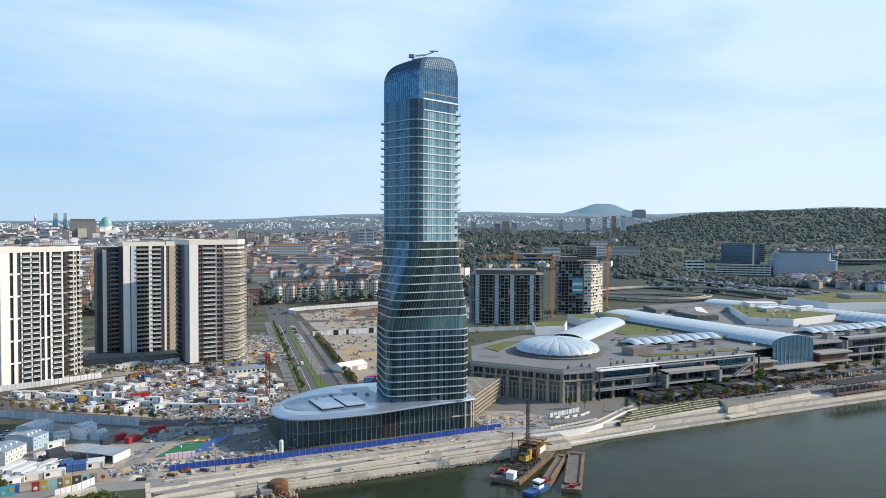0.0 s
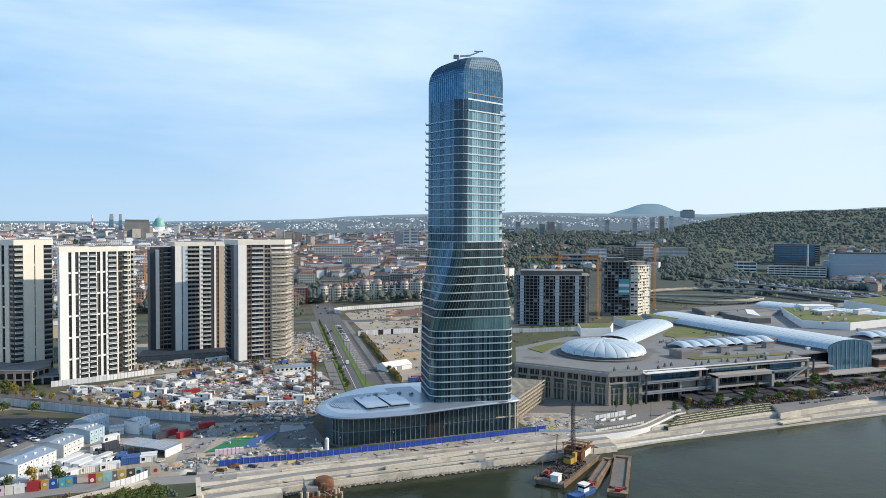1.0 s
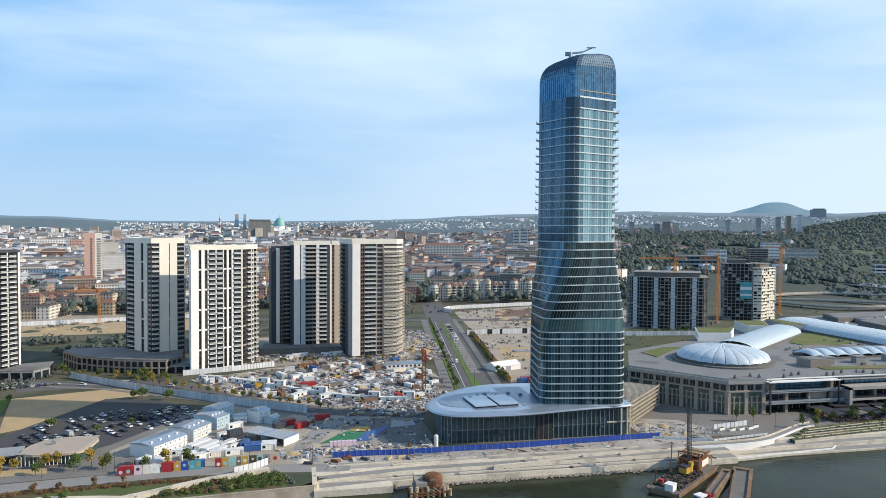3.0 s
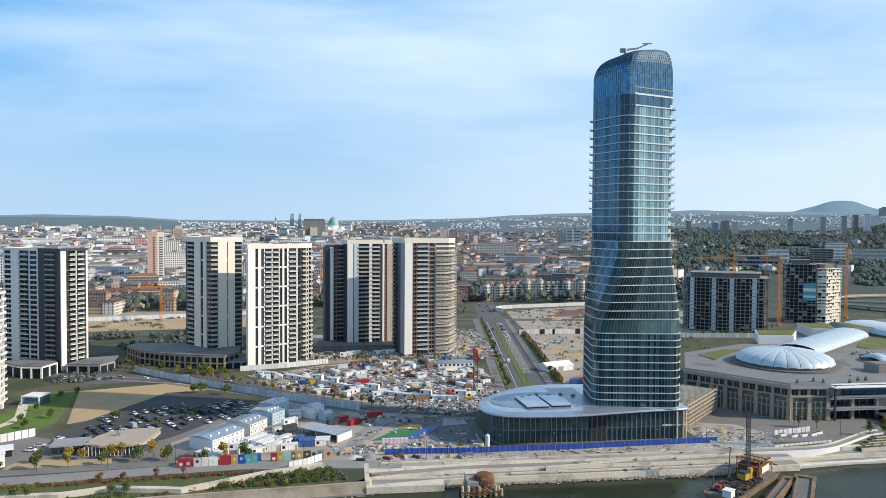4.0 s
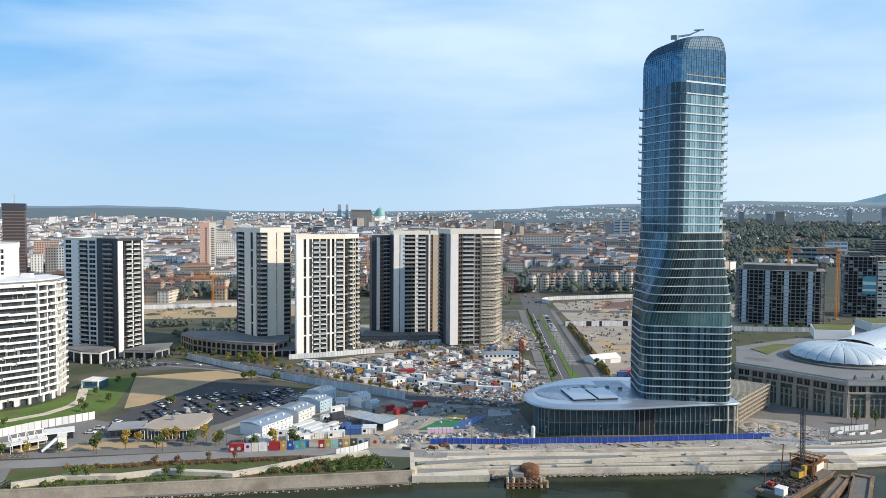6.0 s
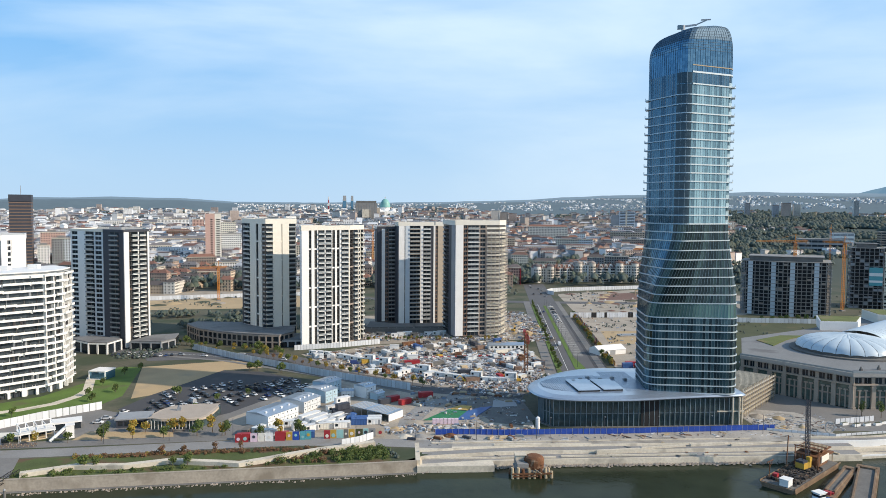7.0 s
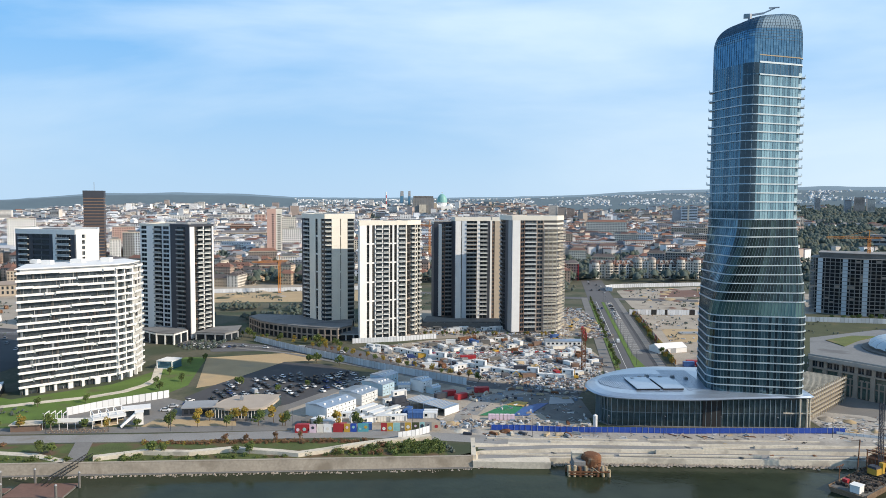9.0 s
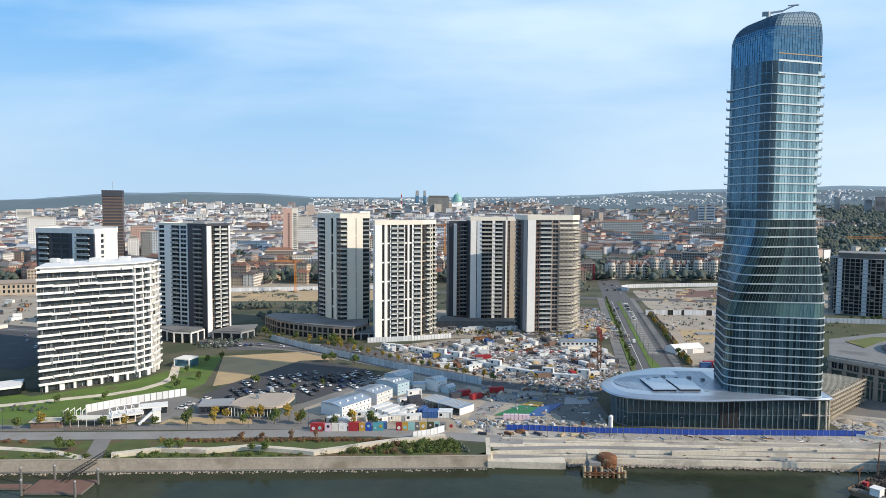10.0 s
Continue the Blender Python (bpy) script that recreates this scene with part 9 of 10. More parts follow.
surface("coach_park", [(560, 562), (800, 562), (840, 600), (600, 690), (520, 640)], "asphalt", "grey coach park behind the mall", "car park", 0.05)
# ---- the town, its landmarks and woods ----
HOUSES = []
rh = random.Random(50)
for v in range(12):
    w, d, fl = rh.choice((13, 16, 20, 26, 32)), rh.choice((10, 12, 14)), rh.choice((3, 4, 4, 5, 6))
    h = fl * 3.2
    wall = Build().box(-w / 2, -d / 2, -12, w / 2, d / 2, h)
    roof = Build()
    if v % 4 != 3:
        rs = 2.6 + 0.1 * d
        roof.prism([(-w / 2 - 0.5, -d / 2 - 0.5), (w / 2 + 0.5, -d / 2 - 0.5), (w / 2 + 0.5, d / 2 + 0.5), (-w / 2 - 0.5, d / 2 + 0.5)], h, h + rs, 0, [(-w / 2 + d * 0.3, -0.1), (w / 2 - d * 0.3, -0.1), (w / 2 - d * 0.3, 0.1), (-w / 2 + d * 0.3, 0.1)])
        for k in range(2):
            roof.box(-w / 4 + k * w / 2 - 0.4, -0.6, h + 1, -w / 4 + k * w / 2 + 0.5, 0.5, h + rs + 1.2, 0)
        for k in range(int(w / 7)):
            xx = -w / 2 + 3.5 + 7 * k
            roof.box(xx - 0.9, -d / 2 + 0.6, h + 0.3, xx + 0.9, -d / 2 + 3.0, h + 2.0)
    else:
        roof.box(-w / 2 - 0.3, -d / 2 - 0.3, h, w / 2 + 0.3, d / 2 + 0.3, h + 0.7).box(-3, -2, h + 0.7, 3, 2, h + 3.0)
    win = Build()
    for k in range(fl):
        for i in range(int(w / 2.7)):
            x = -w / 2 + (i + 0.5) * w / int(w / 2.7)
            for y0, y1 in ((-d / 2 - 0.05, -d / 2 - 0.01), (d / 2 + 0.01, d / 2 + 0.05)):
                win.box(x - 0.6, y0, k * 3.2 + 0.9, x + 0.6, y1, k * 3.2 + 2.5)
        for i in range(int(d / 3.2)):
            y = -d / 2 + (i + 0.5) * d / int(d / 3.2)
            win.box(-w / 2 - 0.05, y - 0.55, k * 3.2 + 0.9, -w / 2 - 0.01, y + 0.55, k * 3.2 + 2.5).box(w / 2 + 0.01, y - 0.55, k * 3.2 + 0.9, w / 2 + 0.05, y + 0.55, k * 3.2 + 2.5)
    HOUSES.append((w, d, h, wall.mesh("house", "plaster"), roof.mesh("roof", "tiles" if v % 4 != 3 else "flat_roof"), win.mesh("glazing", "glass"), fl))


def house(v, x, y, turn, z=None, label=None):
    w, d, h, wm, rm3, nm, fl = HOUSES[v]
    z = land_z(x, y) if z is None else z
    lab = label or ("plastered town house of %s storeys with %s" % (("three", "four", "five", "six")[fl - 3], "tiled hipped roof" if v % 4 != 3 else "flat grey roof"))
    t = solid("town_house", wm, lab, "house", x, y, z, turn, "town houses")
    part("roof", rm3, "", t)
    part("glazing", nm, "", t, kind="stuff")
    return t


# row of curved-bay apartment houses behind the curved fence
M["row_plaster"] = mat("row_house_plaster", (0.5, 0.45, 0.38), 0.85, var=0.1, scale=0.1, colors=[(0.66, 0.63, 0.57), (0.60, 0.55, 0.48), (0.72, 0.70, 0.67), (0.58, 0.50, 0.43), (0.66, 0.65, 0.62)])
for i, (x, w, storeys, turret, roof_m) in enumerate(((178, 26, 5, 1, "tiles"), (205, 25, 5, 0, "tiles"), (232, 26, 6, 1, "taupe"), (258, 24, 5, 0, "tiles"), (284, 28, 6, 1, "brick"))):
    y = 872 + 5 * math.sin(i * 0.8)
    h = 3.4 * storeys + 1.2
    rt = thing("row_house", "cream %s-storey house with curved bays and brown mansard roof" % ("five", "six")[storeys - 5], "apartment house", x, y, land_z(x, y), 3 - 1.6 * i, "row houses")
    part("wall", Build().box(-w / 2, 0, -4, w / 2, 14, h), "row_plaster", rt)
    spots = (-w / 2 + 4.4, w / 2 - 4.4) if turret else (-w / 2 + 3.6, 0.0, w / 2 - 3.6)
    rb_ = 4.4 if turret else 2.6
    for sx in spots:
        hb_ = h + (2.2 if turret else -1.6)
        part("bay", Build().cyl(sx, 0.3, -4, hb_, rb_, 18), "row_plaster", rt)
        part("bay_roof", Build().loft([[(sx + r_ * math.cos(2 * math.pi * k / 18), 0.3 + r_ * math.sin(2 * math.pi * k / 18), z_) for k in range(18)] for r_, z_ in ((rb_ + 0.5, hb_), (rb_ * 0.75, hb_ + 1.8), (0.2, hb_ + 3.4))]), roof_m, rt)
        wb_, lb_ = Build(), Build()
        for k in range(storeys):
            for a in (-2.55, -2.07, -1.57, -1.07, -0.59):
                cx_, cy_ = sx + (rb_ + 0.02) * math.cos(a), 0.3 + (rb_ + 0.02) * math.sin(a)
                wb_.box(cx_ - 0.62, cy_ - 0.06, 1.0 + 3.4 * k, cx_ + 0.62, cy_ + 0.06, 2.9 + 3.4 * k, 0, a + math.pi / 2)
            lb_.cyl(sx, 0.3, 3.3 + 3.4 * k, 3.6 + 3.4 * k, rb_ + 0.22, 18)
        part("bay_window", wb_, "glass", rt, kind="stuff")
        part("bay_ledge", lb_, "cream", rt)
    fw_ = Build()
    for k in range(storeys):
        for xx in range(int(-w / 2) + 2, int(w / 2) - 1, 3):
            if min(abs(xx + 0.2 - sx) for sx in spots) > rb_ + 0.6:
                fw_.box(xx - 0.6, -0.08, 0.9 + 3.4 * k, xx + 0.9, -0.01, 3.0 + 3.4 * k)
    part("front_window", fw_, "glass", rt, kind="stuff")
    part("mansard", Build().prism([(-w / 2 - 0.3, -0.4), (w / 2 + 0.3, -0.4), (w / 2 + 0.3, 14.3), (-w / 2 - 0.3, 14.3)], h, h + 3.6, 0, [(-w / 2 + 1.2, 2.4), (w / 2 - 1.2, 2.4), (w / 2 - 1.2, 12), (-w / 2 + 1.2, 12)]), roof_m, rt)
    for k, sx in enumerate((-w * 0.26, 0.0, w * 0.26)):
        part("dormer", Build().prism([(sx - 1.9, 0.2), (sx + 1.9, 0.2), (sx + 1.9, 5), (sx - 1.9, 5)], h, h + 2.4).prism([(sx - 2.1, 0.1), (sx + 2.1, 0.1), (sx + 2.1, 5), (sx - 2.1, 5)], h + 2.4, h + 4.4, 0, [(sx - 0.1, 0.1), (sx + 0.1, 0.1), (sx + 0.1, 5), (sx - 0.1, 5)]), "row_plaster", rt)
        part("dormer_window", Build().box(sx - 0.8, 0.1, h + 0.6, sx + 0.8, 0.18, h + 2.1), "glass", rt)
    part("chimney", Build().box(-w / 3, 9, h + 3, -w / 3 + 1.4, 10, h + 6).box(w / 4, 8, h + 3, w / 4 + 1.6, 9, h + 5.6), "brick", rt)

LATER = []
count = 0
rc2 = random.Random(99)
for gy in range(760, 1130, 27):
    for gx in range(-640, 560, 31):
        x, y = gx + rc2.uniform(-7, 7) + (gy % 54) * 0.3, gy + rc2.uniform(-6, 6)
        d, bear = math.hypot(x, y), math.degrees(math.atan2(x, y))
        if d < 800 or d > 1120 or bear < -36 or bear > 24:
            continue
        ax = 85.7 + (y - 396) * 0.1317
        if ax - 10 < x < ax + 40 or (150 < x < 320 and y < 900) or (x > 150 and y < 820):
            continue
        if math.dist((x, y), (-451, 892)) < 26 or math.dist((x, y), (-288, 1040)) < 22:
            continue
        if count < 165 and rc2.random() < 0.86:
            house(rc2.randrange(12), x, y, rc2.choice((0, 90, 0, 180)) - 8 + rc2.uniform(-5, 5))
            count += 1
        elif rc2.random() < 0.86:
            LATER.append((x, y, rc2.uniform(14, 28), rc2.uniform(10, 13), rc2.uniform(10, 18), radians(rc2.choice((0, 90)) - 8), rc2.random() < 0.3))
# blocks right along the avenue's left side
for x, y, v, a in ((78, 860, 5, 0), (98, 862, 4, 0), (120, 864, 2, 0), (50, 866, 6, 0), (20, 870, 5, 0), (122, 812, 1, 84), (106, 806, 6, 84), (128, 930, 4, 84), (112, 900, 5, 0), (133, 985, 2, 84)):
    house(v, x, y, a)

# larger blocks that stand out of the town
def town_block(bear, d, w, top, depth, wall, roof, label, wing=None):
    """A long apartment or office block with window rows, cornice and roof; its roof edge stands at the height top."""
    x, y = d * math.sin(radians(bear)), d * math.cos(radians(bear))
    z = land_z(x, y)
    h = max(top - z, 9.0)
    t = thing("town_block", label, "apartment block", x, y, z, -bear, "large town blocks")
    part("wall", Build().box(-w / 2, -depth / 2, -8, w / 2, depth / 2, h), wall, t)
    if wing:
        part("wing_wall", Build().box(w * (0.4 if wing == "red" else 0.12), -depth / 2 - 0.6, -8, w / 2 + 0.4, -depth / 2, h - 0.4), wing, t)
    part("cornice", Build().box(-w / 2 - 0.5, -depth / 2 - 0.9, h, w / 2 + 0.5, depth / 2 + 0.5, h + 0.7), "concrete_pale", t)
    if roof == "flat_roof":
        part("roof", Build().box(-w / 2, -depth / 2, h + 0.7, w / 2, depth / 2, h + 0.9).box(-4, -2, h + 0.9, 4, 3, h + 3.4), roof, t)
    else:
        part("roof", Build().prism([(-w / 2 - 0.4, -depth / 2 - 0.4), (w / 2 + 0.4, -depth / 2 - 0.4), (w / 2 + 0.4, depth / 2 + 0.4), (-w / 2 - 0.4, depth / 2 + 0.4)], h + 0.7, h + 4.4, 0, [(-w / 2 + 5, -0.2), (w / 2 - 5, -0.2), (w / 2 - 5, 0.2), (-w / 2 + 5, 0.2)]), roof, t)
    win = Build()
    fl, n = max(2, int(h / 3.3)), max(3, int(w / 3.0))
    for k in range(fl):
        z0 = h - 3.3 * (k + 1) + 0.9
        for i in range(n):
            xx = -w / 2 + (i + 0.5) * w / n
            win.box(xx - 0.75, -depth / 2 - 0.75, z0, xx + 0.75, -depth / 2 - 0.62, z0 + 1.75)
        for i in range(int(depth / 3.4)):
            yy = -depth / 2 + 1.7 + 3.4 * i
            for sx in (-1, 1):
                win.box(sx * (w / 2 + 0.05) - 0.05, yy - 0.6, z0, sx * (w / 2 + 0.05) + 0.05, yy + 0.6, z0 + 1.6)
    part("glazing", win, "glass", t, kind="stuff")
    if not wing:
        part("front_wall", Build().box(-w / 2, -depth / 2 - 0.6, -8, w / 2, -depth / 2, h - 0.4), wall, t)
    return t


for q in ((11.8, 1450, 79, 56.6, 16, "cream", "tiles", "long pale four-storey institute with tiled roof"), (13.9, 1200, 60, 42.2, 15, "cream", "flat_roof", "broad cream and grey apartment slab with flat roof", "panel_grey"), (18.05, 1350, 64, 50.0, 16, "beige", "flat_roof", "tall beige apartment block above the houses"), (18.5, 1220, 38, 42.6, 18, "taupe", "flat_roof", "brown stone hall with high front"), (9.2, 870, 15, 20.0, 14, "pinkish", "tiles", "pink corner house with red side", "red"), (-19.7, 1750, 67, 56.3, 16, "cream", "flat_roof", "long cream institute on the slope"), (-17.4, 1800, 74, 62.0, 16, "white", "flat_roof", "long white slab building on the slope"), (-16.9, 1300, 78, 37.9, 22, "beige", "tiles", "old ochre palace with long cornice"), (-18.4, 1150, 32, 33.2, 16, "cream", "tiles", "plastered block with large red roof"), (-14.6, 880, 37, 15.6, 15, "stone", "tiles", "stone-fronted block with red-brown hipped roof"), (-18.1, 880, 25, 14.0, 14, "stone", "tiles", "stone-fronted block with red-brown hipped roof"), (-15.5, 1000, 37, 24.7, 14, "taupe", "tiles", "long grey-brown terrace of town houses"), (-13.6, 960, 30, 20.3, 14, "white", "flat_roof", "white modern block with flat roof"), (-25.5, 1150, 31, 54.1, 16, "pinkish", "flat_roof", "pink slab block above the town"), (-26.1, 1000, 13, 42.8, 14, "white", "flat_roof", "slim white slab block"), (-25.0, 1020, 21, 50.8, 16, "grey", "flat_roof", "grey glass-fronted slab block", "panel_grey"), (-13.5, 1250, 25, 66.0, 14, "cream", "flat_roof", "cream tower slab beside the pink tower"), (-13.3, 1150, 30, 50.0, 14, "white", "flat_roof", "stepped white block beside the pink tower"), (-15.7, 1700, 25, 63.7, 16, "pinkish", "flat_roof", "pale pink block on the slope"), (-17.1, 1450, 44, 45.5, 16, "brick", "tiles", "brown brick block with tiled roof"), (15.6, 980, 22, 27.0, 13, "grey", "tiles", "grey mansard block behind the row houses"), (11.6, 960, 30, 22.0, 13, "concrete_pale", "tiles", "pale block behind the row houses"), (17.2, 960, 30, 30.0, 14, "concrete", "flat_roof", "grey block behind the row houses"), (9.6, 1020, 24, 26.0, 13, "cream", "tiles", "cream corner block on the avenue"), (8.4, 1250, 34, 40.0, 14, "beige", "tiles", "beige block on the avenue"), (-30.2, 1050, 40, 36.0, 15, "cream", "tiles", "cream block in the old town"), (-32.0, 1200, 36, 66.0, 15, "white", "flat_roof", "white high block in the old town"), (-31.0, 880, 60, 17.0, 15, "beige", "tiles", "long ochre house row in the old town"), (-11.2, 1000, 30, 24.0, 14, "cream", "tiles", "cream block with tiled roof"), (-8.5, 1100, 36, 34.0, 14, "concrete_pale", "flat_roof", "pale flat-roofed apartment block in the town"), (-5.0, 1000, 22, 34.0, 13, "white", "flat_roof", "white block between the towers"), (-4.9, 1150, 40, 38.0, 14, "pinkish", "tiles", "pinkish block between the towers"), (-2.0, 1050, 30, 28.0, 14, "beige", "flat_roof", "beige block behind the towers"), (5.0, 1000, 36, 26.0, 14, "cream", "tiles", "cream block behind the yard towers")):
    town_block(*q)

M["town"] = islands(mat("distant_town_plaster", (0.5, 0.46, 0.4), 0.85, var=0.1, scale=0.02, fine=0.3), [(0.60, 0.58, 0.55), (0.46, 0.45, 0.45), (0.78, 0.78, 0.78), (0.56, 0.49, 0.42), (0.36, 0.37, 0.39), (0.82, 0.83, 0.84), (0.66, 0.60, 0.53), (0.50, 0.40, 0.34), (0.42, 0.36, 0.31)])
M["town_roof"] = islands(mat("distant_town_roofs", (0.28, 0.12, 0.07), 0.85, var=0.15, scale=0.02, fine=0.3), [(0.20, 0.10, 0.075), (0.13, 0.09, 0.08), (0.12, 0.095, 0.09), (0.24, 0.12, 0.08), (0.13, 0.13, 0.145), (0.36, 0.37, 0.39), (0.17, 0.11, 0.09), (0.19, 0.19, 0.2)])
M["old_town"] = islands(mat("old_town_plaster", (0.6, 0.6, 0.58), 0.85, var=0.1, scale=0.02, fine=0.3), [(0.74, 0.73, 0.71), (0.54, 0.54, 0.55), (0.84, 0.84, 0.84), (0.62, 0.57, 0.52), (0.44, 0.46, 0.49), (0.86, 0.87, 0.88), (0.74, 0.71, 0.66), (0.80, 0.82, 0.84), (0.48, 0.40, 0.36)])
M["old_roof"] = islands(mat("old_town_roofs", (0.28, 0.2, 0.17), 0.85, var=0.15, scale=0.02, fine=0.3), [(0.19, 0.10, 0.08), (0.15, 0.12, 0.115), (0.42, 0.43, 0.45), (0.22, 0.22, 0.235), (0.60, 0.61, 0.62), (0.13, 0.13, 0.14), (0.30, 0.30, 0.31)])
far_w, far_r, far_g = Build(), Build(), Build()
old_w, old_r = Build(), Build()


def far_house(x, y, w, d, h, turn, flat):
    z = land_z(x, y)
    fw, fr = (old_w, old_r) if x < 0 else (far_w, far_r)
    fw.box(x - w / 2, y - d / 2, z - 10, x + w / 2, y + d / 2, z + h, 0, turn)
    if flat:
        fr.box(x - w / 2 - 0.3, y - d / 2 - 0.3, z + h, x + w / 2 + 0.3, y + d / 2 + 0.3, z + h + 0.8, 0, turn)
    else:
        c, s = math.cos(turn), math.sin(turn)
        f = lambda px, py: (x + c * px - s * py, y + s * px + c * py)
        fr.prism([f(-w / 2 - 0.4, -d / 2 - 0.4), f(w / 2 + 0.4, -d / 2 - 0.4), f(w / 2 + 0.4, d / 2 + 0.4), f(-w / 2 - 0.4, d / 2 + 0.4)], z + h, z + h + 3.6, 0, [f(-w / 2 + d * 0.3, -0.1), f(w / 2 - d * 0.3, -0.1), f(w / 2 - d * 0.3, 0.1), f(-w / 2 + d * 0.3, 0.1)])
    c, s = math.cos(turn), math.sin(turn)
    fl = max(1, int(h / 3.2))
    n = max(2, int(w / 3.6))
    if math.hypot(x, y) < 1900:
        for k in range(fl):
            for i in range(n):
                px_ = -w / 2 + (i + 0.5) * w / n
                cx_, cy_ = x + c * px_ + s * (d / 2 + 0.06), y + s * px_ - c * (d / 2 + 0.06)
                zz_ = z + h - 3.2 * (fl - k) + 1.0
                a_, b_ = 0.65 * c, 0.65 * s
                far_g.add([(cx_ - a_, cy_ - b_, zz_), (cx_ + a_, cy_ + b_, zz_), (cx_ + a_, cy_ + b_, zz_ + 1.5), (cx_ - a_, cy_ - b_, zz_ + 1.5)], [(0, 1, 2, 3)])
    else:
        for k in range(fl):
            zz_ = z + h - 3.2 * (fl - k) + 1.1
            ax_, ay_ = x - c * w * 0.46 + s * (d / 2 + 0.08), y - s * w * 0.46 - c * (d / 2 + 0.08)
            bx_, by_ = x + c * w * 0.46 + s * (d / 2 + 0.08), y + s * w * 0.46 - c * (d / 2 + 0.08)
            far_g.add([(ax_, ay_, zz_), (bx_, by_, zz_), (bx_, by_, zz_ + 1.1), (ax_, ay_, zz_ + 1.1)], [(0, 1, 2, 3)])


rf_ = random.Random(123)
for q in LATER:
    far_house(*q)
for i in range(6200):
    bear = rf_.uniform(-38, 25)
    d = 1110 * math.exp(rf_.random() ** 1.15 * math.log(3400 / 1110))
    x, y = d * math.sin(radians(bear)), d * math.cos(radians(bear))
    if rf_.random() > 0.75 + 0.5 * noise.noise(Vector((x / 260, y / 260, 7))) + (0.15 if bear < 12 else -0.1) - 0.35 * smooth01((d - 2200) / 900):
        continue
    tall = rf_.random()
    if tall < 0.008 and 1500 < d < 2700:
        far_house(x, y, rf_.uniform(16, 30), 14, rf_.uniform(26, 40), radians(rf_.choice((0, 90)) + rf_.uniform(-16, 16) + 50 * noise.noise(Vector((x / 420, y / 420, 3)))), True)
    elif tall < 0.3:
        far_house(x, y, rf_.uniform(26, 60), rf_.uniform(12, 16), rf_.uniform(13, 22), radians(rf_.choice((0, 90)) + rf_.uniform(-16, 16) + 50 * noise.noise(Vector((x / 420, y / 420, 3)))), True)
    else:
        far_house(x, y, rf_.uniform(13, 30), rf_.uniform(9, 13), rf_.uniform(9, 21), radians(rf_.choice((0, 90)) + rf_.uniform(-20, 20) + 50 * noise.noise(Vector((x / 420, y / 420, 3)))), rf_.random() < 0.3)
for i in range(2400):
    bear, d = rf_.uniform(23, 60), 1250 * math.exp(rf_.random() * math.log(3000 / 1250))
    x, y = d * math.sin(radians(bear)), d * math.cos(radians(bear))
    if bear < 50 and d < 1750 and rf_.random() < 0.8:
        continue
    if noise.noise(Vector((x / 300, y / 300, 2))) > (0.2 if bear < 38 else 0.22 if bear > 49 and d < 1900 else 0.5):
        far_house(x, y, rf_.uniform(9, 24), rf_.uniform(8, 13), rf_.uniform(5, 12), radians(rf_.uniform(0, 180)), rf_.random() < 0.4)
for bear, d, w, h in ((33.6, 2600, 16, 58), (35.7, 2600, 17, 66), (37.0, 2600, 17, 66), (37.7, 2620, 15, 66), (38.4, 2600, 16, 64), (26.6, 2500, 16, 48), (28.5, 2450, 18, 44), (29.2, 2450, 26, 52), (29.9, 2450, 20, 48), (7.6, 2250, 26, 44), (8.3, 2250, 26, 42), (9.0, 2250, 24, 40), (10.2, 2300, 16, 44), (-9, 2900, 18, 38), (-11, 2950, 22, 36), (-13, 2900, 20, 40), (-14.5, 2900, 26, 36), (-7, 2950, 18, 34), (-20, 2700, 20, 34), (-22.5, 2800, 16, 36), (-25, 2700, 22, 30), (-33, 2300, 40, 40)):
    x, y = d * math.sin(radians(bear)), d * math.cos(radians(bear))
    far_house(x, y, w, 14, h, radians(-bear * 0.6), True)
hill_w = Build()
for i in range(3600):          # houses scattered over the far hillside
    bear, u = rf_.uniform(-13, 41), rf_.random()
    if noise.noise(Vector((bear * 0.5, u * 2.5, 3))) < -0.1 + 0.12 * u:
        continue
    d, top = lerp(3560, 3860, u), 91 + 3900 * math.tan(radians(skyline(bear) * 0.86 - 0.05))
    z = top * (lerp(0.6, 0.92, (d - 3550) / 230) if d < 3780 else lerp(0.92, 1.0, (d - 3780) / 120))
    x, y = d * math.sin(radians(bear)), d * math.cos(radians(bear))
    w, h, a = 4 + 9 * rf_.random() ** 2, rf_.uniform(2.5, 6), radians(rf_.uniform(-40, 40))
    hill_w.box(x - w / 2, y - 4, z - 6, x + w / 2, y + 4, z + h, 0, a)
hill_m = islands(mat("hillside_house_plaster", (0.6, 0.6, 0.6), 0.85, var=0.1, scale=0.02), [(0.82, 0.83, 0.84), (0.40, 0.43, 0.46), (0.70, 0.70, 0.70), (0.34, 0.36, 0.38), (0.55, 0.54, 0.52), (0.84, 0.84, 0.83)])
setting("hillside_houses", hill_w, hill_m, "tiny white houses scattered over the hazy hillside", "houses", kind="stuff")
setting("distant_houses", far_w, "town", "pale plastered houses of the distant town", "houses", kind="stuff")
setting("distant_roofs", far_r, "town_roof", "red-brown and grey roofs of the distant town", "roofs", kind="stuff")
setting("old_town_houses", old_w, "old_town", "white and grey plastered houses of the old town", "houses", kind="stuff")
setting("old_town_roofs", old_r, "old_roof", "grey and red-brown roofs of the old town", "roofs", kind="stuff")
setting("distant_windows", far_g, "glass", "dark windows of the distant town", "windows", kind="stuff")

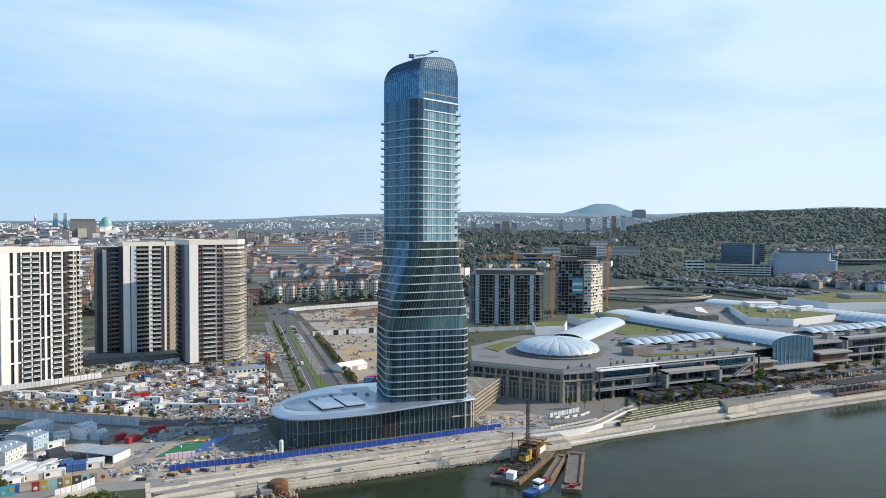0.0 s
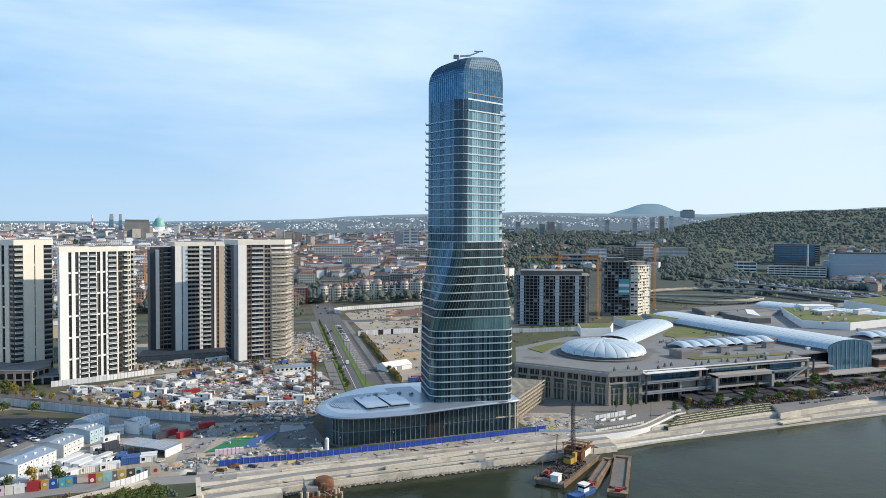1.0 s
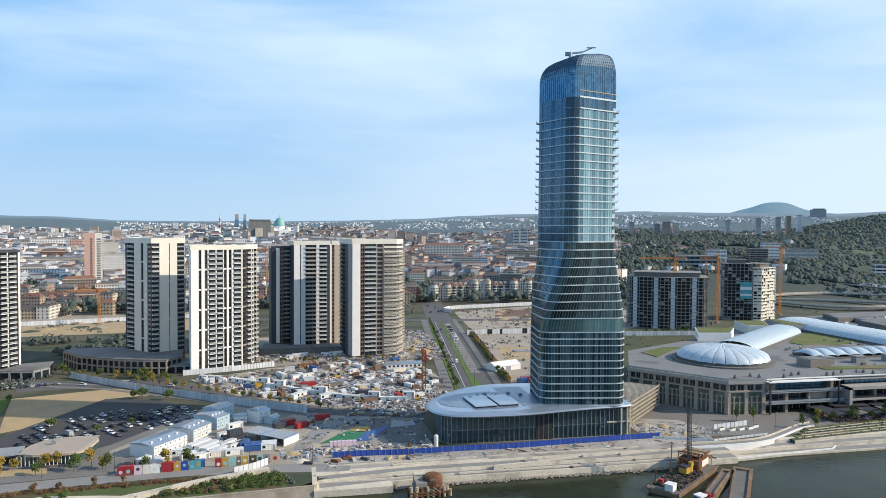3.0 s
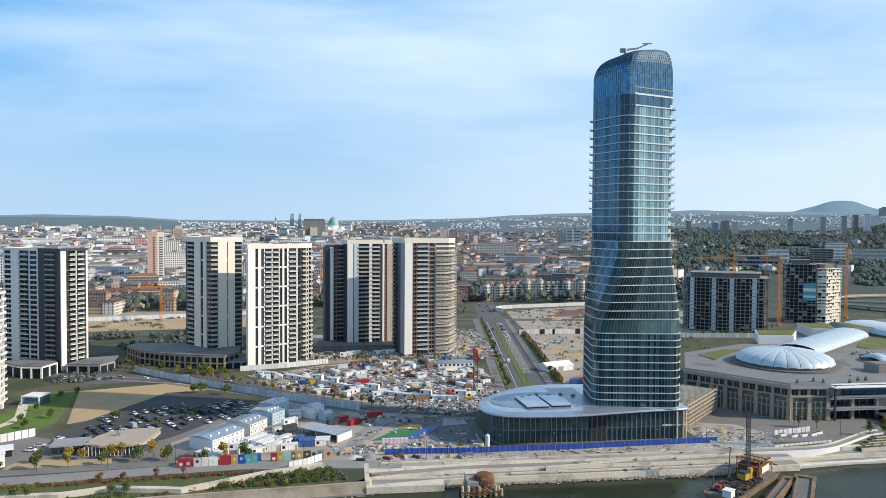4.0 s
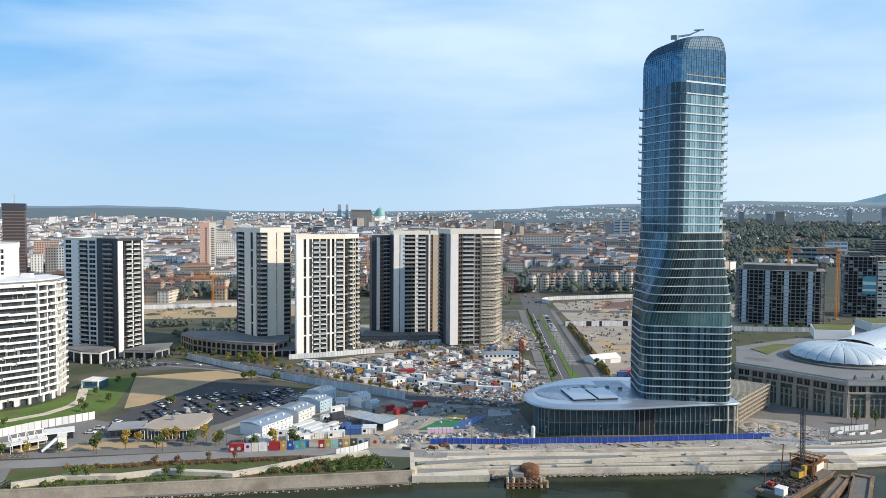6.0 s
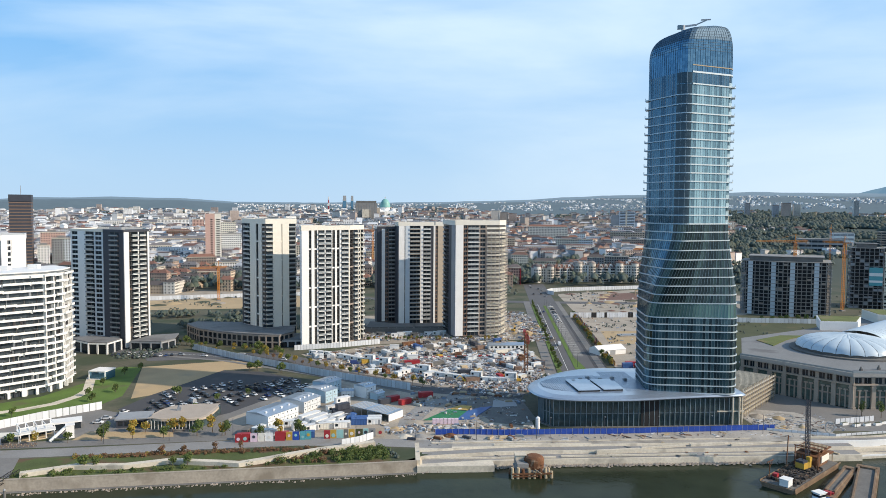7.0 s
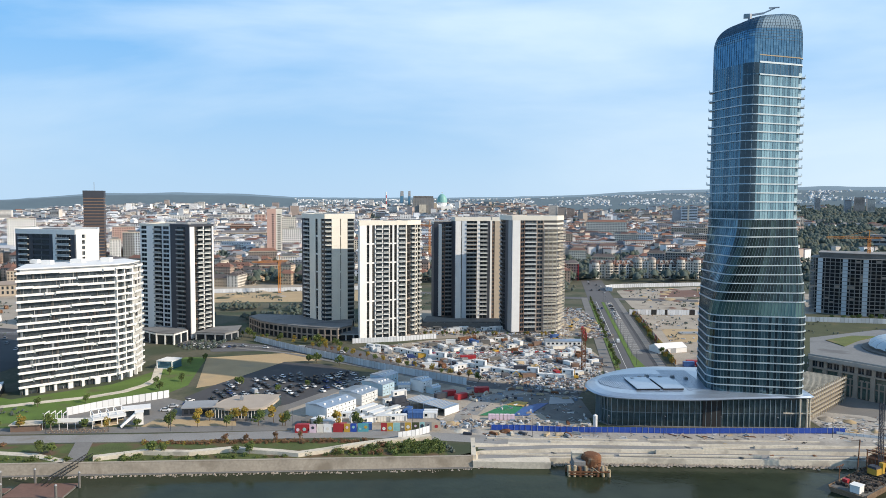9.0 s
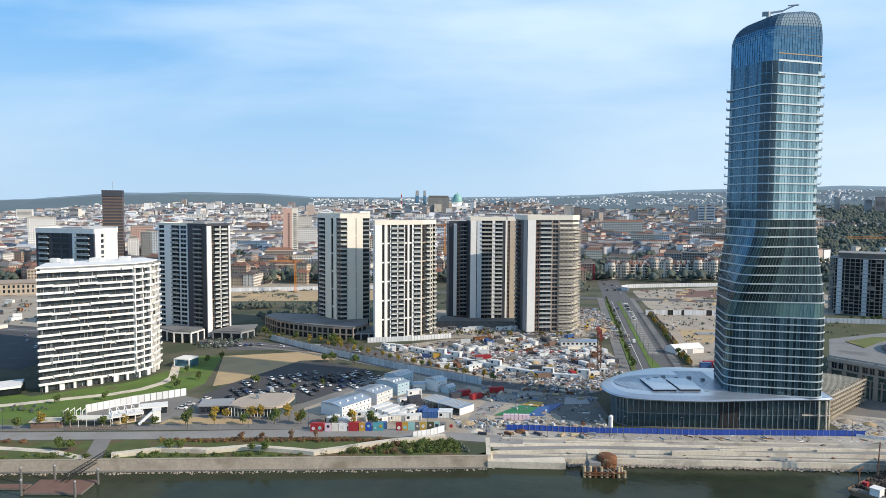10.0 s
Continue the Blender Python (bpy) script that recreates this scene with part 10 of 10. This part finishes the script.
# woods and town trees: many small leafy clumps
def woods(name, places, label, low=0.5, high=1.35, wide=0.55, big=0.4):
    """Leaf masses: each tree a few uneven clumps of leaf faces."""
    b_ = Build()
    rw_ = random.Random(len(places))
    V = b_.v
    F = b_.f
    for x, y, z, r in places:
        for k in range(4):
            cx_, cy_, cz_ = x + rw_.uniform(-wide, wide) * r, y + rw_.uniform(-wide, wide) * r, z + r * rw_.uniform(low, high)
            s = r * rw_.uniform(big, big + 0.25)
            o = len(V)
            a0 = rw_.uniform(0, 6.28)
            for i in range(5):
                a = a0 + i * 1.2566
                q = s * rw_.uniform(0.75, 1.2)
                V.append((cx_ + q * math.cos(a), cy_ + q * math.sin(a), cz_ - s * rw_.uniform(0.1, 0.5)))
            for i in range(4):
                a = a0 + 0.5 + i * 1.57
                q = s * rw_.uniform(0.4, 0.7)
                V.append((cx_ + q * math.cos(a), cy_ + q * math.sin(a), cz_ + s * rw_.uniform(0.35, 0.8)))
            V.append((cx_, cy_, cz_ + s * 0.9))
            F += [(o, o + 1, o + 5), (o + 1, o + 6, o + 5), (o + 1, o + 2, o + 6), (o + 2, o + 7, o + 6), (o + 2, o + 3, o + 7), (o + 3, o + 8, o + 7), (o + 3, o + 4, o + 8), (o + 4, o, o + 8), (o, o + 5, o + 8), (o + 5, o + 6, o + 9), (o + 6, o + 7, o + 9), (o + 7, o + 8, o + 9), (o + 8, o + 5, o + 9)]
    b_.m = [0] * len(F)
    return setting(name, b_, "leaf_far", label, "woods", kind="stuff", smooth=True)


pl_ = []
for i in range(17000):
    bear, d = rf_.uniform(22, 62), 1250 * math.exp(rf_.random() * math.log(3400 / 1300))
    x, y = d * math.sin(radians(bear)), d * math.cos(radians(bear))
    if noise.noise(Vector((x / 300, y / 300, 2))) < (0.2 if bear < 38 else 0.6) and noise.noise(Vector((x / 80, y / 80, 4))) > (-0.4 if bear > 39 else -0.1) and not (980 < x < 1320 and 850 < y < 1150):
        r = (4.5 + 5.0 * rf_.random() ** 1.6) * (1.0 if d < 2000 else 1.2)
        pl_.append((x, y, land_z(x, y) - 1, r))
for i in range(1700):
    x, y = rf_.uniform(380, 1250), rf_.uniform(760, 1330)
    if noise.noise(Vector((x / 120, y / 120, 5))) > -0.05 and math.degrees(math.atan2(x, y)) > 24 and not (980 < x < 1320 and 850 < y < 1150):
        pl_.append((x, y, land_z(x, y) - 1, rf_.uniform(3.0, 6.5)))
rows_ = []
for i in range(80):
    bear = 37.5 + 24.5 * i / 79
    ring_ = []
    for k in range(150):
        d = 1480 + 13 * k
        x, y = d * math.sin(radians(bear)), d * math.cos(radians(bear))
        lift = smooth01((d - 1500) / 120) * smooth01((bear - 38) / 2)
        ring_.append((x, y, land_z(x, y) - 2 + lift * (7.0 + 3.5 * noise.noise(Vector((x / 24, y / 24, 1))) + 2.5 * noise.noise(Vector((x / 11, y / 11, 6))))))
    rows_.append(ring_)
canopy = mat("hill_canopy_leaves", (0.06, 0.094, 0.07), 0.95, var=0.4, scale=0.012, fine=0.12, stain=((0.095, 0.118, 0.058), 0.008, 0.56))
setting("hill_canopy", Build().loft(rows_, closed=False), canopy, "closed dark green canopy of the wooded hill", "woods", smooth=True, kind="stuff")
woods("eastern_woods", pl_, "dense dark green wooded hillside with autumn tints", 0.4, 0.72, 0.75, 0.6)
pl_ = []
for i in range(9000):
    bear, d = rf_.uniform(-38, 30), 800 * math.exp(rf_.random() * math.log(3400 / 800))
    x, y = d * math.sin(radians(bear)), d * math.cos(radians(bear))
    ax = 85.7 + (y - 396) * 0.1317
    if (ax - 12 < x < ax + 42 and y < 1000) or (x > 140 and y < 830):
        continue
    if noise.noise(Vector((x / 170, y / 170, 11))) > -0.22:
        pl_.append((x, y, land_z(x, y) + rf_.uniform(0, 4), rf_.uniform(4.5, 8.0)))
for i in range(420):            # the tree-filled street beyond the avenue
    y = rf_.uniform(845, 1400)
    x = 85.7 + (y - 396) * 0.1317 + rf_.uniform(-14, 22)
    pl_.append((x, y, land_z(x, y) + 1, rf_.uniform(4.5, 7.5)))
for i in range(150):
    x, y = rf_.uniform(20, 138), rf_.uniform(735, 850)
    pl_.append((x, y, land_z(x, y), rf_.uniform(2.5, 4.8))) if x < 85.7 + (y - 396) * 0.1317 - 6 else None
woods("town_trees", pl_, "dark tree crowns between the town's houses")
pl_ = []
for i in range(420):
    x, y = rf_.uniform(-225, -112), rf_.uniform(530, 606)
    pl_.append((x, y, 0, rf_.uniform(1.8, 3.6))) if noise.noise(Vector((x / 40, y / 40, 3))) > -0.2 and y > 552 - (x + 230) * 0.2 else None
woods("park_trees", pl_, "park of dark green trees behind the towers")

for i in range(5200):
    q = rf_.choice(((150, 440, 395, 600), (-60, 90, 600, 700), (-160, -60, 520, 600), (-175, -145, 428, 475), (180, 300, 440, 580), (300, 420, 560, 720), (-40, 80, 640, 760), (-60, 60, 600, 700), (142, 205, 400, 585), (170, 290, 610, 765), (520, 800, 600, 880), (540, 790, 620, 800), (440, 640, 700, 900), (840, 1250, 520, 860), (840, 1100, 560, 800), (-520, -240, 470, 650), (-420, -240, 500, 640), (-290, -40, 630, 745), (-290, -60, 640, 735), (-260, -60, 640, 730)))
    x, y = rf_.uniform(q[0], q[1]), rf_.uniform(q[2], q[3])
    if not inside((x, y), ML) and noise.noise(Vector((x / 25, y / 25, 9))) > 0.14 and not (av(y, -6)[0] < x < av(y, 40)[0]):
        LOW.append((x, y, -0.4, rf_.uniform(0.5, 1.5)))
woods("low_scrub", LOW, "low scattered scrub bushes on the building sites")

# open land on the left: rail yard, sheds, fence
surface("rail_yard", [(-700, 520), (-250, 470), (-240, 690), (-60, 760), (-60, 800), (-700, 760)], "dirt", "bare brown former rail yard", "rail yard", 0.02)
surface("excavated_strip", [(-290, 628), (-141, 646), (-60, 664), (-40, 690), (-40, 748), (-120, 732), (-300, 684)], "sand", "bare yellow-brown excavated soil before the fence", "bare soil", 0.06)
panel_fence([(-300, 690), (-200, 716), (-120, 738), (-40, 752)], 4.0, 3.2, "panel", "long white panel fence before the old town")
ol = thing("old_rail_building", "long yellow two-storey station building with grey roof", "station", -560, 615, 0, 22)
part("wall", Build().box(0, 0, 0, 150, 16, 11), "beige", ol)
part("roof", Build().prism([(-1, -1), (151, -1), (151, 17), (-1, 17)], 11, 14, 0, [(3, 7), (147, 7), (147, 9), (3, 9)]), "taupe", ol)
for k in range(36):
    part("window", Build().box(1.8 + 4.1 * k, -0.1, 2, 3.6 + 4.1 * k, -0.02, 5).box(1.8 + 4.1 * k, -0.1, 6.6, 3.6 + 4.1 * k, -0.02, 9.4), "glass", ol)
for i in range(46):
    x, y = rf_.uniform(-520, -250), rf_.uniform(480, 640)
    cabin(x, y, rf_.uniform(0, 180), rf_.choice((6.0, 9.0)), 2.5, 2.6, rf_.choice(["white", "white", "rust", "navy", "cream", "concrete_dark"]), 0.05, windows=False, group="sheds on the rail yard")
for i in range(24):
    x, y = rf_.uniform(-470, -260), rf_.uniform(400, 500)
    car(x, y, rf_.choice((20, 110)), 0.05, group="cars behind the towers")
for i in range(22):
    mound(rf_.uniform(-230, -60), rf_.uniform(660, 735), rf_.uniform(4, 9), rf_.uniform(0.8, 2.2), rf_.choice(["sand", "dirt", "earth"]), "low spoil heap in the old rail yard")

# landmarks
LM = lambda bear, d: (d * math.sin(radians(bear)), d * math.cos(radians(bear)))
x, y = LM(-27.4, 1000)
dt = thing("dark_office_tower", "tall dark brown ribbed office tower", "office tower", x, y, land_z(x, y), 22)
part("shaft", Build().box(-11.5, -11.5, -5, 11.5, 11.5, 101 - land_z(x, y)), "navy", dt)
for k in range(24):
    part("floor_band", Build().box(-11.8, -11.8, 6 + 3.85 * k, 11.8, 11.8, 7.2 + 3.85 * k), "brown", dt)
part("crown", Build().box(-12, -12, 97 - land_z(x, y), 12, 12, 105 - land_z(x, y)), "navy", dt)
part("mast", Build().beam((0, 0, 100), (0, 0, 112), 0.4), "steel", dt)
x, y = LM(-14.6, 1080)
pk2 = thing("pink_tower_block", "slim pink and white residential tower block", "tower block", x, y, land_z(x, y), 14)
part("wall", Build().box(-11, -9, -5, 2, 9, 82 - land_z(x, y)), "pinkish", pk2)
part("side_wall", Build().box(2, -9, -5, 11, 9, 82 - land_z(x, y)), "cream", pk2)
for k in range(20):
    for x0, x1 in ((-4, -1), (4, 9)):
        part("window_strip", Build().box(x0, -9.1, 4 + 3.3 * k, x1, -9.01, 5.6 + 3.3 * k), "glass", pk2)
x, y = LM(-1.3, 2300)
z = land_z(x, y)
ch = thing("domed_church", "great white church with broad green copper dome", "church", x, y, z, 10)
M["copper"] = mat("green_copper", (0.20, 0.42, 0.38), 0.5, var=0.1, scale=0.05)
part("nave", Build().box(-26, -30, -12, 26, 30, 24).box(-34, -14, -12, 34, 14, 26), "white", ch)
for s in (-1, 1):
    part("half_dome", Build().loft([[(s * 24 + r * math.cos(2 * math.pi * i / 16), -16 + r * math.sin(2 * math.pi * i / 16), zz) for i in range(16)] for r, zz in ((11, 20), (10, 26), (7, 31), (0.5, 33))]), "white", ch)
part("drum", Build().cyl(0, 0, 20, 36, 16, 20), "white", ch)
top_ = 91 + 2300 * math.tan(radians(0.80)) - z
part("dome", Build().loft([[(17 * math.cos(a) * math.cos(2 * math.pi * i / 20), 17 * math.cos(a) * math.sin(2 * math.pi * i / 20), 36 + (top_ - 36) * math.sin(a)) for i in range(20)] for a in (0, 0.3, 0.6, 0.9, 1.2, 1.5)]), "copper", ch, "green copper dome", smooth=True)
part("cross", Build().beam((0, 0, top_ - 1), (0, 0, top_ + 7), 0.5).beam((-2, 0, top_ + 4), (2, 0, top_ + 4), 0.4), "yellow", ch)
x, y = LM(-2.7, 2000)
lb = thing("hilltop_block", "massive grey-brown institutional block on the hill", "institution", x, y, land_z(x, y), 4)
hh = 91 + 2000 * math.tan(radians(0.62)) - land_z(x, y)
part("wall", Build().box(-34, -12, -10, 26, 12, hh - 6), "concrete", lb)
part("wall", Build().box(-32, -10, hh - 6, 24, 10, hh), "concrete_dark", lb)
for k in range(14):
    part("pier", Build().box(-34 + 4.4 * k, -12.4, 0, -32.6 + 4.4 * k, -12, hh - 6), "concrete", lb)
part("side_wing", Build().box(-16, -18, -10, 4, -8, hh * 0.62), "concrete_pale", lb)
part("side_wing", Build().box(26, -10, -10, 34, 10, hh * 0.7), "beige", lb)
x, y = LM(17.6, 1750)
hb2 = thing("hospital_block", "large blue-grey hospital slab in two parts", "hospital", x, y, land_z(x, y), -14)
hh = 91 + 1750 * math.tan(radians(-0.1)) - land_z(x, y)
part("wall", Build().box(-8, -12, -10, 28, 12, hh), "panel_grey", hb2)
part("dark_wing", Build().box(-26, -8, -10, -8, 14, hh - 8), "grey", hb2)
part("stair_shaft", Build().box(6, -12.6, -10, 10, -12, hh + 3), "concrete_pale", hb2)
for k in range(14):
    part("window_strip", Build().box(-7, -12.15, 4 + 3.6 * k, 27, -12.02, 5.6 + 3.6 * k), "glass", hb2)
part("low_wing", Build().box(-90, -30, -10, 40, -16, 14), "concrete_pale", hb2)
for bear, el, d, w in ((-4.55, 1.02, 3300, 22), (-3.95, 1.02, 3350, 16)):
    x, y = LM(bear, d)
    gt = thing("far_glass_tower", "slim grey glass tower far on the skyline", "tower", x, y, land_z(x, y), 10, "far towers")
    part("shaft", Build().prism([(-w / 2, -8), (w / 2, -8), (w / 2, 8), (-w / 2, 8)], -10, 91 + d * math.tan(radians(el)) - land_z(x, y), 0, [(-w / 4, -6), (w / 3, -6), (w / 3, 6), (-w / 4, 6)]), "grey", gt)
    part("glass_face", Build().box(-w / 3, -8.2, 0, w / 3, -8.05, 50), "mall_blue", gt)
x, y = LM(-5.8, 3200)
cm = thing("far_chimney", "red and white striped heating-plant chimney", "chimney", x, y, land_z(x, y))
for k in range(5):
    z0_ = (91 + 3200 * math.tan(radians(0.93)) - land_z(x, y)) * k / 5
    part("ring", Build().cyl(0, 0, z0_, z0_ + (91 + 3200 * math.tan(radians(0.93)) - land_z(x, y)) / 5, 3.2 - 0.2 * k, 10), "red" if k % 2 else "white", cm)
x, y = LM(39.6, 3860)
z = 91 + 3860 * math.tan(radians(0.95))
hosp = thing("ridge_block", "wide grey hospital block on the wooded ridge", "hospital", x, y, z, -38)
hh = 91 + 3860 * math.tan(radians(1.5)) - z
part("wall", Build().box(-35, -12, -10, 35, 12, hh), "grey", hosp)
part("upper_floor", Build().box(-24, -10, hh, 28, 10, hh + 5), "concrete_dark", hosp)
